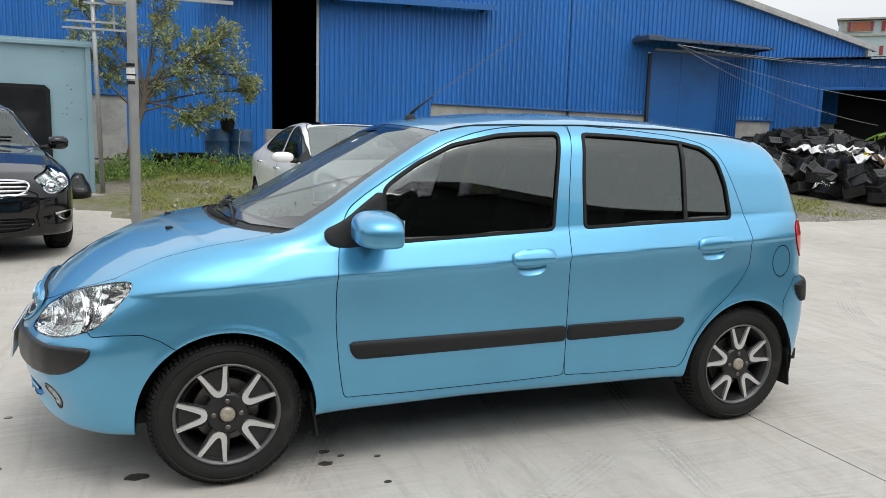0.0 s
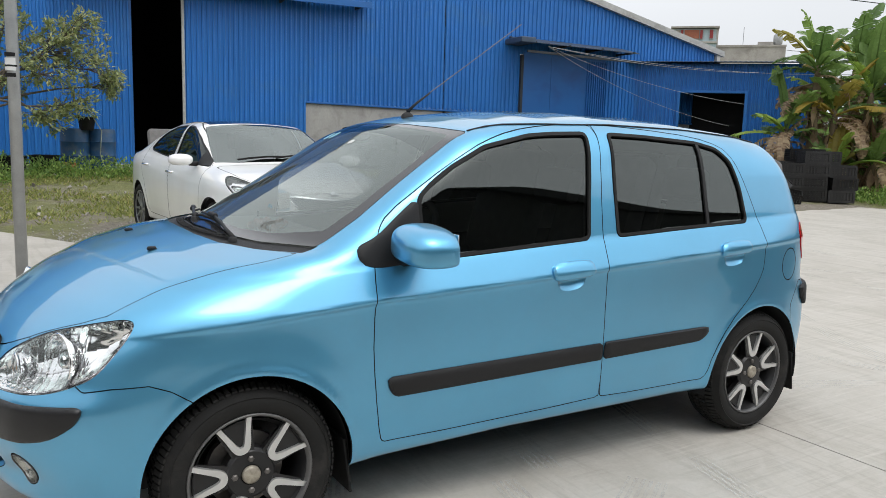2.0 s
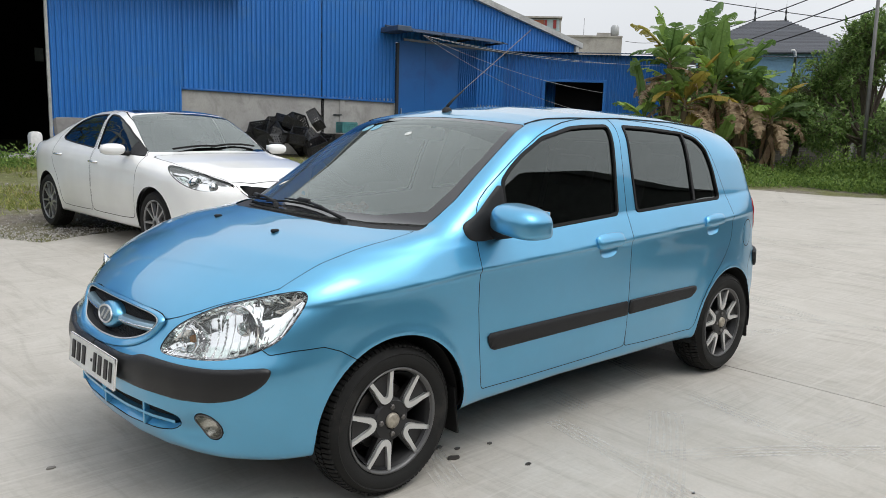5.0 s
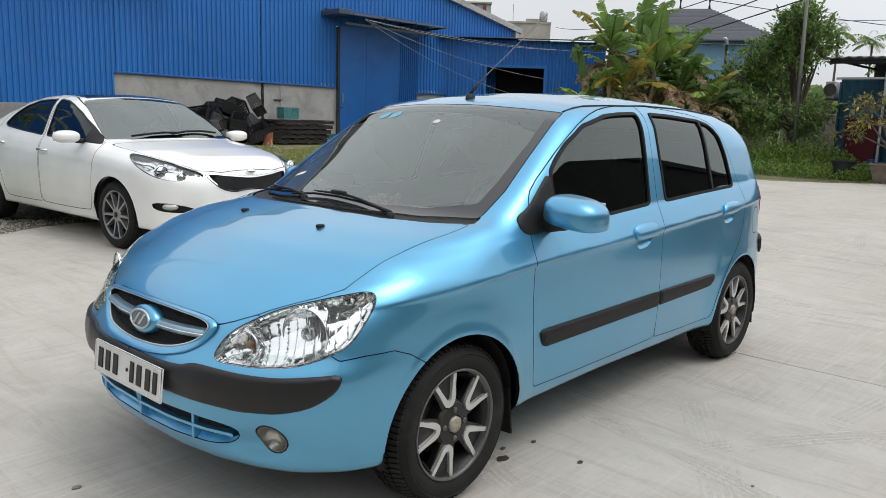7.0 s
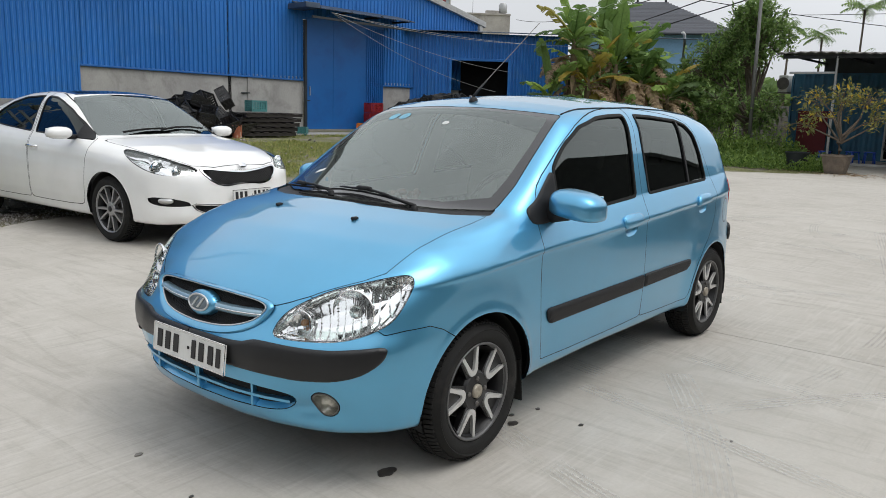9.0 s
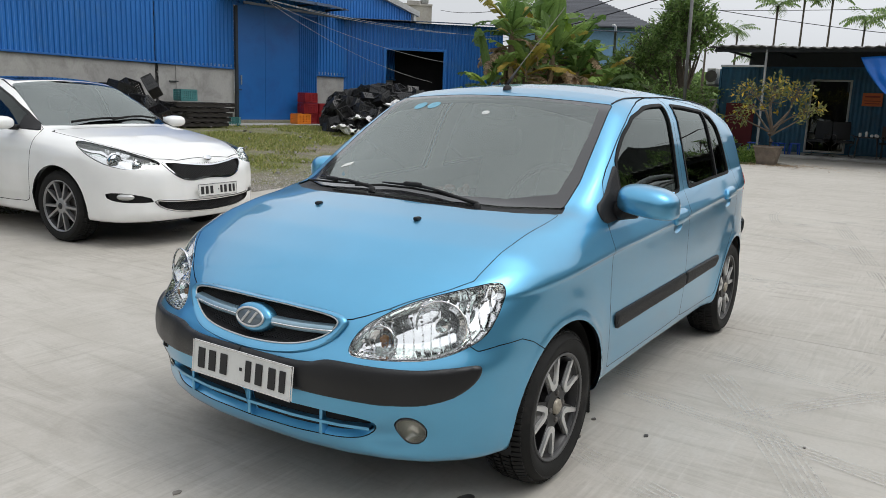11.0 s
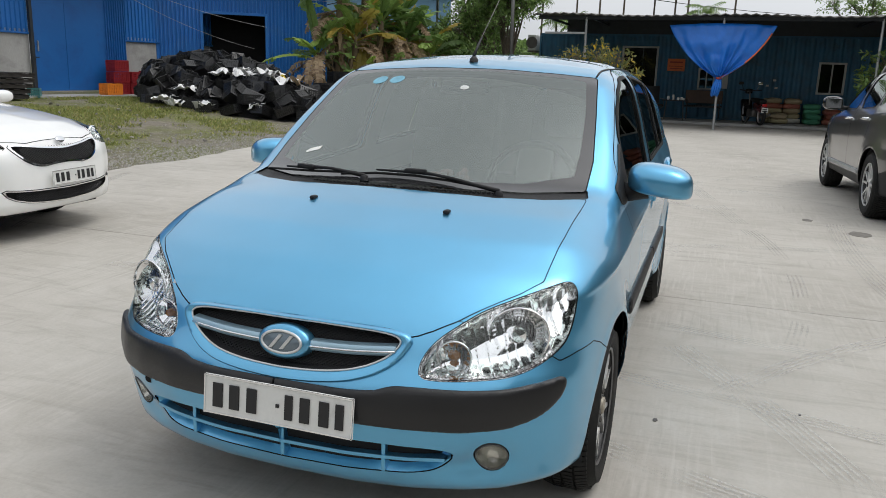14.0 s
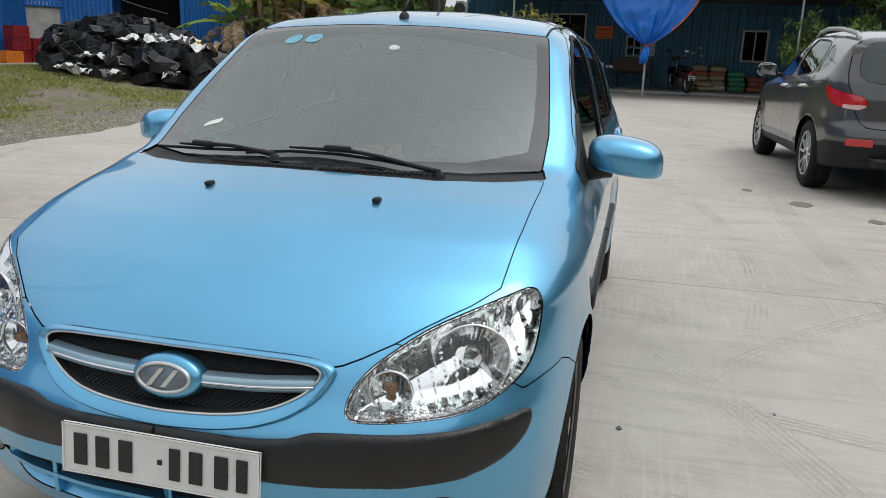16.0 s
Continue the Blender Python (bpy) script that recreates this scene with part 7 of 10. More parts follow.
def wing_mirror(car, c, size, k, material, back=0.8):
    m = new("outside_mirror")
    m.parent = car
    cx, cy, cz = c

    def mf(x, y, z):
        X, Y, Z = (x - cx) / size[0], (y - cy) / size[1], (z - cz) / size[2]
        q = (np.abs(X) ** 2.4 + np.abs(Y) ** 2.6 + np.abs(Z) ** 2.4) ** (1 / 2.4) - 1
        return smax(q * size[2], x - cx - size[0] * back, 0.02)
    sk = net(mf, (cx - 0.16, cy - 0.17, cz - 0.13), (cx + 0.16, cy + 0.17, cz + 0.13), 0.02)
    if k < 0:
        sk = sk.mirror()
    sk.ob("mirror_shell", material, m)
    Geo().box((cx + size[0] * back + 0.001, cy * k, cz), (0.004, size[1] * 1.5, size[2] * 1.4), None, 0.0015).ob("mirror_glass", CHROME, m)
    Geo().tube([(cx, (cy + size[1] * 0.7) * k, cz - size[2] * 0.6), (cx + 0.01, (cy + size[1] + 0.07) * k, cz - size[2] * 0.75)], 0.026, 8).ob("mirror_foot", TRIM, m, True)


def cabin(car, x0, x1, half, zseat=0.5, lift=0.0):
    Geo().box(((x0 + x1) / 2, 0, 0.30 + lift), (x1 - x0 + 1.0, half * 1.9, 0.06)).ob("cabin_floor", DARK, car)
    Geo().box(((x0 + x1) / 2, 0, 0.24 + lift), (x1 - x0 + 2.2, half * 1.4, 0.06)).ob("underbody", DARK, car)
    Geo().box((x0 + 0.25, 0, 0.78 + lift), (0.5, half * 1.8, 0.32), None, 0.08).ob("dashboard", GREYIN, car, 40)
    for y in (-0.38, 0.38):
        s = seat(car, x0 + 0.95, y)
        s.location.z = lift
        s = seat(car, x0 + 1.85, y, 0.62)
        s.location.z = lift


def inner_shell(car, sh, arch, holes, windows):
    _, inner = sh.skin.cut(arch(sh.skin) - 0.004)
    for fld in windows:
        _, inner = inner.cut(fld(inner) + 0.015)
    for fld in holes:
        _, inner = inner.cut(fld(inner) - 0.006)
    inner = inner.offset(-0.018).both()
    Skin(inner.v, -inner.n, inner.f[:, ::-1]).ob("inner_shell", DARK, car)


SEDAN = dict(
    half=0.74, ref=0.86, hub=0.315,
    top=[(-1.2, 0.46), (-0.98, 0.66), (-0.90, 0.745), (-0.80, 0.805), (-0.6, 0.868), (-0.3, 0.928), (0.0, 0.972), (0.12, 0.992), (0.20, 1.018), (0.6, 1.228), (0.9, 1.365), (1.05, 1.404), (1.3, 1.428), (1.6, 1.430), (1.9, 1.412), (2.2, 1.365),
         (2.55, 1.262), (2.85, 1.145), (3.05, 1.075), (3.25, 1.035), (3.55, 0.99), (3.9, 0.92)],
    sweep=[(-1.2, 0.16), (0.1, 0.2), (0.4, 0.27), (1.1, 0.15), (1.5, 0.0), (2.3, -0.06), (3.9, 0.0)],
    crown=[(-1.2, 0.02), (0.5, 0.02), (1.2, 0.05), (2.6, 0.06), (3.2, 0.03), (3.9, 0.03)],
    kside=[(-1.2, 0.14), (0.2, 0.12), (0.5, 0.07), (1.2, 0.13), (2.6, 0.12), (3.9, 0.12)],
    wide=[(0.0, 0.74), (0.18, 0.80), (0.25, 0.835), (0.4, 0.868), (0.55, 0.880), (0.7, 0.885), (0.82, 0.882), (0.85, 0.876), (0.90, 0.862), (0.95, 0.838), (1.0, 0.805), (1.2, 0.715), (1.35, 0.638), (1.42, 0.59), (1.6, 0.5)],
    crease=[(-1.2, 0.74), (0.0, 0.80), (1.0, 0.84), (2.7, 0.90), (3.9, 0.92)],
    warp=[(0.0, 0.0), (0.45, 0.0), (0.7, 1.0), (1.05, 1.0), (1.3, 0.0), (1.7, 0.0)],
    taper=[(-1.2, 0.985), (0.0, 1.0), (2.6, 1.0), (3.8, 0.95)],
    nose=[(0.0, -0.80), (0.2, -0.90), (0.3, -0.94), (0.45, -0.955), (0.58, -0.95), (0.68, -0.935), (0.75, -0.905), (0.84, -0.82), (1.1, -0.5)],
    plan=[(0.0, 0.0), (0.3, 0.018), (0.5, 0.06), (0.65, 0.13), (0.75, 0.22), (0.82, 0.34), (0.86, 0.48), (0.9, 0.78), (1.1, 2.4)],
    tail=[(0.0, 3.4), (0.25, 3.48), (0.45, 3.53), (0.7, 3.54), (0.95, 3.50), (1.1, 3.45), (1.5, 3.3)],
    tplan=[(0.0, 0.0), (0.4, 0.03), (0.6, 0.09), (0.72, 0.17), (0.8, 0.28), (0.86, 0.45), (0.9, 0.8), (1.1, 2.0)],
    under=[(-1.2, 0.24), (-0.6, 0.22), (0.5, 0.21), (3.9, 0.23)],
    flare=[(0.0, 0.36, 0.006), (2.70, 0.36, 0.006)],
    dents=[(0.62, 0.42, 0.12, 0.06, 0.015)],
)


def white_sedan(m):
    car = thing("sedan_car", "white sedan with a black roof panel parked near grass", "car", m)
    sh = Shell(SEDAN, (-1.05, -1.05, 0.12), (3.8, 0.06, 1.55), 0.03)
    arch = sh.arches((0.0, 2.70), 0.358, 0.315)
    win_f = [(0.34, 0.948), (0.8, 0.965), (1.38, 0.983), (1.40, 1.2), (1.42, 1.365), (1.25, 1.352), (1.08, 1.31), (0.88, 1.235), (0.62, 1.11)]
    win_r = [(1.46, 0.987), (2.0, 1.025), (2.30, 1.052), (2.37, 1.085), (2.25, 1.19), (2.08, 1.285), (1.85, 1.345), (1.48, 1.367)]
    GF, GR = sh.side(rounded(win_f, 0.03), 0), sh.side(rounded(win_r, 0.03), 0)
    DF = sh.side([(0.40, 0.35), (0.36, 0.7), (0.32, 0.90), (0.33, 0.965), (0.60, 1.135), (0.86, 1.268), (1.06, 1.347), (1.24, 1.390), (1.43, 1.403), (1.42, 0.95), (1.42, 0.6), (1.44, 0.33), (1.40, 0.31), (0.5, 0.31)])
    DR = sh.side([(1.46, 1.403), (1.85, 1.388), (2.1, 1.333), (2.3, 1.225), (2.46, 1.09), (2.50, 0.95), (2.50, 0.80), (2.38, 0.66), (2.31, 0.50), (2.26, 0.34), (2.22, 0.31), (1.47, 0.31), (1.45, 0.33), (1.44, 0.6), (1.44, 0.95)])
    WS = sh.top([(0.17, -0.05), (0.19, 0.25), (0.26, 0.5), (0.40, 0.70), (0.62, 0.665), (0.90, 0.607), (1.03, 0.575), (1.01, 0.3), (0.99, 0.0), (0.99, -0.05)], 0.9)
    BACK = sh.top([(2.42, -0.05), (2.42, 0.3), (2.40, 0.50), (2.60, 0.53), (2.95, 0.58), (3.05, 0.3), (3.08, 0.0), (3.08, -0.05)], 0.95)
    ROOF = sh.top([(1.03, -0.05), (1.05, 0.3), (1.08, 0.51), (1.8, 0.50), (2.30, 0.46), (2.32, 0.2), (2.32, -0.05)], 1.2)
    HOOD = sh.top([(-0.87, -0.05), (-0.86, 0.3), (-0.78, 0.50), (-0.58, 0.62), (-0.30, 0.70), (0.05, 0.735), (0.24, 0.735), (0.16, 0.5), (0.10, 0.25), (0.09, -0.05)], 0.6)
    LAMP = sh.region([(-0.27, 0.712), (-0.22, 0.748), (-0.05, 0.797), (0.15, 0.846), (0.38, 0.886), (0.445, 0.884), (0.42, 0.845), (0.31, 0.768), (0.16, 0.705), (0.0, 0.675), (-0.13, 0.683)], "dz", lambda sk: (sk.v[:, 0] < 0.1) & (np.abs(sk.v[:, 1]) > 0.3), 1)
    GRI = sh.front([(-0.3, 0.704), (0.0, 0.700), (0.2, 0.716), (0.40, 0.742), (0.47, 0.735), (0.44, 0.68), (0.35, 0.60), (0.22, 0.566), (0.10, 0.582), (0.0, 0.586), (-0.3, 0.586)])
    LOW = sh.front([(-0.3, 0.395), (0.0, 0.395), (0.40, 0.405), (0.58, 0.425), (0.52, 0.345), (0.32, 0.298), (0.0, 0.285), (-0.3, 0.285)])
    FOG = sh.front([(0.54, 0.405), (0.62, 0.445), (0.80, 0.478), (0.97, 0.478), (0.99, 0.445), (0.90, 0.408), (0.70, 0.396)])
    inner_shell(car, sh, arch, (GRI, LOW, FOG, LAMP), (GF, GR, WS, BACK))
    P = {}
    for nm, fl, gap in (("ws", WS, 0.002), ("back", BACK, 0.002), ("lamp", LAMP, 0.003), ("gri", GRI, 0.002), ("low", LOW, 0.002), ("fog", FOG, 0.002), ("roof", ROOF, 0.001), ("hood", HOOD, 0.003), ("gf", GF, 0.001), ("gr", GR, 0.001), ("df", DF, 0.003), ("dr", DR, 0.003)):
        P[nm] = sh.take(fl, gap)
    sh.body.both().ob("body_shell", PAINT_WHITE, car)
    P["hood"].both().ob("bonnet", PAINT_WHITE, car)
    P["roof"].both().ob("roof_panel", mat("black glass roof", (0.01, 0.012, 0.02), 0.06, coat=1.0), car, "glossy black roof panel")
    pane, rim = P["ws"].cut(WS(P["ws"]) + 0.03)
    P["ws"].both().ob("windscreen", glass_mat("pale green windscreen glass", (0.72, 0.78, 0.77), 3.2), car)
    P["back"].both().ob("rear_window", GLASS_SIDE, car)
    for k in (1, -1):
        tw = (lambda s: s) if k == 1 else (lambda s: s.mirror())
        for dn, gn, fl, nm in (("df", "gf", GF, "front_door"), ("dr", "gr", GR, "rear_door")):
            door = tw(P[dn]).ob(nm, PAINT_WHITE, car)
            pane, seal = P[gn].cut(fl(P[gn]) + 0.012)
            tw(pane.offset(-0.005)).ob("window_pane", GLASS_DARK, door)
            tw(seal).solid(0.003).ob("window_seal", TRIM, door)
            hx = 1.33 if nm == "front_door" else 2.30
            hz = 0.845 if nm == "front_door" else 0.885
            Geo().tube([(hx - 0.10, -0.876 * k, hz), (hx - 0.06, -0.905 * k, hz + 0.004), (hx + 0.06, -0.905 * k, hz + 0.006), (hx + 0.10, -0.876 * k, hz + 0.004)], 0.013, 8).ob("door_handle", CHROME, door, True)
        hl = new("headlamp")
        hl.parent = car
        tw(P["lamp"].offset(0.002)).ob("lens", GLASS_CLEAR, hl)
        tw(bowl_of(P["lamp"], LAMP, 0.05)).ob("reflector_housing", LAMP_SILVER, hl)
        for u0, z0, rr in ((0.10, 0.765, 0.050), (-0.08, 0.732, 0.034)):
            dist = np.hypot((P["lamp"].v[:, 0] - P["lamp"].v[:, 1]) * 0.7071 - u0, P["lamp"].v[:, 2] - z0)
            i = int(np.argmin(dist))
            c, n = P["lamp"].v[i] * np.array([1, k, 1]), P["lamp"].n[i] * np.array([1, k, 1])
            mm = Matrix.Translation(Vector(c) - Vector(n) * 0.028) @ Vector((-1, n[1] * 0.3, 0)).normalized().to_track_quat("Z", "Y").to_matrix().to_4x4()
            Geo().lathe([(rr * 1.25, -0.01), (rr * 1.2, 0.008), (rr, 0.004), (rr * 0.8, 0.012), (rr * 0.5, 0.02), (0.0, 0.024)], 24, mm, close=False).ob("projector", CHROME, hl, True)
        fp = new("fog_lamp")
        fp.parent = car
        tw(bowl_of(P["fog"], FOG, 0.03, 0.02)).ob("fog_recess", TRIM, fp)
        j = int(np.argmin(np.hypot(np.abs(P["fog"].v[:, 1]) - 0.755, P["fog"].v[:, 2] - 0.445)))
        c, n = P["fog"].v[j] * np.array([1, k, 1]), P["fog"].n[j] * np.array([1, k, 1])
        mm = Matrix.Translation(Vector(c) - Vector(n) * 0.012) @ Vector(n).to_track_quat("Z", "Y").to_matrix().to_4x4()
        Geo().lathe([(0.03, -0.01), (0.028, 0.006), (0.0, 0.012)], 20, mm @ Matrix.Diagonal((2.4, 1.0, 1, 1)), close=False).ob("lens", ALLOY, fp, True)
        wing_mirror(car, (0.60, -0.985, 1.01), (0.085, 0.125, 0.060), k, PAINT_WHITE)
        # black corner of the window behind the mirror
        SAIL = sh.side([(0.345, 0.953), (0.60, 0.962), (0.60, 1.08), (0.47, 1.02)], 0)
        sail, _ = sh.skin.cut(SAIL(sh.skin))
        tw(sail).solid(0.006).ob("mirror_sail", TRIM, car)
    g = P["gri"].both()
    bowl_of(g, GRI, 0.03, 0.015).ob("grille", DARK, car)
    _, ring = g.cut(GRI(g) + 0.014)
    ring.solid(0.008).ob("grille_surround", CHROME, car)
    net_bars(car, sh, (0.59, 0.715), 0.40, 0.026, "grille_mesh", 0.012)
    lo = P["low"].both()
    bowl_of(lo, LOW, 0.03, 0.015).ob("lower_intake", DARK, car)
    net_bars(car, sh, (0.28, 0.40), 0.46, 0.022, "intake_mesh", 0.012)
    _, ring = lo.cut(LOW(lo) + 0.010)
    ring.solid(0.006).ob("intake_trim", CHROME, car)
    Geo().lathe([(0.046, -0.012), (0.046, -0.002), (0.040, 0.001), (0.0, 0.001)], 28, pose(-0.912, 0, 0.758, 0, -66, 0) @ Matrix.Diagonal((0.55, 1, 1, 1)), close=False).ob("badge", CHROME, car, True)
    plate_with_bars(car, pose(-0.978, -0.05, 0.478, -4, 0, -90), 0.47, 0.11)
    top_z = table(SEDAN["top"], 0.02)
    for a, b in (((0.28, 0.50), (0.24, 0.02)), ((0.22, 0.10), (0.36, -0.52))):
        pts = [(a[0] + (b[0] - a[0]) * t, a[1] + (b[1] - a[1]) * t) for t in (0, 0.33, 0.66, 1)]
        Geo().tube([(x, y, float(top_z(x - 0.27 * (y / 0.74) ** 2)) + 0.022) for x, y in pts], 0.011, 6).ob("wiper", RUBBER, car, True)
    cabin(car, 0.30, 2.85, 0.70)
    wheels_and_liners(car, sh, (0.0, 2.70), 0.315, 0.315, 0.222, 0.205, 0.865, "y", mat("grey alloy", (0.40, 0.40, 0.41), 0.35, 0.8), ALLOY_DARK, 5)
    return car


def net_bars(car, sh, zr, half, pitch, name, inset):
    """A honeycomb-like net of crossing bars set into an opening of the nose."""
    nose, plan = table(sh.s["nose"], 0.012), table(sh.s["plan"], 0.02)
    g = Geo()
    n = int(2 * half / pitch)
    for sgn in (-1, 1):
        for k in range(-n, n + 1):
            pts = []
            for j in range(7):
                z = zr[0] + (zr[1] - zr[0]) * j / 6
                y = k * pitch + sgn * (z - sum(zr) / 2) * 1.5
                if abs(y) < half:
                    pts.append((float(nose(z) + plan(abs(y))) + inset, y, z))
            if len(pts) > 1:
                g.tube(pts, 0.003, 4, cap=False)
    return tagged(g.ob(name, TRIM, car), kind="stuff")


BLACKCAR = dict(SEDAN)
BLACKCAR.update(
    top=[(-1.2, 0.42), (-0.95, 0.66), (-0.88, 0.72), (-0.7, 0.80), (-0.45, 0.87), (-0.1, 0.935), (0.25, 0.98), (0.38, 1.0), (0.45, 1.02), (0.85, 1.21), (1.2, 1.36), (1.4, 1.42), (1.7, 1.46), (2.0, 1.455), (2.4, 1.42), (2.7, 1.34), (3.0, 1.23), (3.3, 1.15), (3.6, 1.12), (3.9, 1.05)],
    wide=[(0.0, 0.74), (0.18, 0.81), (0.25, 0.85), (0.4, 0.885), (0.6, 0.905), (0.75, 0.90), (0.82, 0.895), (0.85, 0.888), (0.90, 0.87), (0.95, 0.845), (1.0, 0.81), (1.2, 0.73), (1.37, 0.66), (1.45, 0.60), (1.6, 0.5)],
)


def black_sedan(m):
    car = thing("sedan_car", "glossy black sedan with chrome trim beside the pale hut", "car", m)
    sh = Shell(BLACKCAR, (-1.05, -1.08, 0.12), (3.85, 0.06, 1.58), 0.03)
    arch = sh.arches((0.0, 2.77), 0.36, 0.315)
    GF = sh.side([(0.72, 0.965), (1.2, 0.97), (1.5, 0.975), (1.52, 1.2), (1.55, 1.39), (1.4, 1.385), (1.2, 1.33), (1.0, 1.22), (0.82, 1.08)])
    GR = sh.side([(1.60, 0.975), (2.3, 0.99), (2.55, 1.02), (2.66, 1.10), (2.5, 1.22), (2.2, 1.34), (1.95, 1.385), (1.62, 1.395)])
    WS = sh.top([(0.42, -0.05), (0.44, 0.25), (0.50, 0.5), (0.66, 0.70), (0.9, 0.665), (1.22, 0.60), (1.32, 0.57), (1.30, 0.3), (1.285, 0.0), (1.285, -0.05)], 0.9)
    HOOD = sh.top([(-0.83, -0.05), (-0.82, 0.3), (-0.76, 0.50), (-0.60, 0.62), (-0.30, 0.71), (0.1, 0.745), (0.50, 0.74), (0.40, 0.5), (0.34, 0.25), (0.33, -0.05)], 0.6)
    LAMP = sh.region([(-0.22, 0.62), (-0.22, 0.73), (-0.12, 0.765), (0.05, 0.80), (0.24, 0.845), (0.275, 0.835), (0.23, 0.75), (0.12, 0.68), (-0.02, 0.63), (-0.14, 0.61)], "dz", lambda sk: (sk.v[:, 0] < 0) & (np.abs(sk.v[:, 1]) > 0.3), 1)
    GRI = sh.front([(-0.3, 0.745), (0.0, 0.745), (0.36, 0.735), (0.43, 0.70), (0.38, 0.62), (0.24, 0.585), (0.0, 0.575), (-0.3, 0.575)])
    LOW = sh.front([(-0.3, 0.40), (0.0, 0.40), (0.42, 0.405), (0.45, 0.36), (0.36, 0.29), (0.0, 0.28), (-0.3, 0.28)])
    FOG = sh.front([(0.60, 0.435), (0.72, 0.45), (0.88, 0.455), (0.92, 0.44), (0.92, 0.40), (0.84, 0.365), (0.74, 0.35)])
    inner_shell(car, sh, arch, (GRI, LOW, FOG, LAMP), (GF, GR, WS))
    P = {}
    for nm, fl, gap in (("ws", WS, 0.002), ("lamp", LAMP, 0.003), ("gri", GRI, 0.002), ("low", LOW, 0.002), ("fog", FOG, 0.002), ("hood", HOOD, 0.003), ("gf", GF, 0.001), ("gr", GR, 0.001)):
        P[nm] = sh.take(fl, gap)
    DF = sh.side([(0.46, 0.35), (0.44, 0.7), (0.50, 0.95), (0.64, 1.02), (0.84, 1.14), (1.04, 1.27), (1.24, 1.37), (1.44, 1.42), (1.58, 1.42), (1.56, 0.95), (1.54, 0.6), (1.55, 0.33), (0.5, 0.31)])
    dr = sh.take(DF)
    sh.body.both().ob("body_shell", PAINT_BLACK, car)
    P["hood"].both().ob("bonnet", PAINT_BLACK, car)
    P["ws"].both().ob("windscreen", glass_mat("dim windscreen glass", (0.30, 0.32, 0.32), 1.7), car)
    for k in (1, -1):
        tw = (lambda s: s) if k == 1 else (lambda s: s.mirror())
        door = tw(dr).ob("front_door", PAINT_BLACK, car)
        for gn, fl in (("gf", GF), ("gr", GR)):
            pane, seal = P[gn].cut(fl(P[gn]) + 0.014)
            tw(pane.offset(-0.005)).ob("window_pane", GLASS_SIDE, car)
            tw(seal).solid(0.004).ob("window_trim", CHROME, car, "chrome window trim")
        hl = new("headlamp")
        hl.parent = car
        tw(P["lamp"].offset(0.002)).ob("lens", GLASS_CLEAR, hl)
        tw(bowl_of(P["lamp"], LAMP, 0.06)).ob("reflector_housing", CHROME, hl)
        for u0, z0, rr in ((0.04, 0.715, 0.060), (-0.10, 0.685, 0.05)):
            i = int(np.argmin(np.hypot((P["lamp"].v[:, 0] - P["lamp"].v[:, 1]) * 0.7071 - u0, P["lamp"].v[:, 2] - z0)))
            c, n = P["lamp"].v[i] * np.array([1, k, 1]), P["lamp"].n[i] * np.array([1, k, 1])
            mm = Matrix.Translation(Vector(c) - Vector(n) * 0.03) @ Vector((-1, n[1] * 0.3, 0)).normalized().to_track_quat("Z", "Y").to_matrix().to_4x4()
            Geo().lathe([(rr * 1.2, 0.0), (rr, 0.008), (rr * 0.9, 0.0), (rr * 0.6, 0.016), (0.0, 0.024)], 24, mm, close=False).ob("projector", CHROME, hl, True)
        fp = new("fog_lamp")
        fp.parent = car
        fg = P["fog"]
        ins, ring = fg.cut(FOG(fg) + 0.016)
        tw(bowl_of(ins, FOG, 0.035, 0.03)).ob("fog_recess", PAINT_BLACK, fp)
        tw(ring).solid(0.008).ob("fog_trim", CHROME, fp)
        j = int(np.argmin(np.hypot(np.abs(fg.v[:, 1]) - 0.66, fg.v[:, 2] - 0.41)))
        c, n = fg.v[j] * np.array([1, k, 1]), fg.n[j] * np.array([1, k, 1])
        mm = Matrix.Translation(Vector(c) - Vector(n) * 0.015) @ Vector(n).to_track_quat("Z", "Y").to_matrix().to_4x4()
        Geo().lathe([(0.034, -0.01), (0.032, 0.006), (0.0, 0.012)], 20, mm, close=False).ob("lens", STEEL, fp, True)
        wing_mirror(car, (0.80, -0.985, 1.03), (0.085, 0.105, 0.075), k, PAINT_BLACK)
    g = P["gri"].both()
    bowl_of(g, GRI, 0.03, 0.015).ob("grille", DARK, car)
    _, ring = g.cut(GRI(g) + 0.016)
    ring.solid(0.010).ob("grille_surround", CHROME, car)
    nose, plan = table(BLACKCAR["nose"], 0.012), table(BLACKCAR["plan"], 0.02)
    for z in (0.61, 0.645, 0.68, 0.715):
        Geo().tube([(float(nose(z) + plan(abs(y))) + 0.004, y, z) for y in np.linspace(-0.38, 0.38, 13)], 0.010, 6).ob("grille_bar", CHROME, car, True)
    bowl_of(P["low"].both(), LOW, 0.03, 0.015).ob("lower_intake", DARK, car)
    for z in (0.315, 0.35, 0.38):
        Geo().tube([(float(nose(z) + plan(abs(y))) + 0.012, y, z) for y in np.linspace(-0.40, 0.40, 9)], 0.006, 6).ob("intake_bar", TRIM, car, True)
    top_z = table(BLACKCAR["top"], 0.02)
    Geo().tube([(0.52 + 0.3 * (y / 0.74) ** 2, y, float(top_z(0.52)) + 0.03) for y in (-0.5, -0.2, 0.1)], 0.011, 6).ob("wiper", RUBBER, car, True)
    Geo().box((0.95, 0, 1.0), (0.5, 1.2, 0.02), pose(0, 0, 0, 0, 0, 0), 0.01).ob("sun_shade", WHITE_PLATE, car)
    cabin(car, 0.5, 3.0, 0.72)
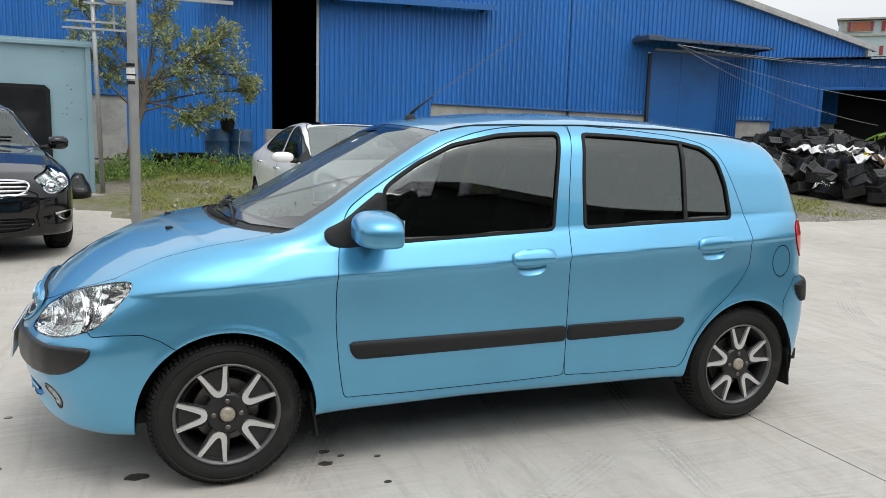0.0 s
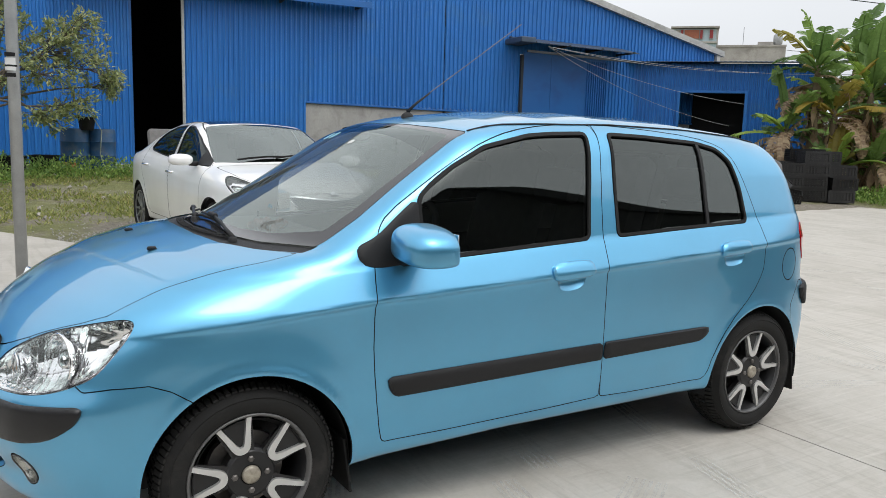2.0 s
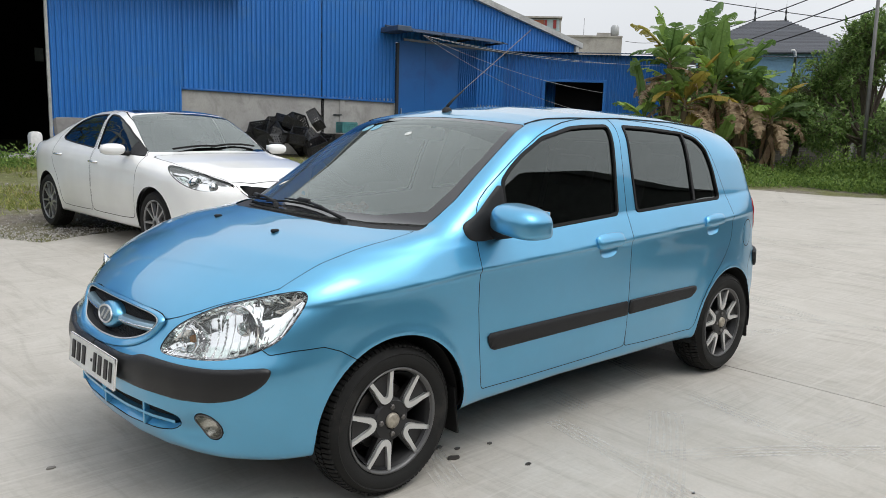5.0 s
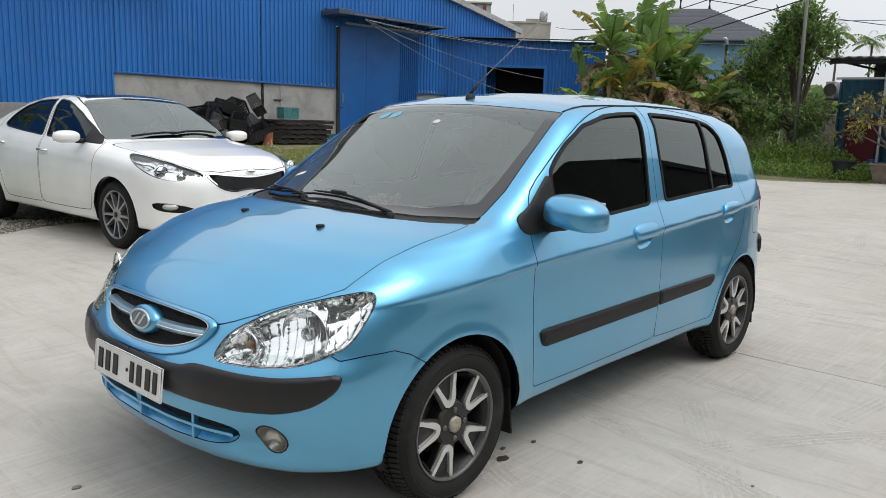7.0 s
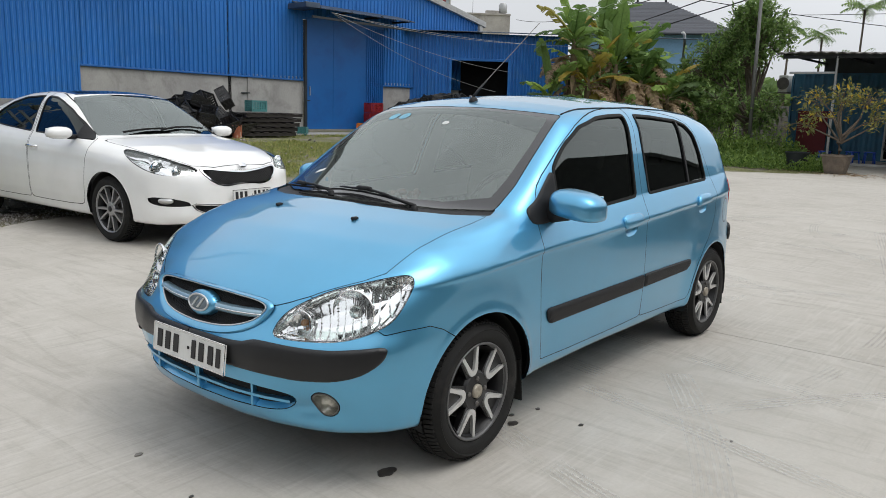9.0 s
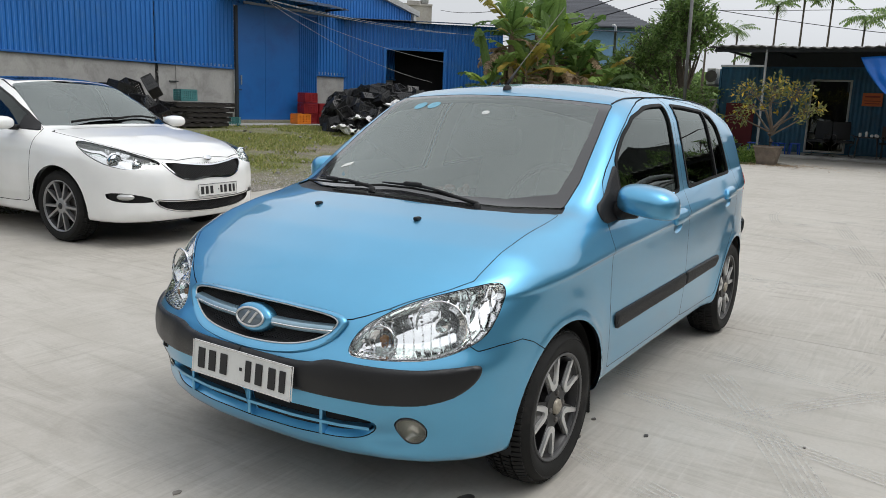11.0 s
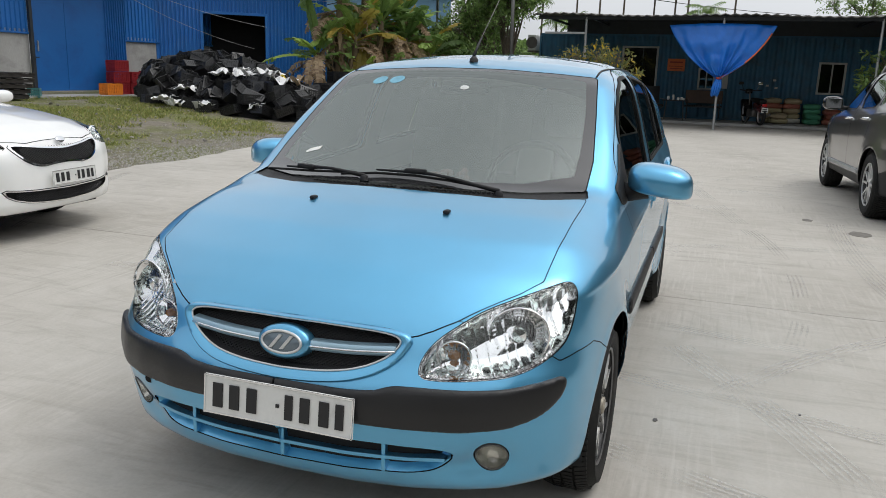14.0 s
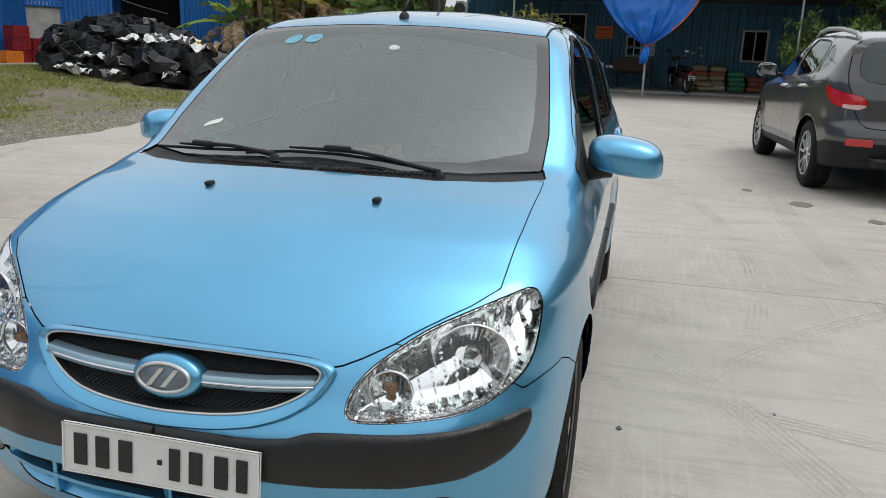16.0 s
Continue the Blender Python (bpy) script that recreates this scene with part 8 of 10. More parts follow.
    wheels_and_liners(car, sh, (0.0, 2.77), 0.315, 0.318, 0.21, 0.21, 0.885, "y", ALLOY, ALLOY_DARK, 5)
    return car


SUV = dict(
    half=0.76, ref=0.98, hub=0.35,
    top=[(-1.2, 0.55), (-0.88, 0.80), (-0.75, 0.90), (-0.4, 1.0), (0.0, 1.06), (0.25, 1.09), (0.33, 1.11), (0.8, 1.36), (1.1, 1.51), (1.3, 1.575), (1.6, 1.615), (2.0, 1.625), (2.5, 1.60), (3.0, 1.55), (3.25, 1.515), (3.6, 1.45), (3.9, 1.4)],
    sweep=[(-1.2, 0.16), (0.3, 0.22), (1.0, 0.15), (1.5, 0.0), (3.9, 0.0)],
    crown=[(-1.2, 0.02), (0.5, 0.02), (1.2, 0.05), (3.9, 0.07)],
    kside=[(-1.2, 0.14), (0.2, 0.12), (0.5, 0.07), (1.2, 0.13), (3.9, 0.14)],
    wide=[(0.0, 0.76), (0.25, 0.84), (0.35, 0.87), (0.45, 0.882), (0.6, 0.893), (0.8, 0.897), (0.93, 0.893), (0.97, 0.885), (1.03, 0.868), (1.08, 0.845), (1.12, 0.825), (1.3, 0.755), (1.5, 0.672), (1.58, 0.62), (1.8, 0.5)],
    crease=[(-1.2, 0.84), (0.0, 0.90), (1.0, 0.95), (2.6, 1.04), (3.9, 1.08)],
    warp=[(0.0, 0.0), (0.5, 0.0), (0.8, 1.0), (1.15, 1.0), (1.5, 0.0), (1.9, 0.0)],
    taper=[(-1.2, 0.985), (0.0, 1.0), (2.5, 1.0), (3.6, 0.955)],
    nose=[(0.0, -0.7), (0.3, -0.82), (0.5, -0.86), (0.7, -0.85), (0.85, -0.78), (1.1, -0.5)],
    plan=[(0.0, 0.0), (0.3, 0.025), (0.5, 0.08), (0.65, 0.17), (0.75, 0.28), (0.82, 0.40), (0.86, 0.55), (0.9, 0.85), (1.1, 2.4)],
    tail=[(0.0, 3.36), (0.3, 3.45), (0.45, 3.49), (0.6, 3.50), (0.68, 3.48), (0.74, 3.44), (0.95, 3.43), (1.1, 3.40), (1.3, 3.28), (1.5, 3.16), (1.62, 3.10), (1.9, 2.95)],
    tplan=[(0.0, 0.0), (0.4, 0.025), (0.6, 0.08), (0.72, 0.15), (0.8, 0.25), (0.86, 0.40), (0.9, 0.75), (1.1, 2.0)],
    under=[(-1.2, 0.28), (0.5, 0.27), (3.0, 0.28), (3.9, 0.34)],
    flare=[(0.0, 0.395, 0.008), (2.64, 0.395, 0.008)],
)


def grey_suv(m):
    car = thing("suv_car", "dark grey compact sport utility car seen from behind on the concrete", "car", m)
    sh = Shell(SUV, (-1.05, -1.05, 0.15), (3.7, 0.06, 1.72), 0.03)
    arch = sh.arches((0.0, 2.64), 0.39, 0.35)
    GF = sh.side([(0.68, 1.075), (1.1, 1.085), (1.42, 1.10), (1.45, 1.3), (1.49, 1.52), (1.3, 1.50), (1.1, 1.41), (0.9, 1.27)])
    GR = sh.side([(1.52, 1.10), (2.1, 1.135), (2.35, 1.155), (2.38, 1.35), (2.36, 1.475), (2.1, 1.51), (1.56, 1.525)])
    GQ = sh.side([(2.43, 1.165), (2.62, 1.20), (2.78, 1.28), (2.72, 1.37), (2.55, 1.44), (2.43, 1.465)])
    WS = sh.top([(0.30, -0.05), (0.32, 0.25), (0.40, 0.5), (0.54, 0.70), (0.80, 0.665), (1.1, 0.60), (1.22, 0.57), (1.20, 0.3), (1.185, 0.0), (1.185, -0.05)], 0.9)
    BACK = sh.rear([(-0.2, 1.50), (0.0, 1.50), (0.45, 1.49), (0.58, 1.45), (0.64, 1.25), (0.62, 1.13), (0.45, 1.09), (0.0, 1.08), (-0.2, 1.08)], 1, 2.9)
    TAIL = sh.region([(-1.98, 0.85), (-1.98, 0.975), (-1.80, 1.005), (-1.66, 1.035), (-1.54, 1.065), (-1.50, 1.055), (-1.56, 0.965), (-1.66, 0.895), (-1.80, 0.86)], "ez", lambda sk: (sk.v[:, 0] > 2.6) & (np.abs(sk.v[:, 1]) > 0.3), 1)
    GATE = sh.rear([(-0.2, 1.58), (0.0, 1.58), (0.55, 1.55), (0.68, 1.40), (0.73, 1.12), (0.68, 0.98), (0.66, 0.86), (0.58, 0.70), (0.45, 0.685), (0.0, 0.68), (-0.2, 0.68)], 1, 2.9)
    CLAD = sh.region([(-2, -0.5), (-2, 0.36), (0.42, 0.36), (2.2, 0.40), (2.98, 0.50), (3.15, 0.55), (4, 0.55), (4, -0.5)], "xz", None, 0)
    inner_shell(car, sh, arch, (), (GF, GR, GQ, WS, BACK))
    P = {}
    DF = sh.side([(0.42, 0.38), (0.40, 0.8), (0.46, 1.05), (0.60, 1.10), (0.84, 1.28), (1.06, 1.43), (1.28, 1.53), (1.50, 1.555), (1.48, 1.05), (1.45, 0.6), (1.46, 0.39)])
    DR = sh.side([(1.52, 1.555), (2.1, 1.545), (2.38, 1.50), (2.45, 1.35), (2.46, 1.10), (2.40, 0.92), (2.24, 0.72), (2.16, 0.42), (1.48, 0.39), (1.47, 0.6), (1.50, 1.05)])
    for nm, fl, gap in (("ws", WS, 0.002), ("tail", TAIL, 0.002), ("back", BACK, 0.002), ("gf", GF, 0.001), ("gr", GR, 0.001), ("gq", GQ, 0.001), ("df", DF, 0.003), ("dr", DR, 0.003), ("gate", GATE, 0.004), ("clad", CLAD, 0.001)):
        P[nm] = sh.take(fl, gap)
    sh.body.both().ob("body_shell", PAINT_GREY, car)
    P["gate"].both().ob("tailgate", PAINT_GREY, car)
    P["clad"].both().ob("sill_cladding", TRIM, car)
    P["ws"].both().ob("windscreen", GLASS_FRONT, car)
    P["back"].both().ob("rear_window", GLASS_SIDE, car)
    for k in (1, -1):
        tw = (lambda s: s) if k == 1 else (lambda s: s.mirror())
        for dn, gn, fl, nm in (("df", "gf", GF, "front_door"), ("dr", "gr", GR, "rear_door")):
            door = tw(P[dn]).ob(nm, PAINT_GREY, car)
            pane, seal = P[gn].cut(fl(P[gn]) + 0.012)
            tw(pane.offset(-0.005)).ob("window_pane", GLASS_SIDE, door)
            tw(seal).solid(0.003).ob("window_seal", TRIM, door)
            hx, hz = (1.32, 0.985) if nm == "front_door" else (2.20, 1.02)
            Geo().tube([(hx - 0.10, -0.875 * k, hz), (hx - 0.06, -0.91 * k, hz + 0.004), (hx + 0.06, -0.91 * k, hz + 0.008), (hx + 0.10, -0.875 * k, hz + 0.008)], 0.015, 8).ob("door_handle", CHROME, door, True)
        tw(P["gq"].offset(-0.004)).ob("quarter_pane", GLASS_SIDE, car)
        tl = new("tail_lamp")
        tl.parent = car
        tw(P["tail"]).solid(0.006).ob("lens", RED_LENS, tl, "red tail lamp")
        a, _ = P["tail"].cut(P["tail"].v[:, 2] - 0.90)
        b, _ = a.cut(np.abs(a.v[:, 1]) - 0.74)
        tw(b).solid(0.008).ob("reversing_lens", mat("pale pink lamp plastic", (0.75, 0.5, 0.48), 0.15, coat=1.0), tl)
        # bumper reflector and exhaust flank
        i = int(np.argmin(np.hypot(np.abs(sh.skin.v[:, 1]) - 0.60, sh.skin.v[:, 2] - 0.56) + (sh.skin.v[:, 0] < 2.8)))
        c, n = sh.skin.v[i] * np.array([1, k, 1]), sh.skin.n[i] * np.array([1, k, 1])
        mm = Matrix.Translation(Vector(c) + Vector(n) * 0.001) @ Vector(n).to_track_quat("Z", "Y").to_matrix().to_4x4()
        Geo().box((0, 0, 0), (0.24, 0.07, 0.012), mm, 0.005).ob("bumper_reflector", RED_LENS, car)
        wing_mirror(car, (0.80, -1.0, 1.15), (0.09, 0.12, 0.085), k, PAINT_BLACK)
        pts = [(x, -k * (0.60 - 0.02 * (x - 1.9) ** 2), float(table(SUV["top"], 0.02)(x)) - 0.05 + h) for x, h in ((1.32, -0.01), (1.46, 0.045), (1.8, 0.055), (2.3, 0.055), (2.78, 0.045), (2.90, -0.01))]
        Geo().tube(pts, 0.023, 8).ob("roof_rail", GALV, car, True)
        Geo().box((1.3, -0.89 * k, 0.40), (1.75, 0.03, 0.05), pose(0, 0, 0, 0, -1.0, 0), 0.012).ob("sill_strip", GALV, car)
    for y in (-0.28, -0.21, -0.15, -0.085, -0.025, 0.035, 0.095):
        Geo().box((3.418, y, 0.93), (0.006, 0.036, 0.035)).ob("letter_bar", CHROME, car)
    cabin(car, 0.45, 2.6, 0.72, lift=0.15)
    wheels_and_liners(car, sh, (0.0, 2.64), 0.35, 0.345, 0.225, 0.22, 0.875, "y", ALLOY, ALLOY_DARK, 5)
    return car


white_sedan(pose(2.275, 4.848, 0, 0, 0, 93.8)).scale = (1.03, 1.02, 1.03)
black_sedan(pose(-1.976, 5.520, 0, 0, 0, 106)).scale = (1.04, 1.05, 1.09)
grey_suv(pose(9.44, -3.33, 0, 0, 0, 182.8))

# ---- trees, banana plants, weeds ----
def leaf_mat(name, a, b, c=None, by_leaf=False):
    m = bpy.data.materials.new(name)
    m.use_nodes = True
    nt = m.node_tree
    p = nt.nodes["Principled BSDF"]
    ge = nt.nodes.new("ShaderNodeNewGeometry")
    stops = [(0.0, a), (0.8, b)] + ([(0.93, c)] if c else [])
    if by_leaf:
        col = ramp(nt, nt.nodes.new("ShaderNodeObjectInfo").outputs["Random"], stops)
    else:
        col = ramp(nt, ge.outputs["Random Per Island"], stops)
    col = mix(nt, 1.0, col, ramp(nt, noise_node(nt, 12, 3), [(0.3, (0.75, 0.75, 0.75)), (0.7, (1, 1, 1))]), "MULTIPLY")
    nt.links.new(col, p.inputs["Base Color"])
    p.inputs["Roughness"].default_value = 0.5
    p.inputs["Specular IOR Level"].default_value = 0.35
    tr = nt.nodes.new("ShaderNodeBsdfTranslucent")
    nt.links.new(col, tr.inputs["Color"])
    ms = nt.nodes.new("ShaderNodeMixShader")
    ms.inputs[0].default_value = 0.42
    nt.links.new(p.outputs[0], ms.inputs[1])
    nt.links.new(tr.outputs[0], ms.inputs[2])
    nt.links.new(ms.outputs[0], nt.nodes["Material Output"].inputs[0])
    return m


BARK = mat("grey-brown bark", (0.13, 0.105, 0.08), 0.9, vary=0.3, scale=8, fine=60, bump=0.004)
LEAF_A = leaf_mat("light green leaves", (0.22, 0.28, 0.10), (0.48, 0.52, 0.24), (0.56, 0.54, 0.24))
LEAF_B = leaf_mat("deep green leaves", (0.085, 0.16, 0.045), (0.27, 0.40, 0.12))
LEAF_C = leaf_mat("yellowing leaves", (0.131, 0.160, 0.058), (0.290, 0.290, 0.087), (0.600, 0.435, 0.043))
LEAF_W = leaf_mat("weed leaves", (0.09, 0.185, 0.04), (0.32, 0.46, 0.11))
GRASS = leaf_mat("thin grass", (0.19, 0.23, 0.055), (0.42, 0.45, 0.14), (0.52, 0.45, 0.19))
BAN_G = leaf_mat("banana leaf green", (0.11, 0.20, 0.055), (0.26, 0.40, 0.11), (0.36, 0.52, 0.10), True)
BAN_Y = leaf_mat("banana leaf yellow", (0.435, 0.319, 0.058), (0.40, 0.36, 0.087), None, True)
BAN_D = leaf_mat("banana leaf dead", (0.290, 0.189, 0.116), (0.580, 0.435, 0.275))
BAN_T = mat("banana stem with dry sheaths", (0.16, 0.12, 0.07), 0.9, vary=0.4, scale=7, fine=40, bump=0.006, stretch=(1, 1, 0.2))


def add_leaf(V, F, p, d, n, length, width):
    """A leaf of four faces, folded along its rib, from p along d with the face towards n."""
    s = d.cross(n)
    if s.length < 1e-4:
        s = d.orthogonal()
    s.normalize()
    n = s.cross(d).normalized()
    a = len(V)
    mid = p + d * length * 0.45 - n * length * 0.03
    tip = p + d * length - n * length * 0.12
    V += [p[:], (mid + s * width * 0.5 + n * width * 0.12)[:], (mid - s * width * 0.5 + n * width * 0.12)[:], tip[:], mid[:]]
    F += [(a, a + 1, a + 4), (a, a + 4, a + 2), (a + 4, a + 1, a + 3), (a + 4, a + 3, a + 2)]


def rnd():
    return Vector((random.gauss(0, 1), random.gauss(0, 1), random.gauss(0, 1)))


def tree(name, label, base, trunk_top, blobs, leaf, size, per, twigs, seed, trunk_r=0.09, lean=0.35, group=""):
    """A tree: trunk, limbs to each crown blob (centre, radii), twigs and leaves at their ends."""
    random.seed(seed)
    t = thing(name, label, "tree", None, group)
    base, trunk_top = Vector(base), Vector(trunk_top)
    t.matrix_world = Matrix.Translation(base)
    g = Geo()
    mids = [base, base.lerp(trunk_top, 0.35) + Vector((random.uniform(-.06, .06), random.uniform(-.06, .06), 0)), base.lerp(trunk_top, 0.7) + Vector((random.uniform(-.08, .08), random.uniform(-.08, .08), 0)), trunk_top]
    g.tube([p - base for p in mids], 0.1, 10, radii=[trunk_r * 1.35, trunk_r, trunk_r * 0.85, trunk_r * 0.7])
    V, F = [], []
    for c, r in blobs:
        c = Vector(c)
        start = base.lerp(trunk_top, random.uniform(0.6, 1.0))
        bend = start.lerp(c, 0.5) + Vector((random.uniform(-.2, .2), random.uniform(-.2, .2), random.uniform(-0.1, 0.25)))
        g.tube([start - base, bend - base, c - base], 0.03, 6, radii=[trunk_r * 0.55, trunk_r * 0.33, trunk_r * 0.18])
        for _ in range(twigs):
            q = rnd()
            q.normalize()
            q *= random.uniform(0.45, 1.05)
            end = c + Vector((q.x * r[0], q.y * r[1], q.z * r[2]))
            k = bend.lerp(c, random.uniform(0.4, 1.0))
            g.tube([k - base, k.lerp(end, 0.6) - base + Vector((0, 0, 0.04)), end - base], 0.008, 4, radii=[trunk_r * 0.13, trunk_r * 0.08, 0.004], cap=False)
            out = (end - k).normalized()
            for i in range(per):
                d = (out * 0.5 + rnd() * 0.6).normalized()
                p = end - out * random.uniform(0, 0.35) * min(r) + rnd() * size * 0.35
                n = (Vector((0, 0, 1)) + rnd() * 0.45).normalized()
                add_leaf(V, F, p - base, d, n, size * random.uniform(0.6, 1.2), size * random.uniform(0.3, 0.45))
    g.ob("trunk", BARK, t, 50)
    h = Geo()
    h.v, h.f = V, F
    h.ob("crown", leaf, t)
    return t


# small broad-leaved tree by the doorway
tree("young_tree", "young tree with pale green leaf clusters beside the pole", (-0.62, 14.2, 0.36), (-0.15, 14.6, 2.3),
     [((-0.7, 14.8, 3.3), (0.6, 0.6, 0.5)), ((0.1, 14.9, 3.9), (0.7, 0.6, 0.5)), ((0.3, 14.5, 3.1), (0.7, 0.7, 0.5)), ((1.1, 14.6, 3.05), (0.6, 0.6, 0.45)), ((1.7, 14.7, 2.5), (0.7, 0.6, 0.45)), ((0.8, 14.4, 2.35), (0.7, 0.6, 0.4)),
      ((1.3, 14.5, 1.75), (0.6, 0.5, 0.35)), ((0.1, 14.8, 2.2), (0.6, 0.6, 0.4)), ((-0.9, 14.9, 2.5), (0.45, 0.5, 0.45)), ((0.5, 14.9, 4.5), (0.6, 0.5, 0.35)), ((2.1, 14.8, 2.2), (0.35, 0.4, 0.3)), ((0.7, 14.3, 1.5), (0.5, 0.4, 0.3)),
      ((-1.3, 14.9, 3.0), (0.55, 0.5, 0.5)), ((-1.5, 14.9, 3.9), (0.5, 0.5, 0.45)), ((-1.0, 14.9, 4.6), (0.6, 0.5, 0.4)), ((-0.4, 14.8, 4.4), (0.55, 0.5, 0.4)), ((1.5, 14.6, 3.3), (0.7, 0.5, 0.35)), ((0.9, 14.5, 2.8), (0.7, 0.6, 0.4))],
     LEAF_A, 0.13, 16, 28, 11, 0.06)
# dense trees beside the container
for i, (bx, by, hz, w) in enumerate(((23.4, 6.0, 4.5, 1.75), (25.3, 8.8, 2.7, 1.7), (27.5, 11.2, 2.8, 2.2), (26.5, 7.6, 3.9, 1.2))):
    random.seed(40 + i)
    bl = []
    for k in range(22):
        a = random.uniform(0, 6.28)
        rr = w * math.sqrt(random.random())
        z = random.uniform(1.3, hz)
        sq = 1 - 0.5 * max(0, (z - hz * 0.6) / (hz * 0.4))
        bl.append(((bx + rr * sq * math.cos(a), by + rr * sq * math.sin(a), z), (0.75, 0.75, 0.6)))
    bl.append(((bx, by, hz + 0.2), (0.5, 0.5, 0.4)))
    tree("leafy_tree", "dense dark green tree with low forked limbs", (bx, by, 0.05), (bx + 0.1, by - 0.1, 1.6), bl, LEAF_B, 0.18, 17, 30, 60 + i, 0.10, group="trees by the container")
# potted tree before the container
tree("potted_tree", "small sparse tree with yellowing leaves in a pot", (19.4, 2.3, 0.40), (19.45, 2.25, 0.95),
     [((19.4 + 0.75 * math.cos(a), 2.3 + 0.95 * math.sin(a), 1.55 + 0.35 * math.sin(a * 2.3)), (0.38, 0.42, 0.36)) for a in (0.2, 1.0, 1.8, 2.6, 3.4, 4.3, 5.2, 5.9)] + [((19.4, 2.3, 2.05), (0.5, 0.6, 0.32)), ((19.3, 2.9, 1.9), (0.4, 0.4, 0.3)), ((19.4, 1.7, 1.95), (0.4, 0.4, 0.3))],
     LEAF_C, 0.15, 7, 12, 77, 0.055)
pot = thing("flower_pot", "worn square concrete flower pot with dry leaves round it", "pot", pose(19.4, 2.3, 0))
Geo().lathe([(0.30, 0.0), (0.42, 0.42), (0.46, 0.44), (0.46, 0.48), (0.40, 0.48), (0.38, 0.42), (0.0, 0.41)], 4, pose(0, 0, 0, 0, 0, 45), close=True).ob("pot_body", mat("dirty brown concrete", (0.20, 0.16, 0.125), 0.9, vary=0.3, dirt=(0.10, 0.085, 0.07), dirt_at=(0.45, 0.7), dirt_scale=4), pot)
tub = thing("plant_tub", "dark plastic plant tub among the weeds", "pot", pose(20.3, 3.5, 0))
Geo().lathe([(0.24, 0.0), (0.30, 0.42), (0.32, 0.43), (0.32, 0.46), (0.28, 0.46), (0.27, 0.40), (0.0, 0.39)], 20).ob("tub_body", DARK_STEEL, tub, 40)
# trees beyond the shed roof and at its far end
for i, (bx, by, bz, w) in enumerate(((21.0, -5.6, 1.7, 0.9), (32.0, -6.2, 3.6, 2.0), (34.0, -10.5, 4.0, 2.6), (21.6, -7.4, 2.4, 1.3))):
    random.seed(90 + i)
    bl = [((bx + random.uniform(-w, w), by + random.uniform(-w, w), bz + random.uniform(-0.8, 0.9) * w * 0.6), (0.6, 0.6, 0.5)) for _ in range(10)]
    tree("leafy_tree", "leafy green tree beside the lean-to", (bx, by, 0.0), (bx, by, bz - 0.6), bl, LEAF_B, 0.17, 13, 20, 120 + i, 0.08, group="trees by the container")

# areca palms behind the shed
for i, (px, py, hz) in enumerate(((52, 11.2, 6.4), (49, 8.3, 7.6), (50, 7.0, 8.2), (51, 5.6, 8.3), (50, 3.6, 6.9), (48, 2.2, 6.8), (51, 1.6, 8.0), (49, 0.4, 5.4), (50, -1.2, 7.6), (52, 10.2, 4.9), (50, 12.6, 6.9), (54, 9.2, 5.0))):
    random.seed(200 + i)
    pm = thing("areca_palm", "tall thin areca palm with a small crown", "palm", pose(px, py, 0), "palms behind the shed")
    Geo().tube([(0, 0, 0), (0.1, 0.05, hz * 0.5), (0.05, 0, hz)], 0.09, 8, radii=[0.11, 0.09, 0.07]).ob("trunk", BARK, pm, True)
    V, F = [], []
    for k in range(15):
        a = k * 0.571 * 2 + random.uniform(-0.2, 0.2)
        el = random.uniform(0.1, 1.1)
        L = random.uniform(1.2, 1.7)
        prev = Vector((0.05, 0, hz))
        d = Vector((math.cos(a) * math.cos(el), math.sin(a) * math.cos(el), math.sin(el)))
        for s in range(9):
            q = prev + d * L / 9
            side = d.cross(Vector((0, 0, 1))).normalized()
            for sg in (-1, 1):
                add_leaf(V, F, prev, (side * sg + d * 0.5 - Vector((0, 0, 0.5))).normalized(), Vector((0, 0, 1)), 0.55 * (1 - abs(s - 4) / 7), 0.11)
            prev = q
            d = (d - Vector((0, 0, 0.18))).normalized()
    h = Geo()
    h.v, h.f = V, F
    h.ob("crown", LEAF_B, pm)


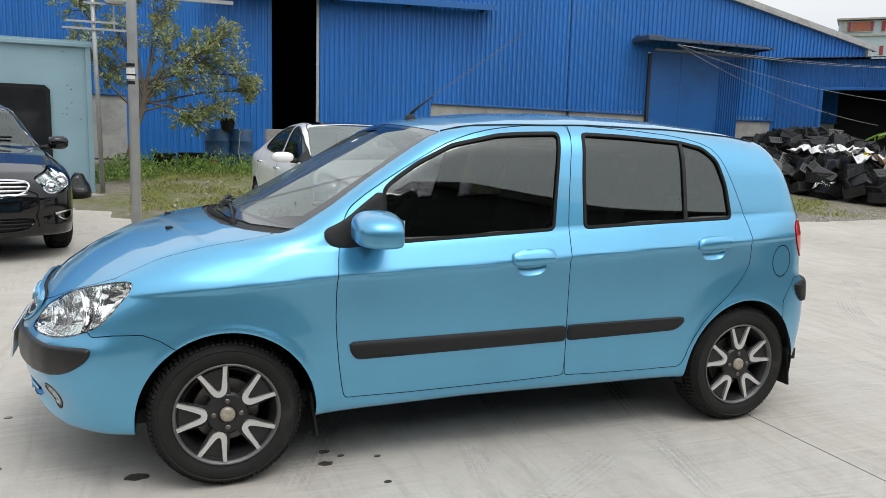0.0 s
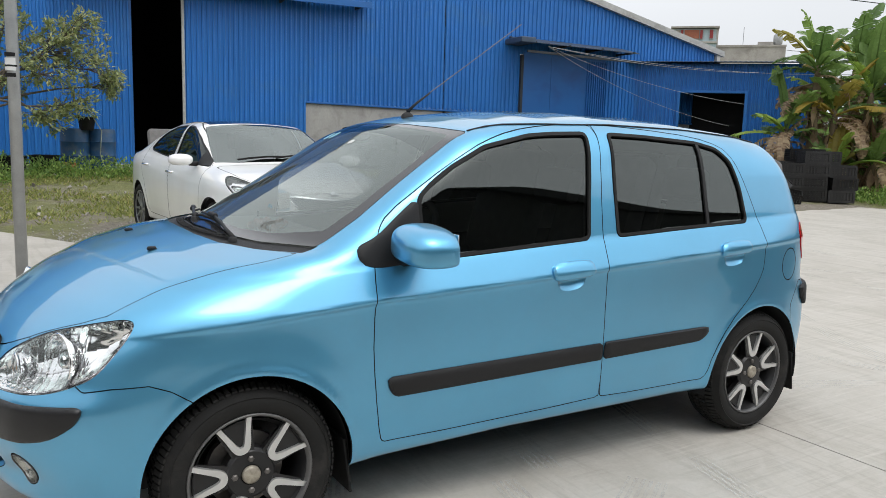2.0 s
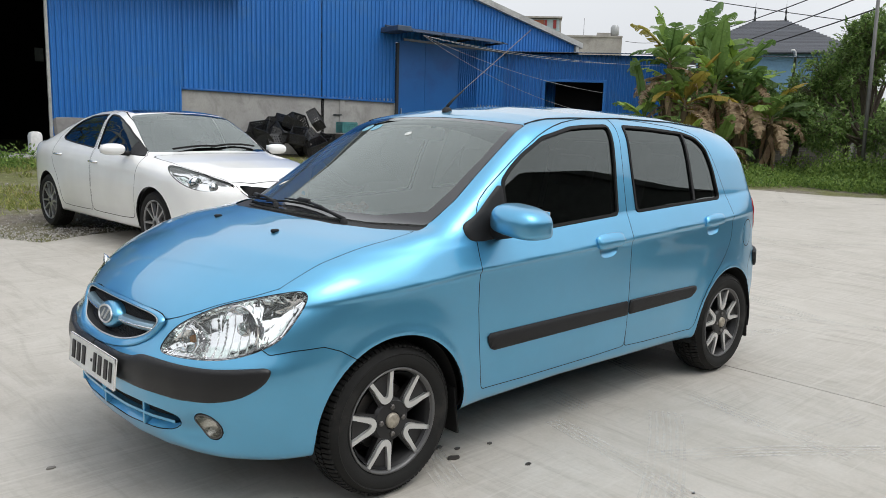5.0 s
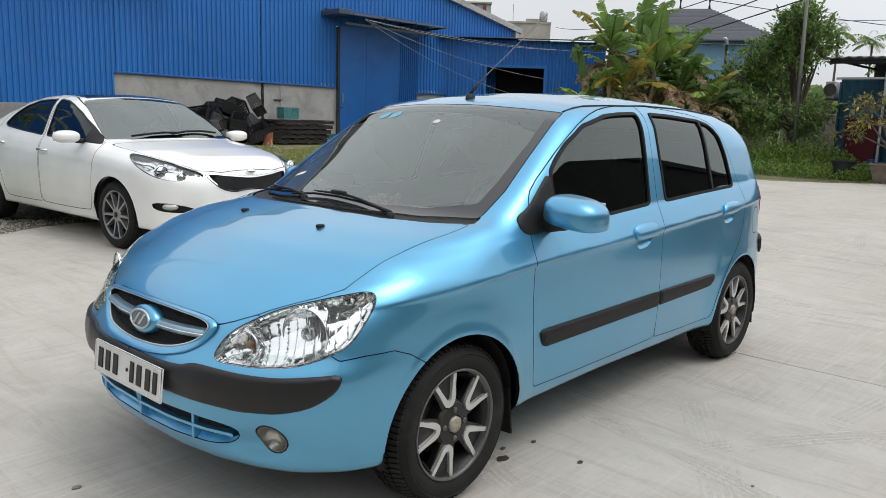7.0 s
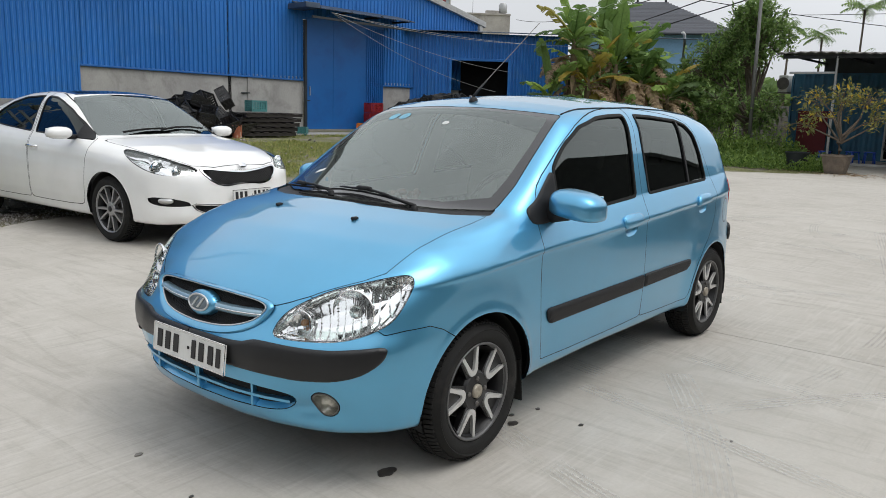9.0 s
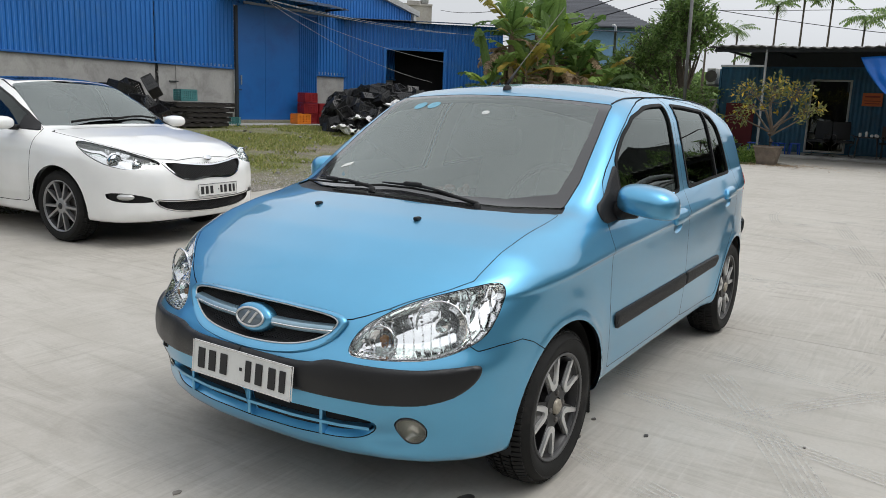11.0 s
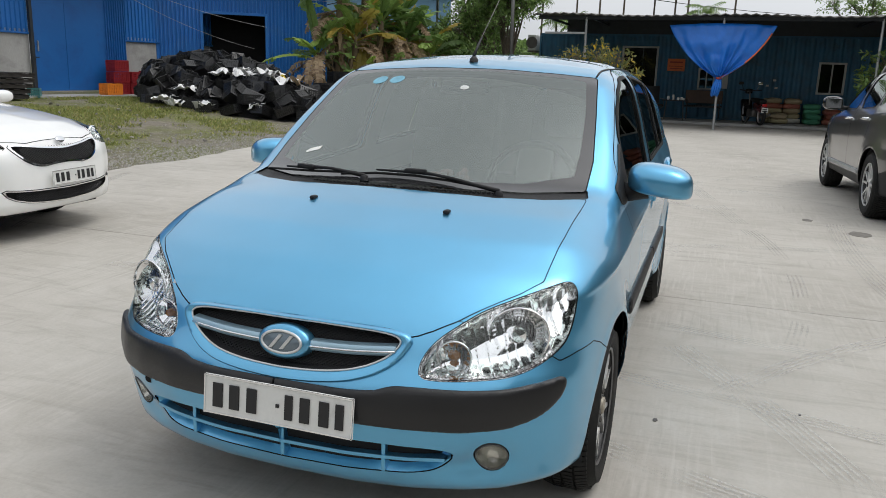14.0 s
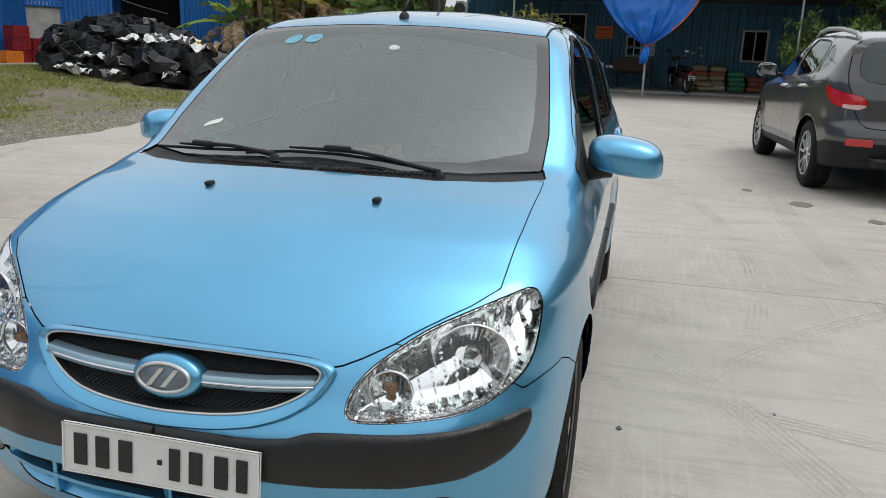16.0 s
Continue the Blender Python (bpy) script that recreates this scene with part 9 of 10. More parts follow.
def banana_leaf(parent, base, az, el, length, width, material, seed, droop=1.0, torn=0.25):
    """A leaf on a bending rib; its blade is torn into strips that hang each a little differently."""
    random.seed(seed)
    n = 30
    d = Vector((math.cos(az) * math.cos(el), math.sin(az) * math.cos(el), math.sin(el)))
    p = Vector(base)
    rib, dirs = [p.copy()], [d.copy()]
    for i in range(n):
        p = p + d * length / n
        d = (d - Vector((0, 0, 0.030 * droop * (0.4 + 1.2 * i / n)))).normalized()
        rib.append(p.copy())
        dirs.append(d.copy())
    g = Geo()
    g.tube(rib[::2], 0.02, 5, radii=[0.032 * (1 - 0.85 * i / 15) for i in range(16)], cap=False)
    first = 4
    shape = lambda t: math.sin(math.pi * min(1.0, t * 0.90 + 0.08)) ** 0.5 * 0.5
    for sg in (-1, 1):
        hang, back = 0.0, 0.0
        for i in range(first, n):
            t = (i - first) / (n - first)
            s = dirs[i].cross(Vector((0, 0, 1)))
            if s.length < 0.05:
                s = Vector((math.sin(az), -math.cos(az), 0))
            s.normalize()
            u = s.cross(dirs[i]).normalized()
            cutting = random.random() < torn
            if cutting:
                hang, back = random.uniform(-0.75, 0.2), random.uniform(-0.1, 0.3)
            gap = random.uniform(0.15, 0.5) if cutting else 0.0
            w0, w1 = width * shape(t), width * shape(t + 1 / (n - first))
            a0, a1 = rib[i], rib[i + 1]
            row = []
            for q, ww, e in ((a0, w0, 0.0), (a1, w1, gap)):
                m1 = q + s * sg * ww * 0.5 + u * ww * (0.16 + hang * 0.22) + dirs[i] * ww * 0.1
                m2 = q + s * sg * ww * (1.0 - 0.3 * abs(hang)) + u * ww * (0.10 + hang) + dirs[i] * (ww * (0.22 + back) - e * length / n)
                row.append((m1, m2))
            k = len(g.v)
            g.v += [a0[:], a1[:], row[0][0][:], row[1][0][:], row[0][1][:], row[1][1][:]]
            g.f += [(k, k + 1, k + 3, k + 2), (k + 2, k + 3, k + 5, k + 4)]
    return g.ob("leaf", material, parent)


def banana(x, y, z, height, n, seed, dead=3, lean=0.0):
    random.seed(seed)
    b = thing("banana_plant", "tall banana plant with torn green and brown hanging leaves", "plant", pose(x, y, z), "banana plants by the annex")
    g = Geo()
    g.tube([(0, 0, -0.1), (lean * 0.3, 0.03, height * 0.4), (lean * 0.7, 0, height * 0.8), (lean, 0, height)], 0.1, 10, radii=[0.16, 0.14, 0.11, 0.06])
    g.ob("stem", BAN_T, b, True)
    top = (lean, 0, height)
    for k in range(n + 3):
        az = k * 2.4 + random.uniform(-0.3, 0.3)
        el = 0.25 + 1.15 * (k / (n + 3)) + random.uniform(-0.12, 0.12)
        banana_leaf(b, (top[0], top[1], height - 0.25 + 0.02 * k), az, el, random.uniform(1.15, 1.85), random.uniform(0.42, 0.58), BAN_G if random.random() < 0.88 else BAN_Y, seed * 31 + k, random.uniform(0.7, 1.9), random.uniform(0.1, 0.6))
    for k in range(dead + 2):
        az = random.uniform(0, 6.28)
        banana_leaf(b, (lean * 0.8, 0, height * random.uniform(0.75, 0.92)), az, random.uniform(0.0, 0.6), random.uniform(1.2, 1.8), random.uniform(0.34, 0.5), BAN_D, seed * 57 + k, random.uniform(2.6, 4.2), 0.8)
    # dry sheaths hanging along the stem
    V, F = [], []
    for k in range(26):
        a = random.uniform(0, 6.28)
        zz = random.uniform(0.5, height * 0.85)
        p = Vector((lean * zz / height + 0.12 * math.cos(a), 0.12 * math.sin(a), zz))
        add_leaf(V, F, p, Vector((math.cos(a) * 0.35, math.sin(a) * 0.35, -1)).normalized(), Vector((math.cos(a), math.sin(a), 0.2)), random.uniform(0.35, 0.8), random.uniform(0.10, 0.2))
    h = Geo()
    h.v, h.f = V, F
    h.ob("dry_sheath", BAN_D, b)
    return b


for i, (x, y, h, n, dd, le) in enumerate(((18.9, 9.8, 3.3, 12, 3, -0.1), (19.9, 9.0, 2.7, 10, 4, 0.15), (18.5, 10.3, 1.6, 7, 3, -0.1), (20.6, 8.5, 2.3, 9, 4, 0.2), (20.7, 9.9, 3.6, 11, 2, 0.0), (19.4, 9.5, 2.2, 9, 4, -0.15), (21.2, 8.9, 2.9, 9, 3, 0.1), (21.5, 7.9, 1.9, 8, 3, 0.0), (18.9, 9.2, 0.7, 6, 1, 0.1),
                                          (19.7, 8.6, 0.9, 6, 3, 0.1), (22.2, 9.2, 2.3, 8, 2, 0.1))):
    banana(x, y, float(rise(x, y)), h, n, 300 + i, dd, le)

# weeds and low bushes along the wall and under the trees, and thin grass on the soil
def weeds(name, label, spots, count, size, material, seed, tall, tilt=0.5):
    random.seed(seed)
    V, F = [], []
    for (x0, y0, rx, ry, k) in spots:
        for _ in range(int(count * k)):
            a, r = random.uniform(0, 6.28), math.sqrt(random.random())
            x, y = x0 + rx * r * math.cos(a), y0 + ry * r * math.sin(a)
            if x < 17.4 and y < 7.0 + 0.3 and x > 0:
                continue
            z = float(rise(x, y)) - 0.03 + random.random() ** 1.6 * tall * (1 - 0.6 * r)
            d = Vector((random.gauss(0, tilt), random.gauss(0, tilt), 0.6)).normalized()
            add_leaf(V, F, Vector((x, y, z)), d, (Vector((0, 0, 1)) + rnd() * 0.5).normalized(), size * random.uniform(0.6, 1.3), size * random.uniform(0.35, 0.5))
    h = Geo()
    h.v, h.f = V, F
    return tagged(h.ob(name, material), label, "weeds", kind="stuff")


weeds("weeds", "low green weeds along the boundary wall and under trees", [(22.0, 6.2, 2.2, 2.6, 1.2), (20.6, 4.6, 1.2, 1.6, 1.0), (22.5, 9.0, 2.5, 2.5, 0.8), (19.8, 7.4, 2.0, 1.3, 0.8), (24.5, 6.0, 2.0, 3.0, 0.8), (20.5, 3.0, 0.9, 0.6, 0.3)], 4200, 0.10, LEAF_W, 5, 0.55)
weeds("bush", "low green bush beside the container end", [(21.9, 4.8, 1.0, 1.1, 1.6), (21.4, 5.7, 0.8, 0.9, 0.8), (22.8, 6.6, 1.2, 1.6, 1.0)], 2900, 0.11, LEAF_W, 6, 1.25)
weeds("weeds", "scrappy weeds by the hut and the drums", [(0.0, 14.6, 1.3, 1.0, 0.5), (1.4, 14.3, 1.2, 0.8, 0.5), (2.6, 14.2, 1.0, 0.7, 0.3), (-0.6, 13.5, 0.7, 0.8, 0.3)], 2600, 0.09, LEAF_W, 7, 0.5)


def grass(seed):
    random.seed(seed)
    V, F = [], []
    for _ in range(95000):
        x, y = random.uniform(-0.5, 19.5), random.uniform(7.2, 15.6)
        q = noise.noise(Vector((x * 0.45, y * 0.45, 3.0))) + 0.6 * noise.noise(Vector((x * 1.7, y * 1.7, 9.0)))
        edge = (y - 7.2 - 0.02 * x) / 2.2
        if q * 0.9 + min(1.0, edge) * 0.75 < 0.50 + random.random() * 0.3:
            continue
        z = float(rise(x, y)) - 0.03
        h = random.uniform(0.03, 0.085)
        a = random.uniform(0, 6.28)
        w = random.uniform(0.008, 0.018)
        lx, ly = random.gauss(0, 0.05), random.gauss(0, 0.05)
        k = len(V)
        V += [(x - w * math.cos(a), y - w * math.sin(a), z), (x + w * math.cos(a), y + w * math.sin(a), z), (x + lx, y + ly, z + h)]
        F.append((k, k + 1, k + 2))
    h = Geo()
    h.v, h.f = V, F
    return tagged(h.ob("grass", GRASS), "thin yellow-green grass on the soil", "grass", kind="stuff")


grass(9)
# a far belt of trees that closes the horizon
def belt(x0, y0, x1, y1, h, seed):
    random.seed(seed)
    V, F = [], []
    for _ in range(5200):
        t = random.random()
        top = h * (0.65 + 0.35 * noise.noise(Vector((t * 14, seed, 0))) + 0.15 * noise.noise(Vector((t * 50, seed, 5))))
        p = Vector((x0 + (x1 - x0) * t + random.gauss(0, 1.5), y0 + (y1 - y0) * t + random.gauss(0, 1.5), top * random.random() ** 0.6))
        add_leaf(V, F, p, rnd().normalized(), (Vector((-0.6, -0.4, 0.7)) + rnd() * 0.5).normalized(), 1.0, 0.6)
    g = Geo()
    g.v, g.f = V, F
    return tagged(g.ob("far_woods", LEAF_B), "distant dark green belt of trees", "trees", kind="stuff")


belt(46, 24, 60, 14, 5.0, 1)
belt(58, 16, 58, -12, 4.2, 2)
belt(58, -8, 40, -40, 6.0, 3)
belt(-40, 45, -40, -40, 7.0, 4)

# ---- poles, cables and loose things ----
STICKER = mat("white sticker", (0.7, 0.7, 0.68), 0.5)
lp = thing("lamp_post", "grey galvanised steel post with a small printed label", "post", pose(-0.35, 4.15, 0))
Geo().cyl((0, 0, 0), (0.02, 0, 5.0), 0.047, 16, 0.043).ob("post_tube", GALV, lp, True)
Geo().lathe([(0.10, 0), (0.10, 0.012), (0.0, 0.012)], 16).ob("base_flange", GALV, lp)
for z, h, mm in ((1.905, 0.03, RUBBER), (1.83, 0.10, STICKER), (1.745, 0.03, RUBBER)):
    Geo().lathe([(0.0495, z - h / 2), (0.0495, z + h / 2)], 16, close=False).ob("label_band", mm, lp, True)
Geo().lathe([(0.050, 1.81), (0.050, 1.825)], 16, close=False).ob("bar", RUBBER, lp, True)
Geo().box((0.45, 0.0, 2.53), (0.92, 0.04, 0.03)).ob("cross_arm", GALV, lp)
p2 = thing("aerial_pole", "thin grey steel pole with cross bars and a white lamp", "pole", pose(-0.97, 11.65, 0))
Geo().cyl((0, 0, 0), (-0.08, 0, 4.6), 0.042, 12, 0.036).ob("pole_tube", GALV, p2, True)
for z, x0, x1, t in ((2.98, -0.55, 0.48, -6), (3.10, -0.5, 0.35, 5), (3.42, -0.2, 0.55, 0)):
    Geo().box(((x0 + x1) / 2, -0.05, z), (x1 - x0, 0.025, 0.035), pose(0, 0, 0, 0, 0, 0)).ob("cross_bar", GALV, p2)
Geo().cyl((0.28, -0.05, 2.95), (0.28, -0.05, 3.9), 0.014, 8).ob("upright", GALV, p2)
Geo().lathe([(0.0, -0.07), (0.14, -0.06), (0.20, 0.0), (0.17, 0.08), (0.0, 0.10)], 20, pose(0.30, -0.1, 3.50), close=False).ob("lamp_head", mat("white plastic", (0.75, 0.75, 0.73), 0.4), p2, True)
gp = thing("utility_pole", "leaning grey steel utility pole among the trees", "pole", pose(21.9, 5.34, 0))
Geo().cyl((0, 0.0, 0), (0.08, 0.10, 6.2), 0.055, 12, 0.045).ob("pole_tube", mat("dull grey pole paint", (0.16, 0.16, 0.155), 0.6, 0.3, vary=0.2), gp, True)
wp = thing("lamp_pole", "slim white pole with a bent top behind the plants", "pole", pose(26.5, 9.55, 0))
Geo().tube([(0, 0, 0), (0, 0, 4.1), (-0.05, 0, 4.28), (-0.18, 0, 4.34), (-0.3, 0, 4.32)], 0.05, 10).ob("pole_tube", mat("white pole paint", (0.6, 0.6, 0.58), 0.5), wp, True)


def cable(a, b, sag, r=0.010, name="cable", material=RUBBER):
    a, b = Vector(a), Vector(b)
    pts = [a.lerp(b, t / 14) - Vector((0, 0, sag * 4 * (t / 14) * (1 - t / 14))) for t in range(15)]
    return Geo().tube(pts, r, 5).ob(name, material)


CABLE_PALE = mat("pale grey cable", (0.34, 0.35, 0.36), 0.6)
START = wall_at(10.35, -0.9, 4.10)
for b, sag in (((20.2, 13.11, 2.62), 0.22), ((20.2, 13.60, 1.94), 0.30), ((20.2, 12.68, 3.55), 0.16), ((24.0, 11.0, 3.7), 0.30)):
    tagged(cable(START, b, sag, 0.006, material=CABLE_PALE), "thin pale cable strung from the canopy", "cable", "cables of the warehouse")
for a, b, s in (((21.98, 5.43, 5.9), (60, 40, 9.5), 0.8), ((21.98, 5.43, 5.4), (60, 42, 6.5), 0.6), ((21.98, 5.43, 4.9), (40, 30, 4.0), 0.4), ((21.98, 5.43, 6.0), (40, -20, 7.0), 0.6), ((21.98, 5.43, 5.6), (45, -14, 5.9), 0.6), ((30, 20, 8.2), (60, -6, 6.0), 0.8), ((60, 20, 9.0), (48, -12, 7.4), 0.4)):
    tagged(cable(a, b, s, 0.02), "black overhead cable across the sky", "cable", "overhead cables")

# black plastic crates
CRATE = mat("black crate plastic", (0.030, 0.030, 0.031), 0.34, vary=0.25, random_by=0.65, dirt=(0.075, 0.07, 0.065), dirt_at=(0.58, 0.85), dirt_scale=6)


def crate_mesh(w=0.60, d=0.42, h=0.30):
    g = Geo()
    t = 0.014
    g.box((0, 0, 0.008), (w, d, 0.016))
    for z, hh in ((h - 0.025, 0.05), (0.035, 0.06), (h * 0.36, 0.022), (h * 0.52, 0.022), (h * 0.68, 0.022)):
        for s in (-1, 1):
            g.box((0, s * (d / 2 - t / 2), z), (w, t, hh))
            g.box((s * (w / 2 - t / 2), 0, z), (t, d - 2 * t, hh))
    for i in range(9):
        x = -w / 2 + t / 2 + (w - t) * i / 8
        for s in (-1, 1):
            g.box((x, s * (d / 2 - t / 2), h / 2), (0.038 if 0 < i < 8 else 0.05, t * 0.9, h - 0.03))
    for i in range(1, 6):
        y = -d / 2 + d * i / 6
        for s in (-1, 1):
            g.box((s * (w / 2 - t / 2), y, h / 2), (t * 0.9, 0.036, h - 0.03))
    me = g.mesh("crate")
    return me


cm = crate_mesh()
cm.materials.append(CRATE)


def put_crate(x, y, z, rx=0, ry=0, rz=0, s=1.0, me=cm, label="worn black plastic slatted crate", group="black crates", name="crate"):
    o = new(name, me)
    o.matrix_world = pose(x, y, z, rx, ry, rz) @ Matrix.Diagonal((s, s, s, 1))
    return tagged(o, label, "crate", group)


def pile_top(x, y):
    """Height of the heap of crates above the ground."""
    clear = min(1.0, max(0.0, ((x + 1.5) - 1.10 * (y + 1.0)) / 0.7))
    a = max(0.0, 1 - (((x - 16.3) * 0.75 + (y - 12.6) * 0.12) / 1.7) ** 2 - ((y - 12.4) / 2.6) ** 2) ** 0.8 * 1.22
    b = max(0.0, 1 - ((x - 15.4) / 1.5) ** 2 - ((y - 10.3) / 2.3) ** 2) ** 0.7 * 0.85
    return max(a, b) * clear


random.seed(31)
# a dark core keeps the heap solid
g = Geo()
step = 0.25
gx, gy = np.arange(13.2, 18.8, step), np.arange(7.9, 15.4, step)
for x in gx:
    for y in gy:
        g.v.append((x + random.uniform(-.05, .05), y + random.uniform(-.05, .05), float(rise(x, y)) - 0.08 + max(0.0, pile_top(x, y) - 0.26)))
for i in range(len(gx) - 1):
    for j in range(len(gy) - 1):
        a = i * len(gy) + j
        if max(pile_top(gx[i + p], gy[j + q]) for p in (0, 1) for q in (0, 1)) > 0.05:
            g.f.append((a, a + len(gy), a + len(gy) + 1, a + 1))
tagged(g.ob("crate_heap", CRATE), "heap of broken black crates", "crates", kind="stuff")
made = 0
while made < 290:
    x, y = random.uniform(13.3, 18.2), random.uniform(8.0, 15.2)
    h = pile_top(x, y)
    if x + 1.5 < 1.12 * (y + 1.0):
        continue
    if h < 0.03:
        if not (13.2 < x < 17.5 and random.random() < 0.10 and pile_top(x + 0.5, y + 0.3) > 0.02):
            continue
    wild = 1 if h > 0.3 else 0.35
    put_crate(x, y, float(rise(x, y)) + max(0.0, h - 0.12), random.gauss(0, 30) * wild, random.gauss(0, 30) * wild, random.uniform(0, 180), random.uniform(0.66, 0.84))
    made += 1
# tidy stacks at the near end
random.seed(33)
for i, (x, y, n) in enumerate(((16.6, 8.25, 4), (17.1, 8.3, 4), (16.0, 8.5, 3), (16.9, 8.8, 4), (17.4, 8.9, 4), (15.5, 8.8, 2), (17.2, 7.9, 3), (16.4, 8.9, 3))):
    for k in range(n):
        put_crate(x + random.uniform(-.03, .03), y + random.uniform(-.03, .03), float(rise(x, y)) - 0.02 + k * 0.295, 0, 0, -32 + random.uniform(-5, 5))
# white torn sacks on the heap
WHITE_SACK = mat("torn white plastic sack", (0.72, 0.72, 0.71), 0.5, vary=0.12, scale=14)


def rag_sheet(x, y, z, size, seed, material=WHITE_SACK, name="torn_sack", label="torn white plastic sack on the crates"):
    random.seed(seed)
    g = Geo()
    n = 8
    for i in range(n):
        for j in range(n):
            u, v = (i / (n - 1) - 0.5) * size, (j / (n - 1) - 0.5) * size * 0.7
            g.v.append((x + u + random.uniform(-.03, .03), y + v + random.uniform(-.03, .03), z + 0.22 * noise.noise(Vector((u * 5 + seed, v * 5, 0))) + random.uniform(-.02, .03)))
    for i in range(n - 1):
        for j in range(n - 1):
            if random.random() > 0.08:
                a = i * n + j
                g.f.append((a, a + n, a + n + 1, a + 1))
    o = g.ob(name, material)
    m = o.modifiers.new("thick", "SOLIDIFY")
    m.thickness = 0.006
    return tagged(o, label, "sack", "torn sacks")


for i, (x, y, s) in enumerate(((15.0, 11.2, 0.55), (14.8, 10.4, 0.5), (15.2, 10.0, 0.6), (15.0, 9.4, 0.55), (14.4, 11.8, 0.6), (13.9, 12.2, 0.45), (13.7, 10.9, 0.4), (14.0, 9.6, 0.3), (15.5, 10.9, 0.5), (13.5, 11.6, 0.35))):
    rag_sheet(x, y, float(rise(x, y)) + pile_top(x, y) + 0.20, s * 1.25, 60 + i)
RUSTY = mat("brown torn sack", (0.30, 0.22, 0.13), 0.8, vary=0.25)
rag_sheet(15.3, 9.3, float(rise(15.3, 9.3)) + pile_top(15.3, 9.3) + 0.18, 0.6, 80, RUSTY, "torn_sack", "torn brown sack on the crates")
rag_sheet(15.0, 9.5, float(rise(15, 9.5)) + pile_top(15, 9.5) + 0.16, 0.3, 81, mat("yellow plastic", (0.6, 0.45, 0.03), 0.5), "torn_sack", "torn yellow plastic on the crates")
# dark red and orange crates by the sliding door
RED_C = mat("dark red crate plastic", (0.26, 0.015, 0.02), 0.45, vary=0.2)
ORG_C = mat("orange crate plastic", (0.75, 0.22, 0.02), 0.5, vary=0.15)
TEAL_C = mat("teal crate plastic", (0.06, 0.22, 0.22), 0.5, vary=0.2)
meshes = {}
for key, mm in (("red", RED_C), ("orange", ORG_C), ("teal", TEAL_C)):
    me = crate_mesh(0.5, 0.36, 0.32)
    me.materials.append(mm)
    meshes[key] = me
for k, (s, o, z, key, rz, rx) in enumerate(((12.3, -0.55, 0.46, "red", 4, 0), (12.3, -0.55, 0.79, "red", -6, 0), (12.82, -0.55, 0.46, "red", 8, 0), (11.85, -0.75, 0.46, "orange", 0, 0), (12.82, -0.55, 0.79, "red", 14, 0), (12.3, -0.55, 1.12, "red", 3, 0), (13.35, -0.6, 0.46, "red", 30, 6), (13.3, -0.6, 0.80, "red", 25, 14))):
    p = wall_at(s, o, z)
    put_crate(p.x, p.y, p.z, rx, 0, WALL_TURN + rz, 1.0, meshes[key], "dark red plastic bottle crate" if key == "red" else "orange plastic bottle crate", "bottle crates", "bottle_crate")
# heap by the concrete base wall: crates, boards, tyres
random.seed(44)
for i in range(34):
    s = random.uniform(4.6, 7.3)
    o = -random.uniform(0.35, 1.9)
    p = wall_at(s, o)
    top = 0.95 * (1 - abs(s - 5.7) / 2.0) * (1 - abs(o + 1.0) / 1.6)
    put_crate(p.x, p.y, float(rise(p.x, p.y)) + max(0, top) * random.uniform(0.5, 1.0), random.gauss(0, 28), random.gauss(0, 28), random.uniform(0, 180))
for k in range(3):
    p = wall_at(5.6 + k * 0.55, -0.7)
    put_crate(p.x, p.y, float(rise(p.x, p.y)) + 0.75 + 0.1 * k, 60, 10 * k, 20 * k)
PAL = mat("dark wet timber", (0.035, 0.03, 0.027), 0.8, vary=0.35, scale=9, stretch=(0.3, 2, 2))
for i in range(5):
    p = wall_at(7.5 + 0.06 * i, -1.35)
    pl = thing("pallet", "dark weathered timber pallet lying in a stack", "pallet", pose(p.x, p.y, float(rise(p.x, p.y)) + 0.01 + i * 0.13, 0, 0, WALL_TURN + random.uniform(-5, 5)), "stacked pallets")
    for y in (-0.45, 0, 0.45):
        Geo().box((0, y, 0.045), (1.9, 0.09, 0.08)).ob("bearer", PAL, pl)
    for k in range(7):
        Geo().box((-0.87 + k * 0.29, 0, 0.10), (0.16, 1.05, 0.022), None, 0.003).ob("slat", PAL, pl)
for i in range(3):
    p = wall_at(8.75, -0.75)
    ty = thing("old_tyre", "old black tyre lying flat against the wall", "tyre", pose(p.x, p.y, float(rise(p.x, p.y)) + 0.02 + 0.17 * i, 3, 2, 0), "old tyres")
    Geo().lathe([(0.18, 0.02), (0.26, 0.0), (0.31, 0.03), (0.32, 0.08), (0.31, 0.13), (0.26, 0.16), (0.18, 0.14)], 28, close=False).ob("tyre_casing", TYRE, ty, True)
p = wall_at(7.9, -0.6)
put_crate(p.x, p.y, float(rise(p.x, p.y)) + 0.66, 0, 0, WALL_TURN + 5, 1.0, meshes["teal"], "teal plastic crate on the stacked pallets", "bottle crates", "bottle_crate")
p = wall_at(9.3, -0.9)
put_crate(p.x, p.y, float(rise(p.x, p.y)) - 0.02, 0, 0, 40, 0.8, meshes["teal"], "teal plastic crate on the ground", "bottle crates", "bottle_crate")
p = wall_at(6.5, -2.0)
cn_ = thing("paint_can", "rusty red and white metal can on the grass", "can", pose(p.x, p.y, float(rise(p.x, p.y)) - 0.03))
Geo().lathe([(0.13, 0.0), (0.13, 0.33), (0.135, 0.34), (0.12, 0.345), (0.0, 0.345)], 20).ob("can_body", mat("rusty red can", (0.40, 0.12, 0.06), 0.7, vary=0.3, dirt=(0.5, 0.42, 0.33), dirt_at=(0.5, 0.6), dirt_scale=7), cn_, 40)

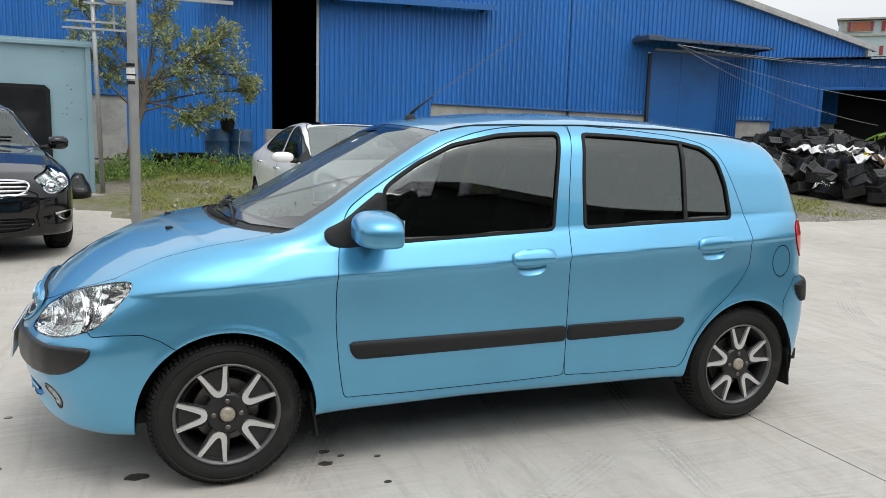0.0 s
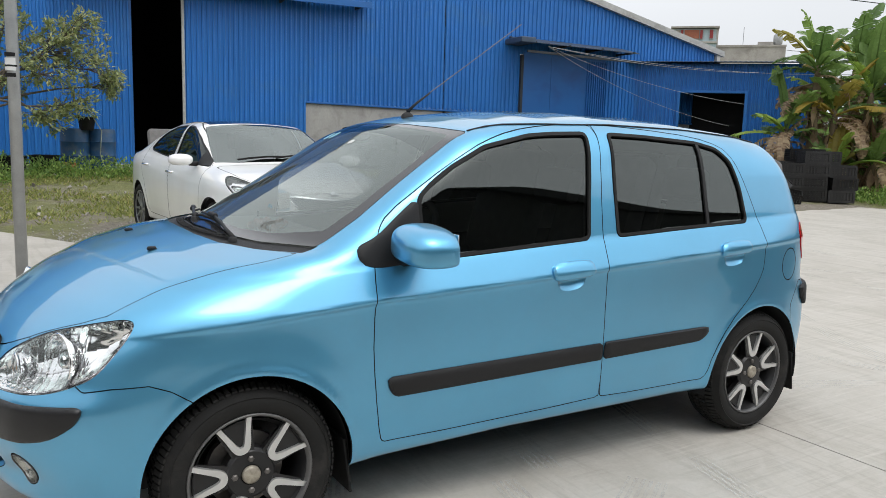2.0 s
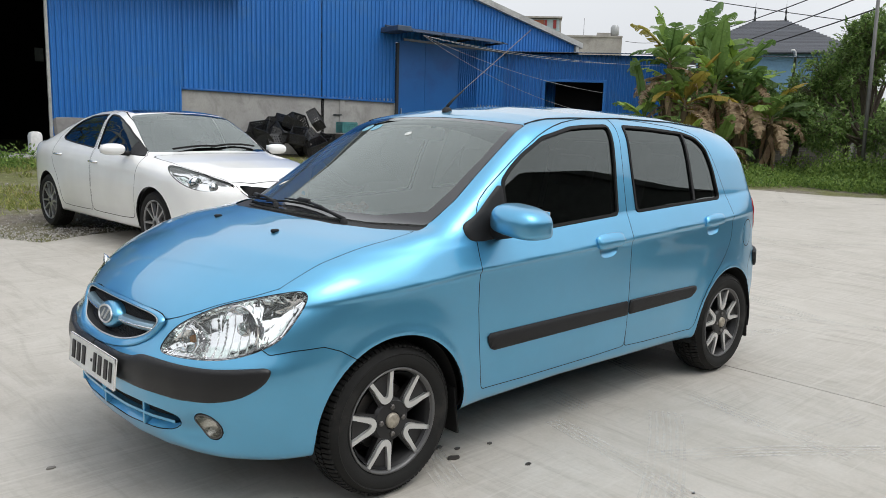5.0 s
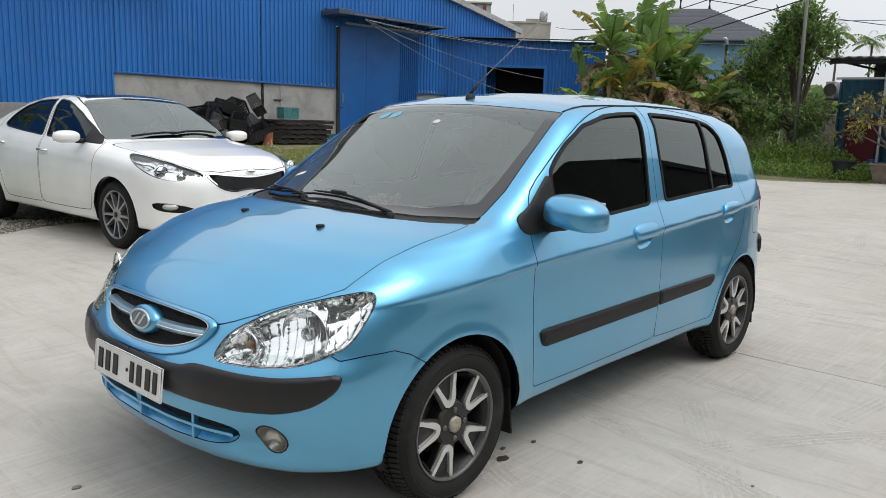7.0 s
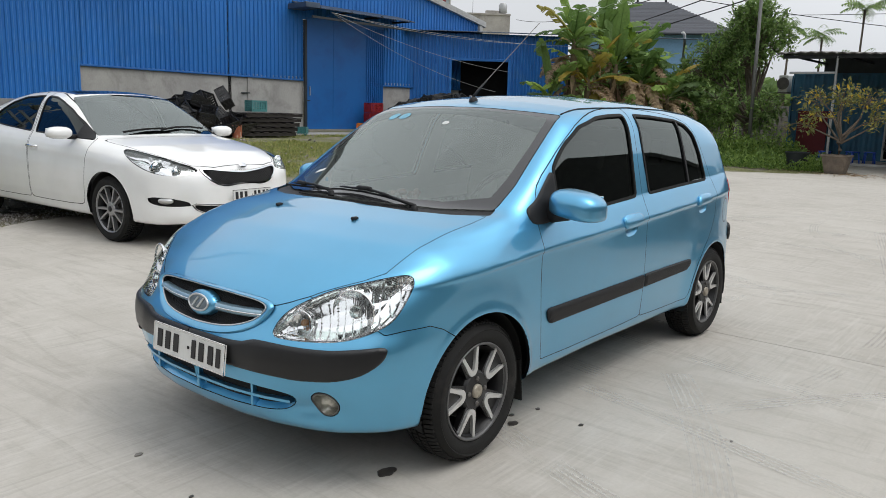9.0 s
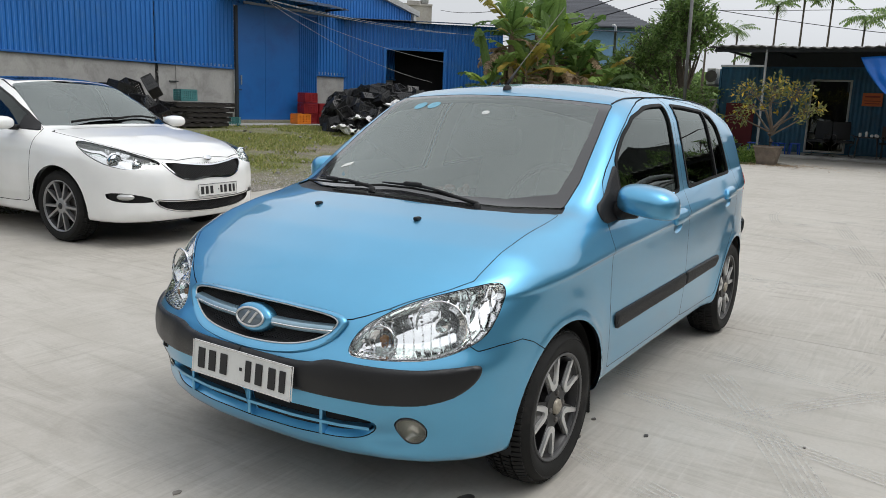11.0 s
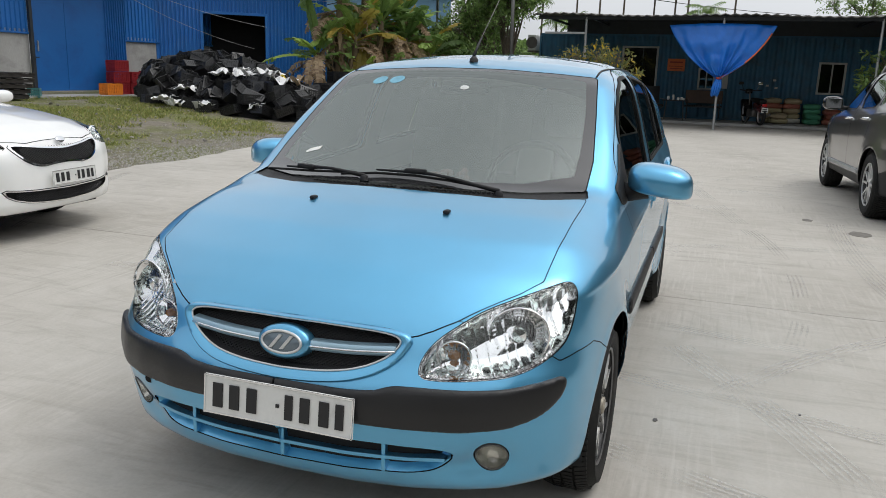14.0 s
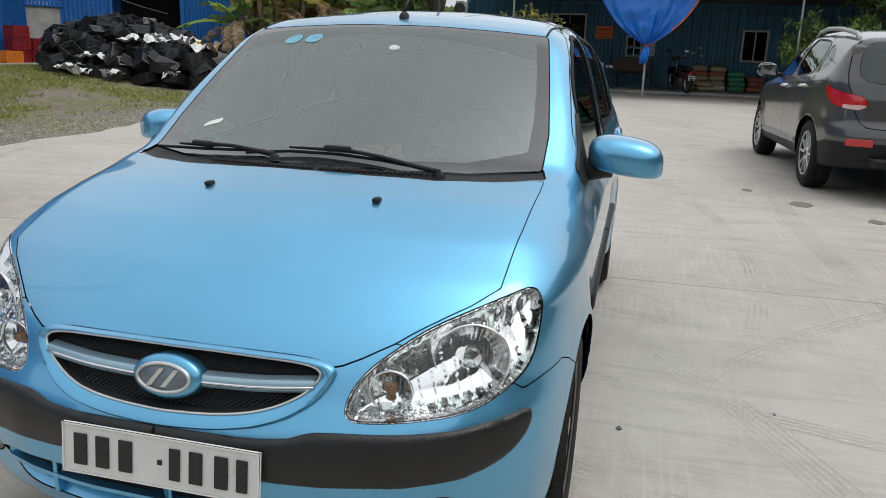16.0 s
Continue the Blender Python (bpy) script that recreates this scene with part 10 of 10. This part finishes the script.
# drums and tubs by the doorway
DRUM = mat("faded blue plastic drum", (0.02, 0.085, 0.20), 0.5, vary=0.2, dirt=(0.10, 0.12, 0.15), dirt_at=(0.5, 0.8), dirt_scale=4)
for x, y in ((1.38, 15.55), (1.92, 15.6)):
    dr = thing("plastic_drum", "faded blue plastic drum beside the doorway", "drum", pose(x, y, float(rise(x, y)) - 0.03), "blue drums")
    Geo().lathe([(0.27, 0.0), (0.29, 0.04), (0.29, 0.30), (0.30, 0.32), (0.29, 0.34), (0.29, 0.60), (0.30, 0.62), (0.29, 0.64), (0.29, 0.86), (0.27, 0.90), (0.25, 0.90), (0.25, 0.84), (0.0, 0.84)], 28).ob("drum_body", DRUM, dr, 40)
bk = thing("bucket", "black bucket with a hose on a drum", "bucket", pose(1.60, 15.35, float(rise(1.6, 15.35)) + 0.84))
Geo().lathe([(0.14, 0.0), (0.18, 0.28), (0.20, 0.29), (0.17, 0.28), (0.13, 0.02), (0.0, 0.02)], 20).ob("bucket_body", RUBBER, bk, 40)
Geo().tube([(0.1, -0.1, 0.3), (0.25, -0.3, 0.0), (0.2, -0.35, -0.5), (0.3, -0.4, -0.85), (0.1, -0.5, -0.9)], 0.012, 6).ob("hose", mat("grey-green hose", (0.25, 0.28, 0.22), 0.5), bk, True)
for x, y, r in ((0.78, 15.6, 0.30), (0.18, 15.3, 0.26)):
    tb = thing("rubber_tub", "black rubber tub among weeds", "tub", pose(x, y, float(rise(x, y)) - 0.02), "rubber tubs")
    Geo().lathe([(r * 0.8, 0.0), (r, 0.30), (r + 0.02, 0.31), (r - 0.02, 0.30), (r * 0.75, 0.03), (0.0, 0.03)], 24).ob("tub_body", RUBBER, tb, 40)
br = thing("brick_stack", "few orange hollow bricks on the ground", "bricks", pose(1.15, 15.1, float(rise(1.15, 15.1)) - 0.02))
for k in range(4):
    Geo().box(((k % 2) * 0.12, 0, 0.05 + 0.1 * (k // 2)), (0.11, 0.22, 0.095), None, 0.005).ob("brick", mat("orange brick", (0.42, 0.17, 0.08), 0.9), br)
bag = thing("rubbish_bag", "black rubbish bag by the hut corner", "bag", pose(-1.35, 11.35, 0.0))
bm = bmesh.new()
bmesh.ops.create_icosphere(bm, subdivisions=3, radius=0.24)
for v in bm.verts:
    v.co *= 1 + 0.22 * noise.noise(v.co * 6)
    v.co.z = max(v.co.z * 0.8 + (0.12 if v.co.z > 0.1 and abs(v.co.x) < 0.1 else 0), -0.17)
Geo().bm(bm, pose(0, 0, 0.17)).ob("bag_body", mat("glossy black plastic film", (0.012, 0.012, 0.013), 0.25, bump=0.004, fine=30), bag, True)

# scattered litter and rubble on the soil
RUB = mat("pale rubble", (0.42, 0.39, 0.35), 0.9, vary=0.2, island=0.4)
random.seed(71)
g = Geo()
for i in range(130):
    x, y = random.uniform(-0.6, 12.5), random.uniform(7.4, 15.2)
    s = random.uniform(0.012, 0.045)
    g.add(cube, cf, pose(x, y, float(rise(x, y)) + s * 0.2, random.uniform(0, 60), random.uniform(0, 60), random.uniform(0, 360)) @ Matrix.Diagonal((s, s * 0.8, s * 0.4, 1)))
tagged(g.ob("rubble", RUB), "scattered pale rubble and litter on the soil", "rubble", kind="stuff")

# ---- under the lean-to ----
TARP = mat("bright blue tarpaulin", (0.010, 0.16, 0.62), 0.35, vary=0.15, scale=3, fine=60, bump=0.002)
tp = thing("tarpaulin", "bright blue tarpaulin tied to the post in folds", "tarpaulin")
g = Geo()
n, mrows = 48, 22
x0 = 20.86
for i in range(n + 1):
    u = i / n
    yt = 0.56 + (-2.22 - 0.56) * u
    zt = 2.84 + 0.06 * math.sin(u * 3.1)
    for j in range(mrows + 1):
        v = j / mrows
        pinch = v ** 0.62 if 0.0 < u < 1 else v ** 0.62
        cur = (1 - (1 - v) ** 1.0)
        yy = yt + (-0.87 - yt) * (0.55 * v + 0.45 * v ** 1.7)
        zz = zt + (1.40 - zt) * (v ** 0.95) - 0.18 * math.sin(math.pi * v) * (abs(u - 0.5) * 2) * 0.6
        fold = 0.05 * math.sin(u * 37 + v * 2 + 2.5 * math.sin(u * 9)) * (0.2 + v) + 0.16 * math.sin(math.pi * u) * math.sin(math.pi * v) + 0.10 * noise.noise(Vector((u * 7, v * 5, 1))) + 0.03 * noise.noise(Vector((u * 22, v * 15, 4)))
        g.v.append((x0 - fold, yy, zz))
for i in range(n):
    for j in range(mrows):
        a = i * (mrows + 1) + j
        g.f.append((a, a + 1, a + mrows + 2, a + mrows + 1))
o = g.ob("sheet", TARP, tp, True)
o.modifiers.new("thick", "SOLIDIFY").thickness = 0.006
g = Geo()
for k in range(12):
    a = k * 0.6
    g.tube([(x0 - 0.02 + 0.03 * math.cos(a), -0.87 + 0.05 * math.sin(a), 1.44), (x0 - 0.06 + 0.06 * math.cos(a), -0.84 + 0.10 * math.sin(a), 1.2), (x0 - 0.08 + 0.05 * math.cos(a), -0.80 + 0.09 * math.sin(a), 0.97 + 0.04 * math.sin(a * 2))], 0.03, 5, radii=[0.03, 0.035, 0.02])
g.ob("tail", TARP, tp, True)
Geo().lathe([(0.075, 0), (0.085, 0.03), (0.075, 0.06)], 14, pose(x0 - 0.02, -0.87, 1.40), close=False).ob("tie", mat("red cord", (0.4, 0.05, 0.03), 0.7), tp, True)
# orange edge along the far hem
Geo().tube([(x0 - 0.03, -2.2 + (-0.87 + 2.2) * (0.55 * v + 0.45 * v ** 1.7), 2.84 + (1.42 - 2.84) * v ** 0.95 - 0.11 * math.sin(math.pi * v)) for v in np.linspace(0.1, 0.98, 12)], 0.022, 6).ob("orange_hem", mat("orange tarpaulin back", (0.75, 0.16, 0.03), 0.5), tp, True)

SACKS = [mat(n_, c, 0.85, vary=0.15, scale=9, fine=150, bump=0.002) for n_, c in (("tan woven sack", (0.34, 0.27, 0.17)), ("red-brown woven sack", (0.30, 0.10, 0.07)), ("green woven sack", (0.06, 0.24, 0.14)), ("white woven sack", (0.5, 0.49, 0.46)), ("ochre woven sack", (0.36, 0.31, 0.18)))]
random.seed(13)


def sack_mesh(seed):
    bm = bmesh.new()
    bmesh.ops.create_cube(bm, size=1.0)
    bmesh.ops.subdivide_edges(bm, edges=bm.edges[:], cuts=5, use_grid_fill=True)
    for v in bm.verts:
        x, y, z = v.co
        r = max(0.0, 1 - (2 * abs(y)) ** 5)
        z *= 0.35 + 0.65 * math.sqrt(r)
        x *= 0.85 + 0.15 * math.sqrt(r)
        z *= 1 - 0.5 * (2 * abs(x)) ** 4
        v.co = Vector((x * 0.52, y * 0.72, z * 0.19)) + Vector((0, 0, 0.016 * noise.noise(Vector((x * 3 + seed, y * 3, z * 3)))))
    return Geo().bm(bm).mesh("sack")


base_sacks = [sack_mesh(s) for s in range(3)]
for col, (s, tone) in enumerate(((2.55, (4, 0, 4, 1, 0)), (3.12, (3, 4, 0, 1, 0)), (3.72, (2, 2, 2, 2)), (4.32, (1, 1, 1)), (2.75, (4, 0)))):
    for k, c in enumerate(tone):
        me = base_sacks[(col + k) % 3].copy()
        me.materials.append(SACKS[c])
        me.shade_smooth()
        o = new("filled_sack", me)
        o.matrix_world = pose(CX - 0.42 + random.uniform(-.04, .04) - (0.5 if col == 4 else 0), -s + random.uniform(-.03, .03), 0.185 + k * 0.15, random.uniform(-3, 3), random.uniform(-3, 3), 90 + random.uniform(-7, 7)) @ Matrix.Diagonal((1.0, 0.85, 1, 1))
        tagged(o, ("tan", "red-brown", "green", "white", "ochre")[c] + " woven sack in a stack against the container", "sack", "stacked sacks")

# motorbike
mb = thing("motorbike", "dark step-through motorbike parked by the container", "motorbike", pose(23.45, -1.95, 0.09, 0, 0, 200))
for x in (-0.60, 0.60):
    w = new("wheel")
    w.parent = mb
    w.matrix_basis = pose(x, 0.045, 0.28, 90)
    Geo().lathe([(0.22, 0.0), (0.26, -0.004), (0.285, 0.02), (0.285, 0.06), (0.26, 0.085), (0.22, 0.08)], 32, close=False).ob("tyre", TYRE, w, True)
    Geo().lathe([(0.22, 0.01), (0.205, 0.02), (0.205, 0.06), (0.22, 0.07)], 32, close=False).ob("rim", ALLOY, w, True)
    Geo().lathe([(0.05, 0.0), (0.05, 0.08)], 12).ob("hub", STEEL, w, 40)
    for k in range(10):
        a = k * math.pi / 5
        Geo().cyl((0.04 * math.cos(a), 0.04 * math.sin(a), 0.04), (0.21 * math.cos(a), 0.21 * math.sin(a), 0.04), 0.004, 5).ob("spoke", STEEL, w)
Geo().box((0.28, 0, 0.74), (0.72, 0.24, 0.12), pose(0, 0, 0, 0, 4, 0), 0.05).ob("seat", RUBBER, mb, 40)
Geo().box((0.40, 0, 0.58), (0.70, 0.22, 0.22), pose(0, 0, 0, 0, 8, 0), 0.07).ob("tail_fairing", mat("dark red bike paint", (0.10, 0.012, 0.015), 0.25, coat=1.0), mb, 40)
Geo().box((-0.38, 0, 0.62), (0.14, 0.36, 0.55), pose(0, 0, 0, 0, -18, 0), 0.06).ob("leg_shield", PAINT_BLACK, mb, 40)
Geo().box((-0.02, 0, 0.34), (0.5, 0.24, 0.24), None, 0.06).ob("engine", STEEL, mb, 40)
Geo().tube([(-0.60, 0.07, 0.28), (-0.50, 0.06, 0.62), (-0.42, 0.0, 0.95)], 0.022, 8).ob("fork", STEEL, mb, True)
Geo().tube([(-0.34, -0.34, 1.02), (-0.42, -0.12, 1.0), (-0.42, 0.12, 1.0), (-0.34, 0.34, 1.02)], 0.016, 8).ob("handlebar", RUBBER, mb, True)
Geo().box((-0.50, 0, 0.98), (0.18, 0.20, 0.16), None, 0.05).ob("headlamp_cowl", PAINT_BLACK, mb, 40)
for s in (-1, 1):
    g = Geo().tube([(-0.40, 0.20 * s, 1.02), (-0.40, 0.28 * s, 1.18)], 0.007, 6)
    g.box((-0.40, 0.30 * s, 1.22), (0.03, 0.14, 0.09), None, 0.03)
    g.ob("mirror", CHROME if s > 0 else RUBBER, mb, True)
Geo().box((0.80, 0, 0.60), (0.06, 0.14, 0.08), None, 0.02).ob("tail_lamp", RED_LENS, mb)
Geo().box((0.84, 0, 0.45), (0.012, 0.19, 0.14), pose(0, 0, 0, 0, 0, 0), 0.004).ob("number_plate", WHITE_PLATE, mb)
for z in (0.478, 0.425):
    Geo().box((0.848, 0, z), (0.004, 0.14, 0.032)).ob("bar", BLACK_INK, mb)
Geo().tube([(0.1, 0.14, 0.22), (0.5, 0.17, 0.26), (0.85, 0.17, 0.34)], 0.04, 10).ob("exhaust", STEEL, mb, True)
Geo().tube([(0.0, -0.1, 0.28), (-0.04, -0.22, 0.0)], 0.012, 6).ob("side_stand", STEEL, mb)

# table, chairs and stools by the office door
tbl = thing("tea_table", "small dark folding table with cups and bottles", "table", pose(23.7, 0.40, 0.09))
Geo().box((0, 0, 0.62), (0.55, 0.75, 0.03), None, 0.008).ob("tabletop", DARK_STEEL, tbl)
for sx in (-1, 1):
    for a, b in (((-0.2, 0.25 * sx, 0.61), (0.2, 0.3 * sx, 0.0)), ((0.2, 0.25 * sx, 0.61), (-0.2, 0.3 * sx, 0.0))):
        Geo().cyl(a, b, 0.012, 8).ob("leg", STEEL, tbl)
for i, (x, y, h) in enumerate(((-0.1, 0.2, 0.12), (0.05, 0.05, 0.16), (-0.05, -0.1, 0.08), (0.1, -0.2, 0.09), (-0.12, -0.26, 0.07))):
    c = thing("cup" if h < 0.1 else "tea_flask", "pale cup on the tea table" if h < 0.1 else "pale tea flask on the tea table", "cup" if h < 0.1 else "flask", pose(23.7 + x, 0.40 + y, 0.725))
    Geo().lathe([(0.035, 0.0), (0.045, h * 0.7), (0.03, h), (0.0, h)], 14).ob("cup_body" if h < 0.1 else "flask_body", WHITE_PLATE, c, 40)
CHAIR = mat("black chair mesh", (0.02, 0.02, 0.022), 0.7, vary=0.2)


def office_chair(m, wide=0.5):
    c = thing("office_chair", "black office chair with a mesh back and steel frame", "chair", m, "chairs by the door")
    Geo().box((0, 0, 0.45), (0.48, wide, 0.07), None, 0.03).ob("seat", CHAIR, c, 40)
    Geo().box((0.26, 0, 0.80), (0.06, wide, 0.55), pose(0, 0, 0, 0, 6, 0), 0.025).ob("backrest", CHAIR, c, 40)
    for s in (-1, 1):
        Geo().tube([(-0.2, s * wide / 2, 0.0), (0.22, s * wide / 2, 0.02), (0.24, s * wide / 2, 0.3), (-0.2, s * wide / 2, 0.42), (-0.2, s * wide / 2, 0.64), (0.2, s * wide / 2, 0.66)], 0.014, 6).ob("side_frame", STEEL, c, True)
    return c


ch = office_chair(pose(23.85, 1.05, 0.09, 0, 0, 20))
copy_thing(ch, pose(23.9, 1.75, 0.09, 0, 0, -15))
bn = thing("bench_seat", "dark two-seat bench with a slatted back against the wall", "bench", pose(24.4, -0.45, 0.09))
Geo().box((0, 0, 0.44), (0.45, 1.15, 0.05), None, 0.015).ob("seat", CHAIR, bn)
Geo().box((0.24, 0, 0.78), (0.04, 1.15, 0.42), pose(0, 0, 0, 0, 8, 0), 0.012).ob("backrest", mat("brown bench slats", (0.08, 0.05, 0.035), 0.7), bn)
for y in (-0.5, 0.5):
    Geo().tube([(-0.2, y, 0.0), (-0.2, y, 0.62), (0.22, y, 0.64), (0.22, y, 0.0)], 0.016, 6).ob("leg_frame", STEEL, bn, True)
STOOL = mat("bright blue stool plastic", (0.01, 0.07, 0.45), 0.4)


def stool(m):
    s = thing("plastic_stool", "low bright blue plastic stool by the door", "stool", m, "blue stools")
    Geo().box((0, 0, 0.33), (0.30, 0.30, 0.03), None, 0.012).ob("seat", STOOL, s, 40)
    for x in (-1, 1):
        for y in (-1, 1):
            Geo().tube([(0.11 * x, 0.11 * y, 0.32), (0.14 * x, 0.14 * y, 0.0)], 0.02, 6).ob("leg", STOOL, s, True)
    return s


st = stool(pose(22.6, 3.35, 0.09))
copy_thing(st, pose(23.6, 2.35, 0.09, 0, 0, 20))
copy_thing(st, pose(23.3, 2.75, 0.09, 0, 0, 50))
ac = thing("air_conditioner", "white outdoor air conditioner unit on the container end", "air conditioner", pose(25.7, 5.38, 2.2, 0, 0, 0))
Geo().box((0, 0.15, 0.28), (0.75, 0.30, 0.54), None, 0.02).ob("housing", mat("white unit enamel", (0.62, 0.62, 0.60), 0.45, dirt=(0.3, 0.29, 0.27), dirt_at=(0.55, 0.85), dirt_scale=4), ac)
Geo().lathe([(0.20, 0.0), (0.20, 0.012), (0.0, 0.012)], 24, pose(-0.377, 0.15, 0.28, 0, -90, 0)).ob("fan_grille", STEEL, ac, 40)
Geo().box((0.6, 0.15, -0.02), (2.0, 0.30, 0.04)).ob("bracket", STEEL, ac)
cw_ = thing("dark_red_curtain", "dark red cloth hung inside the container end", "cloth", pose(24.6, 4.3, 0.1))
Geo().box((0, 0, 0.8), (0.04, 0.9, 1.4), None, 0.015).ob("cloth", mat("dark red cloth", (0.12, 0.02, 0.025), 0.9), cw_)
cp = thing("dry_leaves", "fallen dry leaves round the pot", "leaves", kind="stuff")
random.seed(17)
V, F = [], []
for i in range(420):
    a, r = random.uniform(0, 6.28), abs(random.gauss(0, 0.7))
    add_leaf(V, F, Vector((19.2 + r * math.cos(a) * 0.9, 1.9 + r * math.sin(a) * 1.4, 0.006)), Vector((math.cos(a * 7), math.sin(a * 7), 0.1)).normalized(), Vector((0, 0, 1)), 0.09, 0.04)
h = Geo()
h.v, h.f = V, F
h.ob("leaf_litter", BAN_D, cp)
# a thing behind the rear of the white car: wrapped goods at the doorway
gd = thing("wrapped_goods", "pale wrapped bundle standing inside the doorway", "bundle", pose(3.72, 17.3, 0.38))
Geo().box((0, 0, 0.3), (0.3, 0.3, 0.6), None, 0.1).ob("bundle", WHITE_SACK, gd, 40)
